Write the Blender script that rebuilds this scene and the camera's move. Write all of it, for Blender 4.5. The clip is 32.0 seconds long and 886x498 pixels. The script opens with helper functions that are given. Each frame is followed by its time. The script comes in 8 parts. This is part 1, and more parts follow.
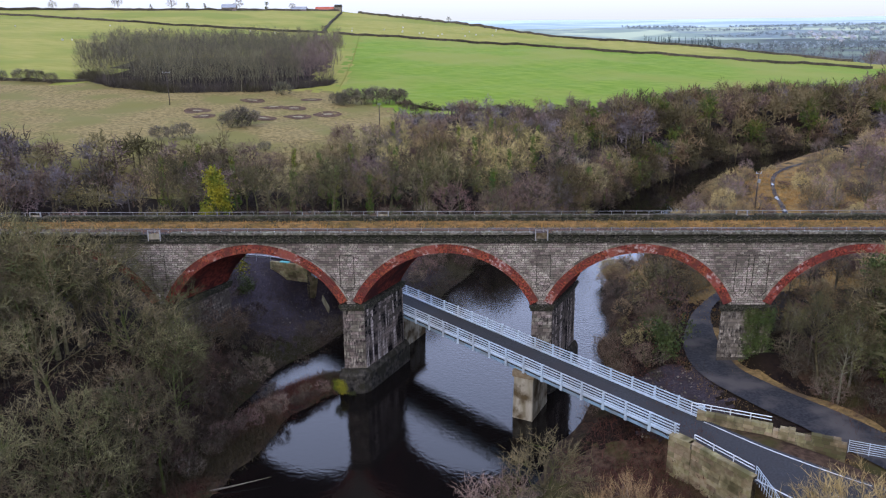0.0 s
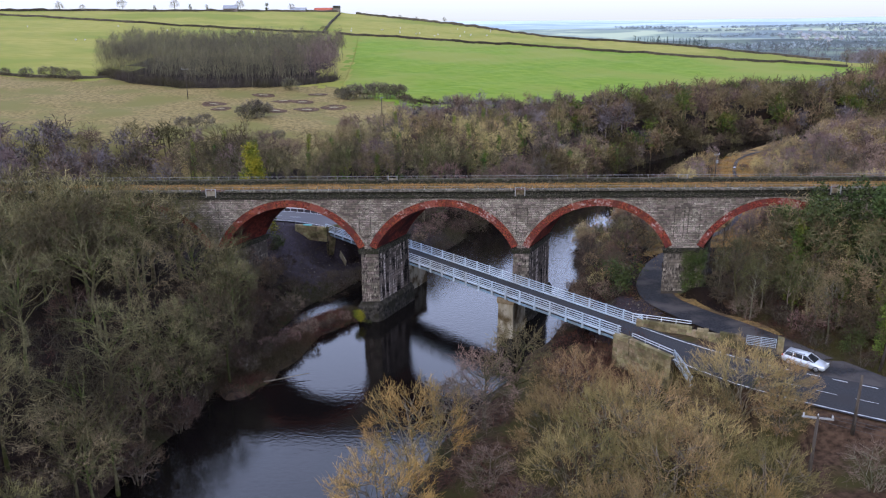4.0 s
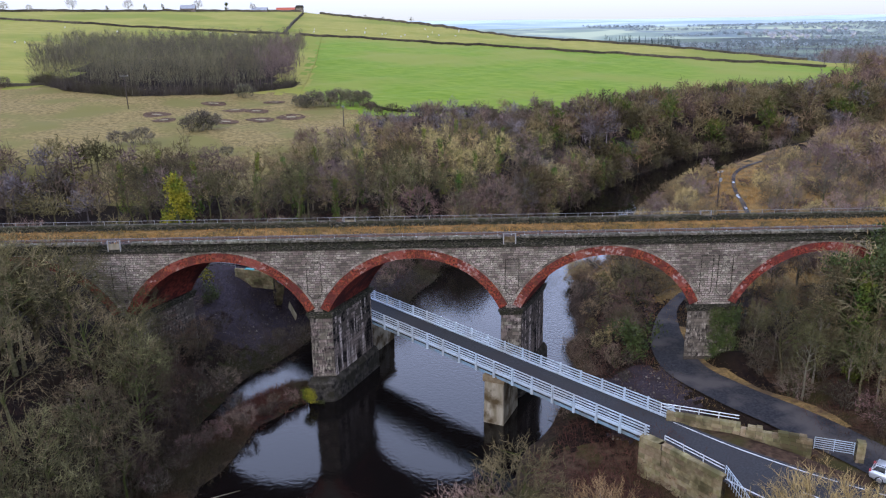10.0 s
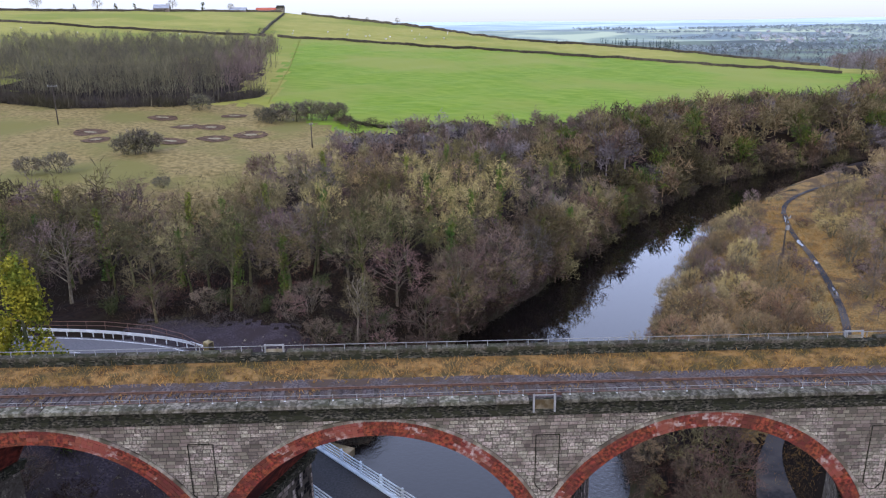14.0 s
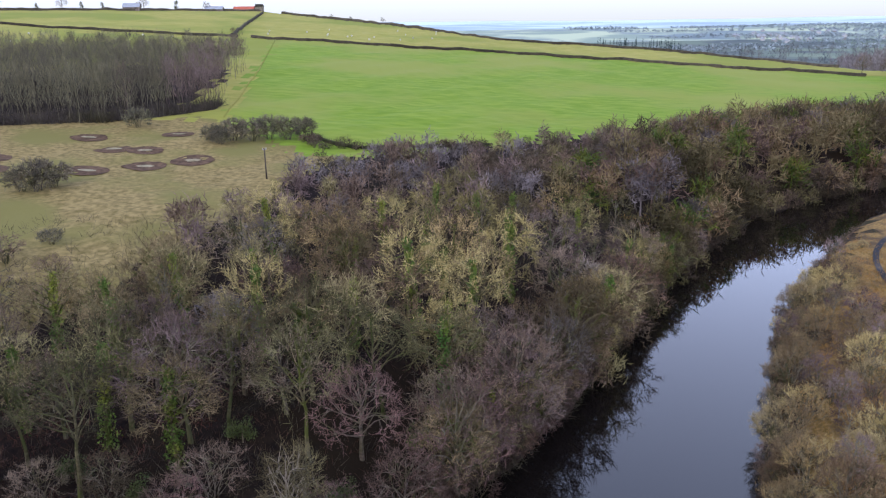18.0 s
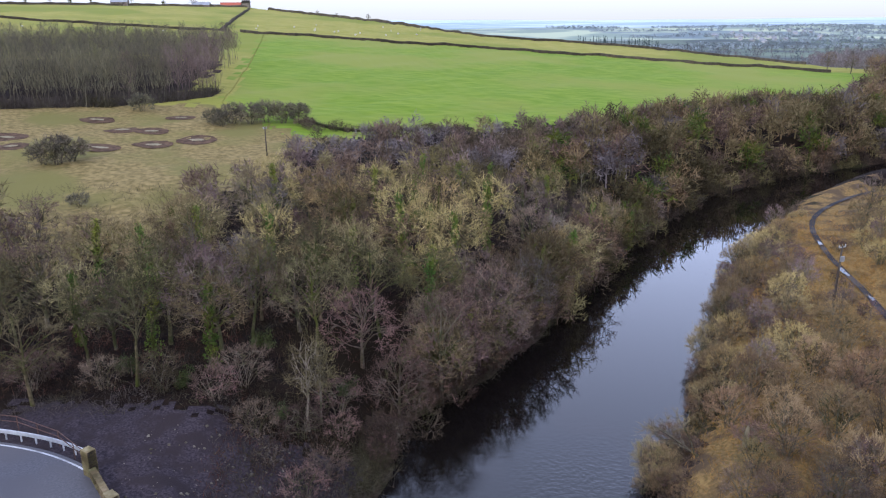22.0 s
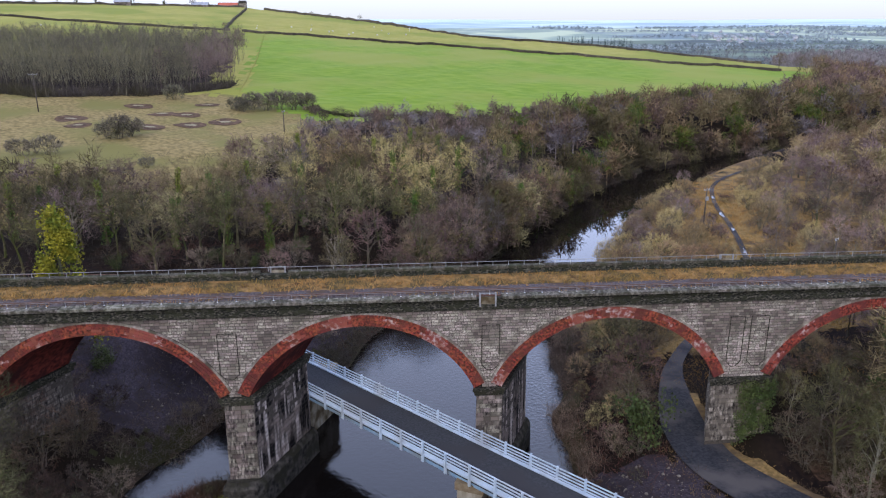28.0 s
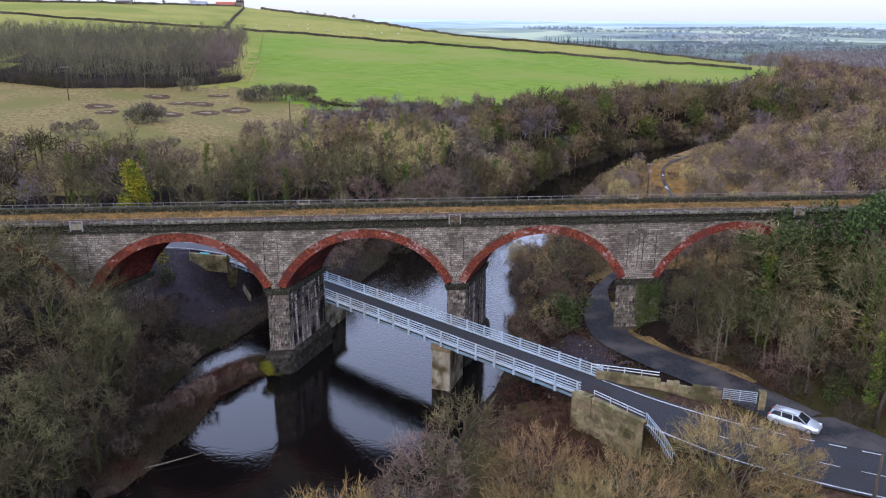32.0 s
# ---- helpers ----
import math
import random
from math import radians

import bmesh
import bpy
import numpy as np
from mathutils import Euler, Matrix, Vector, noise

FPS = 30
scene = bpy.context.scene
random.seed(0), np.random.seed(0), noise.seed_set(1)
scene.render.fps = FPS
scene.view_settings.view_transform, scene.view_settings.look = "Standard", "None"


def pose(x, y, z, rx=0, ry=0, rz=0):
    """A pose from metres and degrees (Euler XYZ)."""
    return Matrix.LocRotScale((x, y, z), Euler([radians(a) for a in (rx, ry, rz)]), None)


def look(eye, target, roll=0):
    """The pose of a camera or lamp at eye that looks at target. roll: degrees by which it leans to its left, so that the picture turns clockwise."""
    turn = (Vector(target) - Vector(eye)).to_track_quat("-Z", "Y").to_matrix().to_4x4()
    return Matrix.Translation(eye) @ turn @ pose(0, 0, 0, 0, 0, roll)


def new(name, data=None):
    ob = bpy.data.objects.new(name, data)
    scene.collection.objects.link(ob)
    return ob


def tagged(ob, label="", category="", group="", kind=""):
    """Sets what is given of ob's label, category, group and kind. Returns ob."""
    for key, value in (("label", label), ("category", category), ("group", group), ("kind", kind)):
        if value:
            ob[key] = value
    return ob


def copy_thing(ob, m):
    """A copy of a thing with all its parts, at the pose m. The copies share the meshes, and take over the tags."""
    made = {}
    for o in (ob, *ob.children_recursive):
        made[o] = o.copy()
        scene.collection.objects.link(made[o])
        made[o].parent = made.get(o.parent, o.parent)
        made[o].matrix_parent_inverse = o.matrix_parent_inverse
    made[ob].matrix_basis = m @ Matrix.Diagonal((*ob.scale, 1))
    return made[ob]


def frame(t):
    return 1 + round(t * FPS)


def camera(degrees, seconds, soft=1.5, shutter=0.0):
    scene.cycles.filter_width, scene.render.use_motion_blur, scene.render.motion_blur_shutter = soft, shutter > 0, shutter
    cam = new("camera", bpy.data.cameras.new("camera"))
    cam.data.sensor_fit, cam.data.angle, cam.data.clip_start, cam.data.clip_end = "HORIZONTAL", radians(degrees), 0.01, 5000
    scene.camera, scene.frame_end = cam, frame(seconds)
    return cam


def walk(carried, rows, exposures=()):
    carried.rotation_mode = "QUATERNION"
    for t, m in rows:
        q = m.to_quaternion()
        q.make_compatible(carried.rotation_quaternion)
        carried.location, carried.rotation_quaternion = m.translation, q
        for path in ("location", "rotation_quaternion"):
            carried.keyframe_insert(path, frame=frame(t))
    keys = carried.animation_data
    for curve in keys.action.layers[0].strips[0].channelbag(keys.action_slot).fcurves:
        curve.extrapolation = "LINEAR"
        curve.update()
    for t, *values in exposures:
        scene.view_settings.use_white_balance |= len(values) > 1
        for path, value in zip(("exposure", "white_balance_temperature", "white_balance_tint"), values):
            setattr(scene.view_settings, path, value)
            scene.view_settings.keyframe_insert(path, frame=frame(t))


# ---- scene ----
cam = camera(62.5, 32.0, soft=1.2)
PATH = [
    (0, (0.56, -0.1, 42.211), (0.5, 1.813, 41.632), -0.6),
    (0.5, (0.787, -1.296, 42.24), (0.724, 0.617, 41.66), -0.9),
    (1, (0.915, -3.083, 42.236), (0.852, -1.17, 41.656), -1.0),
    (1.5, (0.837, -5.487, 42.127), (0.779, -3.573, 41.549), -0.7),
    (2, (0.876, -8.308, 42.018), (0.821, -6.394, 41.44), -0.6),
    (2.5, (0.888, -11.524, 41.963), (0.835, -9.61, 41.385), -0.6),
    (3, (0.75, -15.011, 41.965), (0.701, -13.097, 41.388), -0.5),
    (3.5, (0.898, -18.409, 41.928), (0.848, -16.495, 41.35), -0.6),
    (5.5, (-0.287, -25.832, 42.506), (-0.306, -23.917, 41.932), -0.1),
    (6, (-0.474, -24.941, 42.483), (-0.455, -23.025, 41.91), 0.1),
    (6.5, (-0.37, -22.83, 42.379), (-0.354, -20.915, 41.803), -0.3),
    (7, (-0.318, -20.446, 42.451), (-0.298, -18.53, 41.876), -0.2),
    (7.5, (-0.248, -17.765, 42.531), (-0.227, -15.85, 41.955), -0.3),
    (8, (-0.155, -14.644, 42.702), (-0.133, -12.73, 42.123), -0.7),
    (8.5, (-0.079, -11.101, 42.695), (-0.054, -9.187, 42.116), -0.8),
    (9, (0.101, -7.444, 42.684), (0.128, -5.53, 42.104), -0.8),
    (9.5, (0.272, -3.483, 42.642), (0.302, -1.57, 42.062), -0.9),
    (10, (0.385, 0.534, 42.586), (0.417, 2.448, 42.006), -0.8),
    (10.5, (0.486, 4.703, 42.555), (0.521, 6.617, 41.976), -0.8),
    (11, (0.551, 9.022, 42.502), (0.59, 10.937, 41.924), -0.7),
    (11.5, (0.638, 13.383, 42.568), (0.683, 15.297, 41.991), -0.6),
    (12, (0.819, 17.925, 42.626), (0.866, 19.839, 42.048), -0.7),
    (12.5, (0.963, 22.396, 42.729), (1.014, 24.31, 42.15), -0.7),
    (13, (1.171, 26.908, 42.785), (1.225, 28.822, 42.206), -0.8),
    (13.5, (1.248, 31.389, 42.804), (1.306, 33.302, 42.227), -0.7),
    (14, (1.351, 35.943, 42.864), (1.415, 37.857, 42.287), -0.6),
    (14.5, (1.646, 40.599, 42.901), (1.71, 42.512, 42.322), -0.9),
    (16.5, (2.339, 60.002, 42.785), (2.418, 61.914, 42.206), -0.8),
    (17, (2.56, 64.66, 42.878), (2.642, 66.572, 42.298), -0.8),
    (17.5, (2.651, 69.422, 42.972), (2.74, 71.334, 42.392), -0.7),
    (18, (2.798, 74.378, 42.781), (2.891, 76.291, 42.203), -0.7),
    (18.5, (2.665, 78.065, 41.705), (2.797, 79.973, 41.12), -0.1),
    (19, (2.125, 77.101, 40.533), (2.257, 79.011, 39.955), -0.3),
    (19.5, (1.964, 74.51, 40.469), (2.098, 76.42, 39.892), -0.3),
    (20, (2.002, 71.415, 40.608), (2.135, 73.325, 40.031), -0.3),
    (20.5, (1.947, 68.591, 40.781), (2.082, 70.5, 40.202), -0.3),
    (21, (1.852, 65.62, 40.834), (1.987, 67.53, 40.255), -0.3),
    (21.5, (1.742, 62.602, 40.905), (1.878, 64.512, 40.327), -0.3),
    (22, (1.69, 59.334, 41.109), (1.827, 61.243, 40.528), -0.3),
    (22.5, (1.572, 56.299, 41.244), (1.712, 58.207, 40.663), -0.2),
    (23, (1.416, 53.042, 41.371), (1.559, 54.95, 40.79), -0.2),
    (23.5, (1.331, 49.984, 41.467), (1.475, 51.892, 40.886), -0.2),
    (24, (1.234, 46.608, 41.555), (1.38, 48.516, 40.974), -0.2),
    (24.5, (1.01, 43.53, 41.632), (1.16, 45.438, 41.051), -0.2),
    (25, (0.906, 39.944, 41.679), (1.058, 41.851, 41.098), -0.1),
    (25.5, (0.816, 36.683, 41.866), (0.971, 38.59, 41.284), -0.1),
    (27.5, (0.401, 23.471, 42.212), (0.566, 25.377, 41.629), -0.0),
    (28, (0.25, 20.324, 42.227), (0.417, 22.229, 41.644), 0.0),
    (28.5, (0.158, 16.855, 42.182), (0.328, 18.761, 41.6), 0.1),
    (29, (0.098, 13.72, 42.229), (0.269, 15.626, 41.646), 0.1),
    (29.5, (-0.002, 10.326, 42.183), (0.171, 12.231, 41.6), 0.1),
    (30, (-0.089, 7.104, 42.138), (0.087, 9.009, 41.555), 0.1),
    (30.5, (-0.179, 3.811, 42.145), (0.0, 5.715, 41.561), 0.1),
    (31, (-0.291, 0.706, 42.182), (-0.11, 2.61, 41.598), 0.2),
    (31.5, (-0.35, -2.621, 42.167), (-0.166, -0.717, 41.584), 0.3),
    (32, (-0.612, -5.935, 42.234), (-0.424, -4.031, 41.65), 0.3),
]
walk(cam, [(t, look(eye, target, roll)) for t, eye, target, roll in PATH])

# ---- world, sun ----
world = bpy.data.worlds.new("overcast_sky")
scene.world = world
world.use_nodes = True
wn = world.node_tree.nodes
wn.clear()
sky = wn.new("ShaderNodeTexSky")
sky.sky_type = 'NISHITA'
sky.sun_disc = False
sky.sun_elevation = radians(34)
sky.sun_rotation = radians(205)
sky.altitude = 120
sky.air_density = 1.0
sky.dust_density = 5.0
sky.ozone_density = 2.0
# an overcast veil over the sky: white at the horizon, bluer overhead, with a bright low band added to brighten the
# river's reflections
co = wn.new("ShaderNodeTexCoord")
sep = wn.new("ShaderNodeSeparateXYZ")
world.node_tree.links.new(co.outputs["Generated"], sep.inputs[0])
ramp = wn.new("ShaderNodeValToRGB")
ramp.color_ramp.elements[0].position, ramp.color_ramp.elements[0].color = 0.0, (0.85, 0.885, 0.94, 1)
ramp.color_ramp.elements[1].position, ramp.color_ramp.elements[1].color = 1.0, (0.97, 1.15, 1.82, 1)
el = ramp.color_ramp.elements.new(0.28)
el.color = (2.06, 2.38, 3.55, 1)
world.node_tree.links.new(sep.outputs[2], ramp.inputs[0])
mixw = wn.new("ShaderNodeMix")
mixw.data_type = 'RGBA'
mixw.blend_type = 'ADD'
mixw.inputs[0].default_value = 1.0
sc = wn.new("ShaderNodeMix")
sc.data_type = 'RGBA'
sc.blend_type = 'MULTIPLY'
sc.inputs[0].default_value = 1.0
sc.inputs[7].default_value = (0.05, 0.05, 0.05, 1)
world.node_tree.links.new(sky.outputs[0], sc.inputs[6])
world.node_tree.links.new(sc.outputs[2], mixw.inputs[6])
world.node_tree.links.new(ramp.outputs[0], mixw.inputs[7])
bg = wn.new("ShaderNodeBackground")
bg.inputs["Strength"].default_value = 0.93
wo = wn.new("ShaderNodeOutputWorld")
world.node_tree.links.new(mixw.outputs[2], bg.inputs["Color"])
world.node_tree.links.new(bg.outputs[0], wo.inputs["Surface"])
sun = new("sun", bpy.data.lights.new("sun", 'SUN'))
sun.data.energy = 1.4
sun.data.angle = radians(14)
sun.data.color = (1.0, 0.975, 0.955)
sun.matrix_world = look((0, 0, 0), (0.42 * math.cos(radians(34)), 0.9 * math.cos(radians(34)), -math.sin(radians(34))))
scene.view_settings.exposure = 0.0


# ---- mesh helpers ----
class Geo:
    """Vertices and faces on their way into one mesh."""

    def __init__(self):
        self.v, self.f, self.m = [], [], []

    def add(self, verts, faces, mi=0):
        k = len(self.v)
        self.v.extend(verts)
        for f in faces:
            self.f.append([i + k for i in f])
            self.m.append(mi)

    def box(self, x0, y0, z0, x1, y1, z1, mi=0, bevel=0.0):
        b = bevel
        if b:
            vs = [(x0, y0, z0), (x1, y0, z0), (x1, y1, z0), (x0, y1, z0), (x0, y0, z1 - b), (x1, y0, z1 - b), (x1, y1, z1 - b), (x0, y1, z1 - b),
                  (x0 + b, y0 + b, z1), (x1 - b, y0 + b, z1), (x1 - b, y1 - b, z1), (x0 + b, y1 - b, z1)]
            fs = [(0, 3, 2, 1), (0, 1, 5, 4), (1, 2, 6, 5), (2, 3, 7, 6), (3, 0, 4, 7), (4, 5, 9, 8), (5, 6, 10, 9), (6, 7, 11, 10), (7, 4, 8, 11), (8, 9, 10, 11)]
        else:
            vs = [(x0, y0, z0), (x1, y0, z0), (x1, y1, z0), (x0, y1, z0), (x0, y0, z1), (x1, y0, z1), (x1, y1, z1), (x0, y1, z1)]
            fs = [(0, 3, 2, 1), (4, 5, 6, 7), (0, 1, 5, 4), (1, 2, 6, 5), (2, 3, 7, 6), (3, 0, 4, 7)]
        self.add(vs, fs, mi)

    def bar(self, a, b, w, h, up=(0, 0, 1), mi=0):
        """A square bar from a to b, w wide and h high, centred on the line."""
        a, b, up = Vector(a), Vector(b), Vector(up)
        d = (b - a).normalized()
        s = d.cross(up)
        s = s.normalized() if s.length > 1e-4 else Vector((1, 0, 0))
        u = s.cross(d).normalized()
        vs = []
        for p in (a, b):
            for i, j in ((-1, -1), (1, -1), (1, 1), (-1, 1)):
                vs.append(tuple(p + s * (i * w / 2) + u * (j * h / 2)))
        self.add(vs, [(3, 2, 1, 0), (4, 5, 6, 7), (0, 1, 5, 4), (1, 2, 6, 5), (2, 3, 7, 6), (3, 0, 4, 7)], mi)

    def tube(self, pts, radii, n=6, mi=0, cap=False):
        pts = [Vector(p) for p in pts]
        k = len(self.v)
        last = Vector((0.31, 0.95, 0.1))
        for i, p in enumerate(pts):
            d = (pts[min(i + 1, len(pts) - 1)] - pts[max(i - 1, 0)]).normalized()
            s = d.cross(last)
            s = s.normalized() if s.length > 1e-3 else d.orthogonal().normalized()
            u = s.cross(d)
            last = u
            r = radii[i] if isinstance(radii, (list, tuple)) else radii
            for j in range(n):
                a = 2 * math.pi * j / n
                self.v.append(tuple(p + s * (r * math.cos(a)) + u * (r * math.sin(a))))
        for i in range(len(pts) - 1):
            for j in range(n):
                q = (j + 1) % n
                self.f.append([k + i * n + j, k + i * n + q, k + i * n + n + q, k + i * n + n + j])
                self.m.append(mi)
        if cap:
            self.f.append([k + (len(pts) - 1) * n + j for j in range(n)])
            self.m.append(mi)
            self.f.append([k + n - 1 - j for j in range(n)])
            self.m.append(mi)

    def prism(self, poly, z0, z1, mi=0):
        n = len(poly)
        vs = [(x, y, z0) for x, y in poly] + [(x, y, z1) for x, y in poly]
        self.add(vs, [tuple(range(n - 1, -1, -1)), tuple(range(n, 2 * n))] + [(i, (i + 1) % n, n + (i + 1) % n, n + i) for i in range(n)], mi)


def link(name, geo, mats, parent=None, label="", smooth=False):
    me = bpy.data.meshes.new(name)
    me.from_pydata(geo.v, [], geo.f)
    mats = mats if isinstance(mats, (list, tuple)) else [mats]
    for m in mats:
        me.materials.append(m)
    if len(mats) > 1:
        me.polygons.foreach_set("material_index", geo.m)
    if smooth:
        me.polygons.foreach_set("use_smooth", [True] * len(geo.f))
    me.update()
    ob = new(name, me)
    if parent is not None:
        ob.parent = parent
    if label:
        tagged(ob, label=label)
    return ob


def part(name, geo, mats, parent, label="", smooth=False):
    return link(name, geo, mats, parent, label, smooth)


def same(name, ob, m, parent):
    """One more object on the mesh of ob."""
    o = new(name, ob.data)
    o.parent = parent
    o.matrix_basis = m
    return o


def thing(name, label, category, group="", kind="", at=None):
    e = new(name)
    e.empty_display_size = 0.5
    if at is not None:
        e.matrix_basis = at
    return tagged(e, label, category, group, kind)


# ---- materials ----
def mat(name, a, b, scale=1.0, rough=0.9, c=None, scale2=0.2, bump=0.0, metal=0.0, spread=0.0, detail=6.0, contrast=(0.35, 0.65), stretch=(1, 1, 1), spec=0.06, pieces=0.0):
    """A surface of colours a and b in fine grain and c in broad stains; spread varies it from object to object."""
    m = bpy.data.materials.new(name)
    m.use_nodes = True
    nt = m.node_tree
    nd, ln = nt.nodes, nt.links
    bs = nd["Principled BSDF"]
    geo = nd.new("ShaderNodeNewGeometry")
    mp = nd.new("ShaderNodeMapping")
    mp.inputs["Scale"].default_value = stretch
    ln.new(geo.outputs["Position"], mp.inputs["Vector"])
    n1 = nd.new("ShaderNodeTexNoise")
    n1.inputs["Scale"].default_value = scale
    n1.inputs["Detail"].default_value = detail
    ln.new(mp.outputs[0], n1.inputs["Vector"])
    r1 = nd.new("ShaderNodeMapRange")
    r1.inputs[1].default_value, r1.inputs[2].default_value = contrast
    ln.new(n1.outputs[0], r1.inputs[0])
    mx = nd.new("ShaderNodeMix")
    mx.data_type = 'RGBA'
    mx.inputs[6].default_value = (*a, 1)
    mx.inputs[7].default_value = (*b, 1)
    ln.new(r1.outputs[0], mx.inputs[0])
    col = mx.outputs[2]
    if c is not None:
        n2 = nd.new("ShaderNodeTexNoise")
        n2.inputs["Scale"].default_value = scale2
        n2.inputs["Detail"].default_value = 4.0
        ln.new(geo.outputs["Position"], n2.inputs["Vector"])
        r2 = nd.new("ShaderNodeMapRange")
        r2.inputs[1].default_value, r2.inputs[2].default_value = 0.46, 0.60
        ln.new(n2.outputs[0], r2.inputs[0])
        m2 = nd.new("ShaderNodeMix")
        m2.data_type = 'RGBA'
        m2.inputs[7].default_value = (*c, 1)
        ln.new(col, m2.inputs[6])
        ln.new(r2.outputs[0], m2.inputs[0])
        col = m2.outputs[2]
    if spread:
        oi = nd.new("ShaderNodeObjectInfo")
        hs = nd.new("ShaderNodeHueSaturation")
        rv = nd.new("ShaderNodeMapRange")
        rv.inputs[3].default_value, rv.inputs[4].default_value = 1 - spread, 1 + spread
        ln.new(oi.outputs["Random"], rv.inputs[0])
        ln.new(rv.outputs[0], hs.inputs["Value"])
        wv = nd.new("ShaderNodeTexWhiteNoise")
        wv.noise_dimensions = '1D'
        ln.new(oi.outputs["Random"], wv.inputs["W"])
        rh = nd.new("ShaderNodeMapRange")
        rh.inputs[3].default_value, rh.inputs[4].default_value = 0.5 - spread * 0.10, 0.5 + spread * 0.045
        ln.new(wv.outputs[0], rh.inputs[0])
        ln.new(rh.outputs[0], hs.inputs["Hue"])
        ln.new(col, hs.inputs["Color"])
        col = hs.outputs[0]
    if pieces:
        gi = nd.new("ShaderNodeHueSaturation")
        ri = nd.new("ShaderNodeMapRange")
        ri.inputs[3].default_value, ri.inputs[4].default_value = 1 - pieces, 1 + pieces
        ln.new(geo.outputs["Random Per Island"], ri.inputs[0])
        ln.new(ri.outputs[0], gi.inputs["Value"])
        ln.new(col, gi.inputs["Color"])
        col = gi.outputs[0]
    ln.new(col, bs.inputs["Base Color"])
    bs.inputs["Roughness"].default_value = rough
    bs.inputs["Metallic"].default_value = metal
    bs.inputs["Specular IOR Level"].default_value = spec
    if bump:
        bp = nd.new("ShaderNodeBump")
        bp.inputs["Strength"].default_value = min(1.0, bump)
        bp.inputs["Distance"].default_value = 0.05 * max(1.0, bump)
        ln.new(n1.outputs[0], bp.inputs["Height"])
        ln.new(bp.outputs[0], bs.inputs["Normal"])
    return m


STONE = mat("sandstone", (0.108, 0.091, 0.071), (0.292, 0.255, 0.204), 7.0, 0.92, (0.122, 0.103, 0.080), 0.45, 0.8, spread=0.40, detail=9.0, contrast=(0.36, 0.62))
STONE_DARK = mat("sooty_sandstone", (0.009, 0.009, 0.007), (0.105, 0.093, 0.070), 7.0, 0.95, (0.020, 0.020, 0.012), 2.0, 0.6, spread=0.25, contrast=(0.44, 0.72), detail=10.0, stretch=(0.6, 1.0, 1.3))
PLINTH = mat("wet_dark_plinth_stone", (0.010, 0.009, 0.008), (0.056, 0.049, 0.040), 2.0, 0.85, (0.020, 0.018, 0.012), 0.8, 0.6, detail=10.0)
PIERFACE = mat("stained_pier_blocks", (0.022, 0.018, 0.015), (0.235, 0.203, 0.160), 3.2, 0.93, (0.105, 0.088, 0.068), 0.8, 0.8, spread=0.4, stretch=(1.4, 1.4, 0.6), contrast=(0.36, 0.64), detail=10.0, pieces=0.4)
STREAKED = mat("streaked_pier_stone", (0.006, 0.005, 0.005), (0.280, 0.245, 0.200), 1.0, 0.93, (0.110, 0.092, 0.072), 0.6, 0.8, spread=0.3, stretch=(1.5, 1.5, 0.075), contrast=(0.465, 0.575), detail=8.0, pieces=0.2)
STONE_ISL = STONE.copy()
STONE_ISL.name = "sandstone_courses"
_nt = STONE_ISL.node_tree
_gi = _nt.nodes.new("ShaderNodeNewGeometry")
for n_ in _nt.nodes:
    if n_.bl_idname == "ShaderNodeObjectInfo":
        for l_ in list(n_.outputs["Random"].links):
            _nt.links.new(_gi.outputs["Random Per Island"], l_.to_socket)
COPING_DARK = mat("dark_weathered_coping", (0.024, 0.022, 0.015), (0.085, 0.076, 0.055), 6.0, 0.92, (0.030, 0.030, 0.016), 2.0, 0.4, spread=0.3, detail=12.0)
MORTAR = mat("dark_old_mortar", (0.034, 0.028, 0.022), (0.075, 0.063, 0.050), 5.0, 0.95, (0.050, 0.042, 0.034), 0.4, 0.3)
HOOD = mat("pale_hood_stone", (0.13, 0.108, 0.082), (0.235, 0.205, 0.165), 4.0, 0.92, (0.09, 0.076, 0.055), 0.8, 0.4, spread=0.3)
COPING = mat("mossy_coping_stone", (0.050, 0.045, 0.034), (0.160, 0.146, 0.112), 5.0, 0.92, (0.046, 0.043, 0.027), 2.2, 0.4, spread=0.3, detail=12.0, contrast=(0.36, 0.64))
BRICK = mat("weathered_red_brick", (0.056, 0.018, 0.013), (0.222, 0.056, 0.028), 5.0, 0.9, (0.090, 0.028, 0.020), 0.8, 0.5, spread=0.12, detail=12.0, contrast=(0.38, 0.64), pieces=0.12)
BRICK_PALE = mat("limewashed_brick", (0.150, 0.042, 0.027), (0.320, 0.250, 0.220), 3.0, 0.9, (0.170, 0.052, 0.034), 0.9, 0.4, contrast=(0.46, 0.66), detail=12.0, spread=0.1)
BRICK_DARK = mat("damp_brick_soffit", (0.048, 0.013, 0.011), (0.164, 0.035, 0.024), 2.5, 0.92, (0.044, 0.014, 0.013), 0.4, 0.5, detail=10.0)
BALLAST = mat("ballast", (0.020, 0.016, 0.018), (0.120, 0.100, 0.098), 9.0, 0.95, (0.060, 0.042, 0.032), 0.8, 1.0, detail=10.0)
SLEEPER = mat("sleeper_timber", (0.040, 0.032, 0.030), (0.090, 0.075, 0.068), 3.0, 0.9, None, 0.3, 0.3, spread=0.4)
RUST = mat("rusty_rail", (0.055, 0.028, 0.020), (0.115, 0.058, 0.038), 4.0, 0.7, None, 0.3, 0.2, spec=0.35)
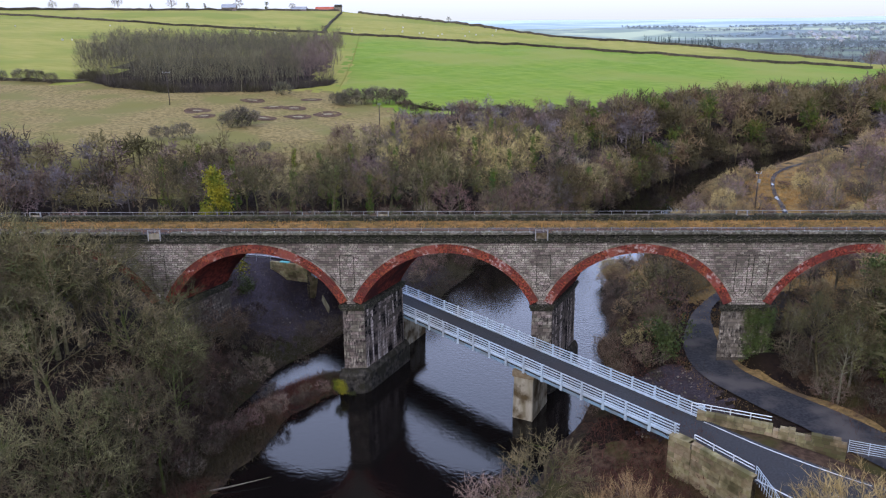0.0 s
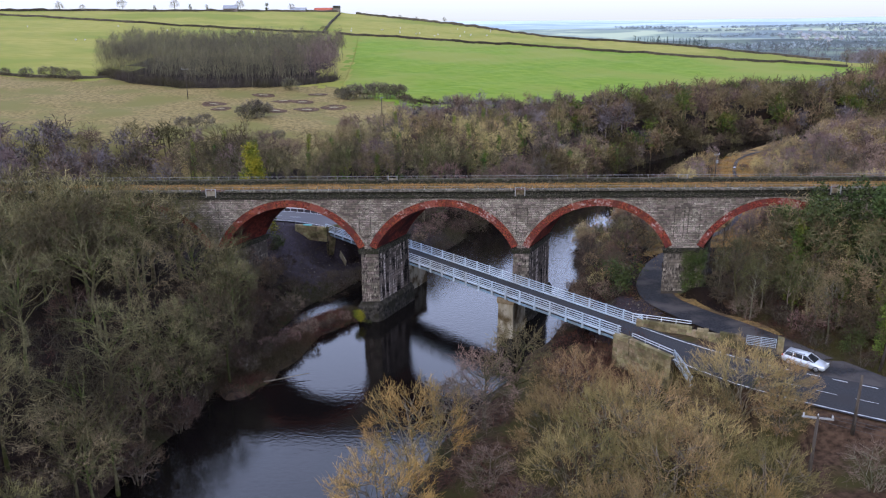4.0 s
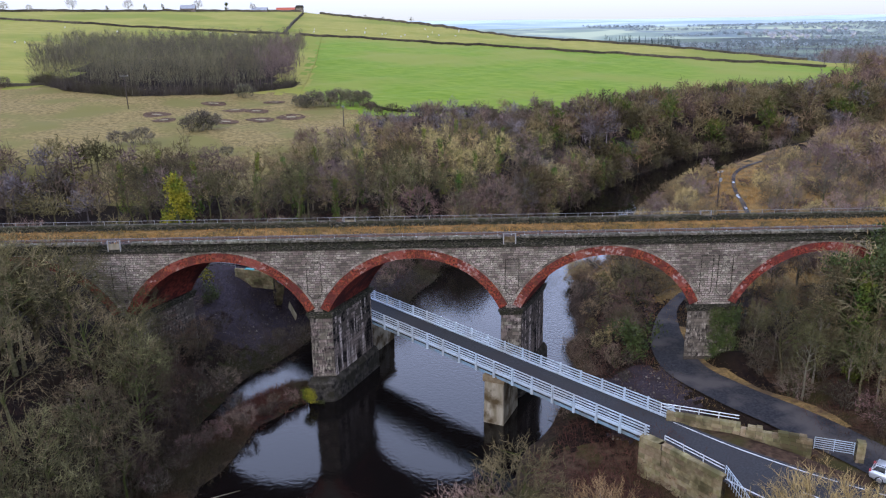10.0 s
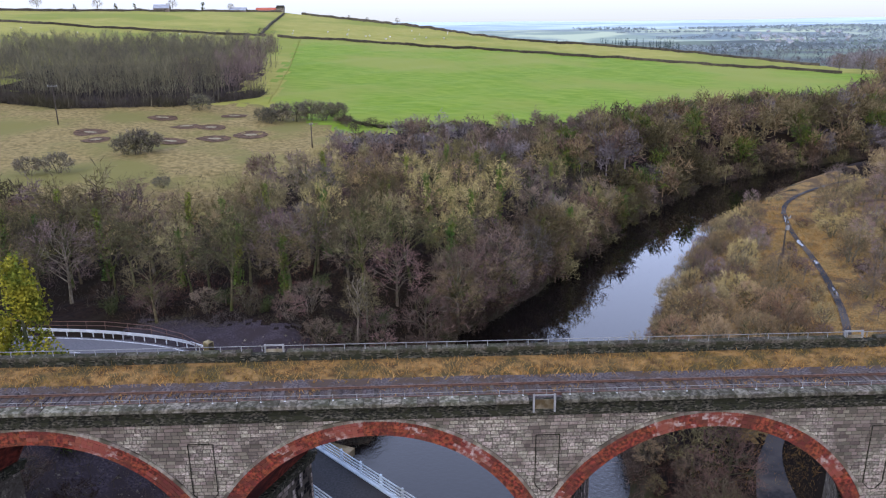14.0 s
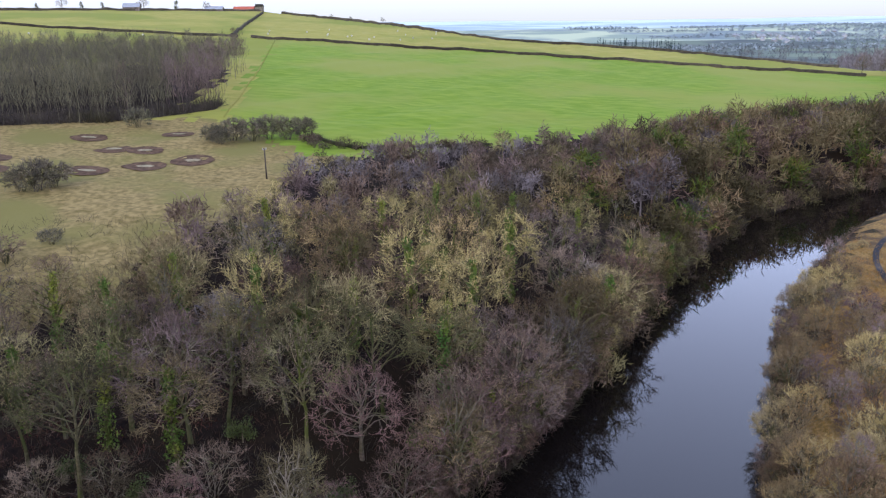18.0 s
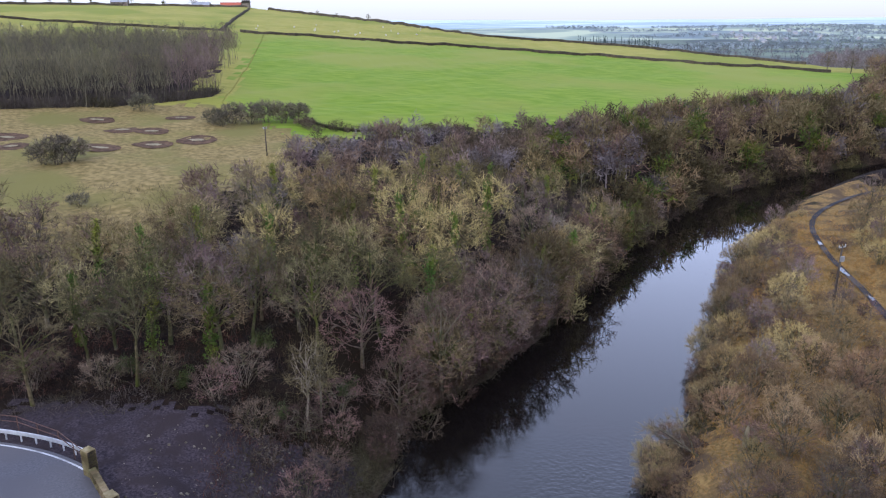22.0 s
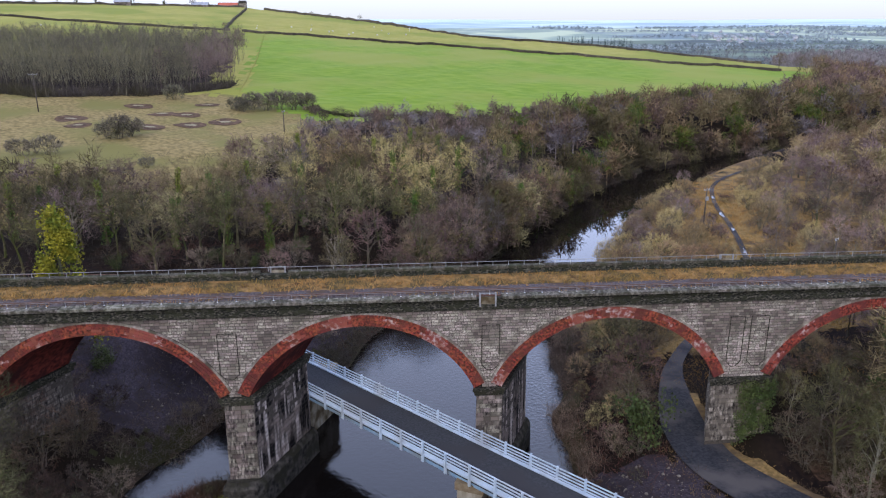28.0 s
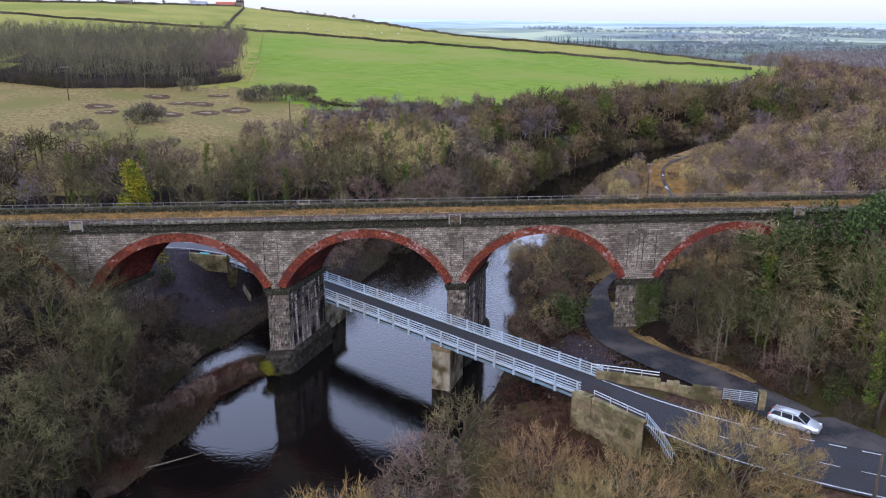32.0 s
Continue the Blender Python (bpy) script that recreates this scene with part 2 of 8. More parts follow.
GALV = mat("galvanised_steel", (0.42, 0.43, 0.45), (0.58, 0.6, 0.62), 2.0, 0.5, None, 0.3, 0.1, metal=0.4, spec=0.35)
GREYSTEEL = mat("dull_rail_paint", (0.143, 0.143, 0.143), (0.220, 0.215, 0.204), 2.0, 0.7, None, 0.3, 0.1, spec=0.35)
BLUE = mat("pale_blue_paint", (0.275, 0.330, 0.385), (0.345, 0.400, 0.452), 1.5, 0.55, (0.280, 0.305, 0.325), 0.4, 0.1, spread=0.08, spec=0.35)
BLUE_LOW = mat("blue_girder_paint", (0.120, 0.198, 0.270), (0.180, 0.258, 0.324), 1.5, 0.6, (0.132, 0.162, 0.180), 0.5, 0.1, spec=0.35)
ASPHALT = mat("asphalt", (0.028, 0.028, 0.030), (0.043, 0.043, 0.046), 6.0, 0.9, (0.035, 0.033, 0.034), 0.3, 0.3)
LANE = mat("worn_lane", (0.018, 0.018, 0.021), (0.036, 0.035, 0.037), 4.0, 0.85, (0.066, 0.058, 0.054), 0.22, 0.4, detail=10.0)
# lighter than ASPHALT: the western road's sky sheen is in the base colour
ASPHALT_PALE = mat("pale_worn_asphalt", (0.066, 0.064, 0.070), (0.094, 0.091, 0.098), 6.0, 0.75, (0.078, 0.074, 0.079), 0.3, 0.3, spec=0.2)
PAINT = mat("road_paint", (0.391, 0.391, 0.391), (0.504, 0.504, 0.504), 6.0, 0.7, (0.252, 0.252, 0.252), 0.8, spec=0.35)
CONCRETE = mat("stained_concrete", (0.144, 0.120, 0.078), (0.252, 0.222, 0.168), 1.5, 0.9, (0.060, 0.042, 0.021), 0.5, 0.3, stretch=(1.3, 1.3, 0.25))
YSTONE = mat("yellow_sandstone", (0.142, 0.114, 0.056), (0.204, 0.173, 0.099), 2.5, 0.9, (0.075, 0.064, 0.030), 0.5, 0.5, spread=0.3)
# leaf litter set near black: the shade under the crowns is in its colour
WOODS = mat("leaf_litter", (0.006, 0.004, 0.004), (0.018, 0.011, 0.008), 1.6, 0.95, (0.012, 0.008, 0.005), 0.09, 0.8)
EARTH = mat("dark_turned_earth", (0.019, 0.015, 0.018), (0.051, 0.040, 0.045), 5.0, 0.95, (0.028, 0.021, 0.022), 0.5, 1.0, detail=12.0)
BANK = mat("muddy_bank", (0.016, 0.011, 0.009), (0.050, 0.034, 0.023), 1.4, 0.95, (0.026, 0.024, 0.010), 0.15, 0.8)
VERGE = mat("winter_grass_verge", (0.111, 0.072, 0.026), (0.231, 0.146, 0.055), 2.6, 0.95, (0.078, 0.052, 0.029), 0.25, 0.8, detail=10.0)
GREEN = mat("green_meadow", (0.094, 0.153, 0.014), (0.148, 0.200, 0.027), 0.25, 0.95, (0.162, 0.182, 0.036), 0.012, 0.4, stretch=(0.5, 1.6, 1))
LIME = mat("grazed_meadow", (0.183, 0.179, 0.036), (0.243, 0.214, 0.057), 0.2, 0.95, (0.149, 0.164, 0.029), 0.014, 0.4, stretch=(0.5, 1.6, 1))
ROUGH = mat("rough_winter_pasture", (0.098, 0.076, 0.026), (0.228, 0.168, 0.072), 0.9, 0.95, (0.128, 0.112, 0.036), 0.05, 0.6, detail=12.0, contrast=(0.3, 0.7))
# blue-green because the haze over the far fields is in the colour
FARLAND = mat("far_farmland", (0.100, 0.130, 0.105), (0.150, 0.180, 0.125), 0.012, 1.0, (0.070, 0.085, 0.085), 0.006)
MUD = mat("trodden_mud", (0.047, 0.029, 0.019), (0.099, 0.061, 0.037), 0.8, 0.95)
STRAW = mat("old_straw", (0.150, 0.125, 0.075), (0.220, 0.190, 0.125), 0.8, 0.95)
BARK = mat("bark", (0.065, 0.052, 0.036), (0.136, 0.116, 0.086), 3.0, 0.95, (0.055, 0.055, 0.025), 0.4, 0.3, spread=0.3)
BARK_PALE = mat("pale_bark", (0.104, 0.088, 0.065), (0.165, 0.146, 0.111), 3.0, 0.95, (0.070, 0.063, 0.035), 0.5, 0.2, spread=0.3)
TWIG_OLIVE = mat("lichen_twigs", (0.130, 0.111, 0.049), (0.218, 0.186, 0.092), 0.5, 0.95, (0.070, 0.062, 0.028), 0.07, spread=0.4, pieces=0.35)
TWIG_BROWN = mat("brown_twigs", (0.092, 0.064, 0.047), (0.161, 0.115, 0.086), 0.5, 0.95, (0.062, 0.051, 0.032), 0.07, spread=0.4, pieces=0.35)
TWIG_PURPLE = mat("purple_birch_twigs", (0.118, 0.081, 0.076), (0.181, 0.132, 0.121), 0.5, 0.95, (0.076, 0.056, 0.042), 0.12, spread=0.36, pieces=0.3)
TWIG_GREY = mat("grey_twigs", (0.122, 0.102, 0.100), (0.185, 0.157, 0.157), 0.5, 0.95, (0.075, 0.064, 0.059), 0.12, spread=0.36, pieces=0.3)
TWIG_WILLOW = mat("willow_twigs", (0.175, 0.132, 0.065), (0.258, 0.202, 0.103), 0.5, 0.95, (0.125, 0.086, 0.050), 0.1, spread=0.36, pieces=0.3)
TWIG_SHOOT = mat("olive_willow_shoots", (0.174, 0.131, 0.051), (0.253, 0.198, 0.084), 0.5, 0.95, (0.143, 0.127, 0.048), 0.12, spread=0.36, pieces=0.3)
TWIG_ORANGE = mat("orange_willow_twigs", (0.215, 0.136, 0.040), (0.290, 0.196, 0.066), 0.5, 0.95, (0.180, 0.140, 0.050), 0.12, spread=0.3, pieces=0.35)
DECKGRASS = mat("dead_trackside_turf", (0.060, 0.034, 0.014), (0.22, 0.128, 0.046), 1.6, 0.95, (0.055, 0.042, 0.018), 0.5, 0.8, detail=10.0)
BROWNEARTH = mat("brown_riverside_soil", (0.022, 0.013, 0.009), (0.070, 0.042, 0.026), 1.8, 0.95, (0.040, 0.034, 0.012), 0.2, 0.8, detail=9.0)
# darker than the other olive twigs: shade of the wood put into the colour
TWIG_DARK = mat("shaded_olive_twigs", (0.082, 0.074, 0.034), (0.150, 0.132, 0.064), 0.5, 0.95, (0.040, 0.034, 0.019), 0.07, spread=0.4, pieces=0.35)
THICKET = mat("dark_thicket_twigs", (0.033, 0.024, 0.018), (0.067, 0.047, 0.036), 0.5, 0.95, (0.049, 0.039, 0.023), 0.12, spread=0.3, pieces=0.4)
MOSSBARK = mat("mossy_bark", (0.051, 0.046, 0.022), (0.109, 0.093, 0.050), 3.0, 0.95, (0.043, 0.052, 0.014), 0.4, 0.3, spread=0.3)
# far twigs and valley woods: grey-blue haze mixed into the twig colour
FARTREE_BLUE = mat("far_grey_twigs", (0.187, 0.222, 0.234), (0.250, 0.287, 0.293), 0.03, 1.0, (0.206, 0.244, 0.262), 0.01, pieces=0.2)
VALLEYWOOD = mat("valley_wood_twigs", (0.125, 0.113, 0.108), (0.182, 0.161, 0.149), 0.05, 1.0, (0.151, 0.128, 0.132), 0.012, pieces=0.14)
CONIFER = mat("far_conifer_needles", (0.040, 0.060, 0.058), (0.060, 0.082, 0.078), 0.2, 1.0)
# two farther fields, paler and bluer each: distance haze put into base colour
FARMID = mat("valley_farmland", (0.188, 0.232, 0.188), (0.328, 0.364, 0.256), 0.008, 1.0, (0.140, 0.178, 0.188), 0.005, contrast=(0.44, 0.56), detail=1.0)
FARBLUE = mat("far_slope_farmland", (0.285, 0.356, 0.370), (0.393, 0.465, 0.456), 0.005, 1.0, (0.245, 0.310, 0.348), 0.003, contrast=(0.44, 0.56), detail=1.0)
BUSH = mat("pasture_bush_twigs", (0.097, 0.090, 0.056), (0.171, 0.152, 0.097), 0.5, 0.95, (0.078, 0.071, 0.053), 0.3, spread=0.3, pieces=0.4)
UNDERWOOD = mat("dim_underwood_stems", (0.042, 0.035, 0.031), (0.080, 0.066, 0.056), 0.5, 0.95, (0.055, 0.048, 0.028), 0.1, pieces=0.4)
IVY = mat("ivy_leaves", (0.030, 0.060, 0.013), (0.072, 0.110, 0.022), 0.8, 0.6, (0.095, 0.110, 0.018), 0.3, spread=0.35, pieces=0.35)
EVERGREEN = mat("dark_evergreen_leaves", (0.024, 0.040, 0.014), (0.056, 0.075, 0.023), 0.8, 0.6, (0.045, 0.057, 0.020), 0.3, spread=0.3, pieces=0.35)
CYPRESS = mat("golden_cypress_leaves", (0.115, 0.113, 0.012), (0.257, 0.218, 0.022), 0.8, 0.7, (0.074, 0.092, 0.012), 0.5, pieces=0.3)
BRAMBLE = mat("bramble_stems", (0.050, 0.020, 0.016), (0.083, 0.038, 0.026), 0.6, 0.95, (0.040, 0.031, 0.017), 0.1, pieces=0.4)
DRYGRASS = mat("dry_grass", (0.230, 0.117, 0.031), (0.331, 0.188, 0.061), 0.7, 0.95, (0.175, 0.109, 0.028), 0.2, pieces=0.4)
PLANTWOOD = mat("plantation_twigs", (0.089, 0.080, 0.050), (0.143, 0.130, 0.081), 0.3, 0.95, (0.081, 0.070, 0.051), 0.05, pieces=0.4)
HEDGE = mat("dark_hedge_twigs", (0.036, 0.031, 0.024), (0.076, 0.063, 0.043), 0.5, 0.95, pieces=0.4)
GORSE = mat("dark_gorse", (0.016, 0.024, 0.010), (0.040, 0.040, 0.016), 0.7, 0.95)
POLEWOOD = mat("pole_timber", (0.045, 0.036, 0.030), (0.085, 0.070, 0.056), 2.0, 0.9, stretch=(3, 3, 0.4))
WHITEPL = mat("white_enamel", (0.29, 0.29, 0.28), (0.34, 0.34, 0.33), 3.0, 0.5, spec=0.35)
ROOF_RED = mat("red_roof_tiles", (0.28, 0.075, 0.05), (0.36, 0.11, 0.075), 0.5, 0.9)
ROOF_GREY = mat("slate_roof", (0.20, 0.215, 0.24), (0.27, 0.28, 0.30), 0.5, 0.8)
RENDER_W = mat("pale_house_wall", (0.27, 0.27, 0.26), (0.35, 0.34, 0.33), 0.5, 0.9, spread=0.3)
# the hills' pale blue is air haze painted as base colour
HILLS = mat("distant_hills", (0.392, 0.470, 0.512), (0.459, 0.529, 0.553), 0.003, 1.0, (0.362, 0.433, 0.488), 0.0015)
# bluish grey here is haze laid into the far woods' colour
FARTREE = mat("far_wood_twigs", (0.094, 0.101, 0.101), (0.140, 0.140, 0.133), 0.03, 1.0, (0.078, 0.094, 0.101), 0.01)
SHEEP = mat("sheep_fleece", (0.40, 0.38, 0.33), (0.48, 0.46, 0.40), 3.0, 0.95)
CARPAINT = mat("silver_car_paint", (0.50, 0.52, 0.54), (0.54, 0.56, 0.58), 5.0, 0.28, metal=0.55, spec=0.5)
CARGLASS = mat("dark_car_glass", (0.012, 0.014, 0.016), (0.02, 0.022, 0.025), 5.0, 0.06, spec=0.6)
TYRE = mat("tyre_rubber", (0.02, 0.02, 0.02), (0.035, 0.035, 0.035), 8.0, 0.85, spec=0.35)
LAMPRED = mat("tail_lamp", (0.35, 0.02, 0.02), (0.4, 0.03, 0.03), 5.0, 0.3, spec=0.35)
LAMPCLEAR = mat("head_lamp", (0.6, 0.62, 0.64), (0.7, 0.72, 0.74), 5.0, 0.15, spec=0.35)
RIM = mat("alloy_rim", (0.4, 0.4, 0.42), (0.5, 0.5, 0.52), 5.0, 0.35, metal=0.8, spec=0.35)
TEAL = mat("teal_tarpaulin", (0.05, 0.22, 0.22), (0.08, 0.3, 0.29), 3.0, 0.6, spec=0.35)

WATER = bpy.data.materials.new("river_water")
WATER.use_nodes = True
_n, _l = WATER.node_tree.nodes, WATER.node_tree.links
_b = _n["Principled BSDF"]
_b.inputs["Base Color"].default_value = (0.004, 0.0032, 0.003, 1)
_b.inputs["Roughness"].default_value = 0.012
_b.inputs["IOR"].default_value = 1.45
_b.inputs["Specular IOR Level"].default_value = 0.5
_g = _n.new("ShaderNodeNewGeometry")
_w1 = _n.new("ShaderNodeTexNoise")
_w1.inputs["Scale"].default_value = 2.2
_w1.inputs["Detail"].default_value = 5.0
_w2 = _n.new("ShaderNodeTexNoise")
_w2.inputs["Scale"].default_value = 0.035
_w2.inputs["Detail"].default_value = 2.0
_l.new(_g.outputs["Position"], _w1.inputs["Vector"])
_l.new(_g.outputs["Position"], _w2.inputs["Vector"])
_mr = _n.new("ShaderNodeMapRange")
_mr.inputs[1].default_value, _mr.inputs[2].default_value = 0.40, 0.62
_mr.inputs[3].default_value, _mr.inputs[4].default_value = 0.16, 0.54
_l.new(_w2.outputs[0], _mr.inputs[0])
_sp = _n.new("ShaderNodeSeparateXYZ")
_l.new(_g.outputs["Position"], _sp.inputs[0])


def _band(axis, a, b, lo, hi):
    m = _n.new("ShaderNodeMapRange")
    m.interpolation_type = 'SMOOTHSTEP'
    m.inputs[1].default_value, m.inputs[2].default_value = a, b
    m.inputs[3].default_value, m.inputs[4].default_value = lo, hi
    _l.new(_sp.outputs[axis], m.inputs[0])
    return m.outputs[0]


def _times(a, b):
    m = _n.new("ShaderNodeMath")
    m.operation = 'MULTIPLY'
    _l.new(a, m.inputs[0])
    _l.new(b, m.inputs[1])
    return m.outputs[0]


# the shallows under the third arch run fast
_rapid = _times(_times(_band(0, 10, 15, 0, 1), _band(1, 78, 92, 0, 1)), _band(1, 112, 124, 1, 0))
_calm = _times(_mr.outputs[0], _band(1, 112, 132, 1.0, 0.05))
_sum = _n.new("ShaderNodeMath")
_sum.operation = 'ADD'
_l.new(_calm, _sum.inputs[0])
_l.new(_rapid, _sum.inputs[1])
_sum.use_clamp = True
_bp = _n.new("ShaderNodeBump")
_bp.inputs["Distance"].default_value = 0.06
_l.new(_sum.outputs[0], _bp.inputs["Strength"])
_l.new(_w1.outputs[0], _bp.inputs["Height"])
_l.new(_bp.outputs[0], _b.inputs["Normal"])

# ---- the lie of the land ----
WL = 1.9
RIVER = [(-44, -220, 13), (-32, -60, 13), (-25, 0, 13), (-18, 35, 13.5), (-12, 56, 15.5), (-6, 73, 19), (2, 88, 18.5), (7.5, 97, 13.5), (10.2, 108, 12.5),
         (13.5, 120, 12.4), (20.9, 128.5, 11.8), (32.1, 146.1, 10.6), (48.4, 174.4, 9.4), (67.7, 199.3, 9.6), (86.3, 220.5, 10.3), (111.3, 238.4, 9.2), (144, 252, 9.5), (200, 276, 10), (300, 308, 11), (460, 345, 12)]
SPIT = [(-14.2, 78.3), (-17.6, 75.6), (-20.4, 71.6), (-21.6, 66.5), (-22.8, 61.5), (-25.5, 55)]
ROAD_E = [(20.6, 58.1), (24.6, 53.0), (30, 47.6), (36, 43.3), (45, 38.2), (60, 30), (95, 12)]
ROAD_W = [(-19.6, 103.6), (-23.5, 107.3), (-28.5, 110.2), (-35, 112.0), (-42, 113.2), (-56, 114.4), (-110, 116)]
LANE_L = [(38.5, 50.5), (37, 55.5), (34.8, 61.5), (31.1, 67), (28.3, 73), (28.3, 79), (30.0, 86), (32.9, 93), (39, 101), (49, 110), (56, 121), (61.5, 134), (66.5, 149), (72, 168), (80, 186), (93, 200), (112, 212), (150, 228)]


def seg_dist(x, y, line):
    """Distance to a line of points, and how far along its pieces the nearest place lies."""
    best = np.full(np.shape(x), 1e9)
    where = np.zeros(np.shape(x))
    side = np.zeros(np.shape(x))
    for i in range(len(line) - 1):
        ax, ay = line[i][:2]
        bx, by = line[i + 1][:2]
        dx, dy = bx - ax, by - ay
        u = np.clip(((x - ax) * dx + (y - ay) * dy) / (dx * dx + dy * dy), 0, 1)
        d = np.hypot(x - ax - u * dx, y - ay - u * dy)
        near = d < best
        best = np.where(near, d, best)
        where = np.where(near, i + u, where)
        side = np.where(near, np.sign(dx * (y - ay) - dy * (x - ax)), side)
    return best, where, side


def smooth(e0, e1, v):
    u = np.clip((v - e0) / (e1 - e0), 0, 1)
    return u * u * (3 - 2 * u)


CREST_X = [-700, -403, -343, -254, -190, -134, -7, 72, 178, 250, 420, 900]
CREST_Y = [560, 621, 670, 744, 799, 835, 705, 592, 555, 485, 440, 400]


def wob(x, y, s, k=0.0):
    return np.sin(x * s + 1.3 * k) * np.cos(y * s * 1.21 + k) + 0.5 * np.sin(x * s * 2.3 - y * s * 1.7 + 2.1 * k)


def river_edge(x, y):
    """Metres outside the water's edge (in the water: minus), and the side (1: left bank)."""
    d, w, s = seg_dist(x, y, RIVER)
    half = np.interp(w, range(len(RIVER)), [p[2] for p in RIVER])
    return d - half + 0.5 * wob(x, y, 0.35, 1), s


def height(x, y):
    x, y = np.asarray(x, float), np.asarray(y, float)
    d, s = river_edge(x, y)
    plane = -0.665 - 0.0502 * x + 0.0659 * y
    cy = np.interp(x, CREST_X, CREST_Y)
    over = np.maximum(y - cy, 0)
    top = -0.665 - 0.0502 * x + 0.0659 * np.minimum(y, cy)
    plane = top - over * 0.13 + np.minimum(over, 60) * 0.05
    rise = np.interp(y, [900, 1150, 1400, 1800, 2400, 3000, 3200, 4500], [2, 4, 20, 36, 50, 58, 40, 0]) + 3.5 * wob(x, y, 0.004, 2) * smooth(1100, 1500, y)
    plane = np.maximum(plane, rise)
    left = WL + 0.9 + np.minimum(np.maximum(d, 0) * (0.36 + 0.35 * smooth(92, 80, y)), 5.5 + 1.6 * smooth(92, 80, y))
    left = np.where(y > 60, np.maximum(left, np.where(d > 6, plane, 0) * smooth(120, 175, y)), left)
    left = np.where(y < 110, np.maximum(left, 8.3 * smooth(-50, -75, x)), left)
    low = smooth(63, 55, y) * smooth(32, 24, x)
    right = WL + 0.8 + np.minimum(np.maximum(d, 0) * (0.5 - 0.22 * low), 3.1 - 1.5 * low) + 0.035 * np.maximum(x - 60, 0) * smooth(90, 120, y) + 0.25 * np.maximum(x - 38, 0) * smooth(95, 60, y) * smooth(40, 52, y + 0.5 * (x - 40))
    right = np.minimum(right, 13)
    far = smooth(330, 420, y + 0.1 * x)
    right = right * (1 - far) + np.maximum(plane, 3) * far
    z = np.where(s > 0, left, right) + 0.18 * wob(x, y, 0.5, 3) * smooth(1, 6, d) + 0.35 * wob(x, y, 0.11, 5) * smooth(4, 14, d)
    z = np.where(d > 1, np.maximum(z - 3.2 * np.exp(-((x + 21) ** 2 + (y - 99) ** 2) / 30.0), WL + 0.9), z)
    # the spit below the left pier
    ds, _, _ = seg_dist(x, y, SPIT)
    z = np.where(d < 1, WL - 1.5 + 2.4 * smooth(-2.5, 1.0, d), z)
    z = np.maximum(z, WL + 0.75 - 1.9 * smooth(0.9, 4.0, ds + 0.4 * wob(x, y, 0.8, 2)))
    # roads and lane bed into the slope
    for line, zz, wd in ((ROAD_E, 7.8, 4.5), (ROAD_W, 8.3, 5.0)):
        dr, w, sd = seg_dist(x, y, line)
        close = (line is ROAD_E) & (sd < 0) & (w < 2.3)
        foot = np.interp(w, [0, 1.3, 2.3], [1.75, 1.85, 4.4])
        wall_side = (line is ROAD_W) & (sd > 0) & (w < 1.7)
        foot = np.where(wall_side, 2.3 + 0.6 * w, foot)
        k = np.where(close | wall_side, smooth(0.7, 0.0, dr - foot), smooth(wd + 4, wd, dr)) * smooth(-4, 6, d)
        z = z * (1 - k) + zz * k
    dl, w, _ = seg_dist(x, y, LANE_L)
    zl = np.interp(w, [0, 2, 5, 8, 17], [7.6, 6.3, 5.6, 5.4, 6.0])
    z = z + 1.5 * np.exp(-((x - 34.3) ** 2 + (y - 74.3) ** 2) / 9.0)
    k = smooth(5.0, 3.0, dl)
    z = z * (1 - k) + (zl - 0.06) * k
    # right of the eastern road the waste ground lies level, the near right bank falls to the river
    return z


def hz(x, y):
    """The ground's height at one place, from the sheet itself."""
    i = min(max(int(np.searchsorted(xs, x)) - 1, 0), len(xs) - 2)
    j = min(max(int(np.searchsorted(ys, y)) - 1, 0), len(ys) - 2)
    u, v = (x - xs[i]) / (xs[i + 1] - xs[i]), (y - ys[j]) / (ys[j + 1] - ys[j])
    a, b, c, d = gz[j, i], gz[j, i + 1], gz[j + 1, i], gz[j + 1, i + 1]
    return float((a * (1 - u) + b * u) * (1 - v) + (c * (1 - u) + d * u) * v)


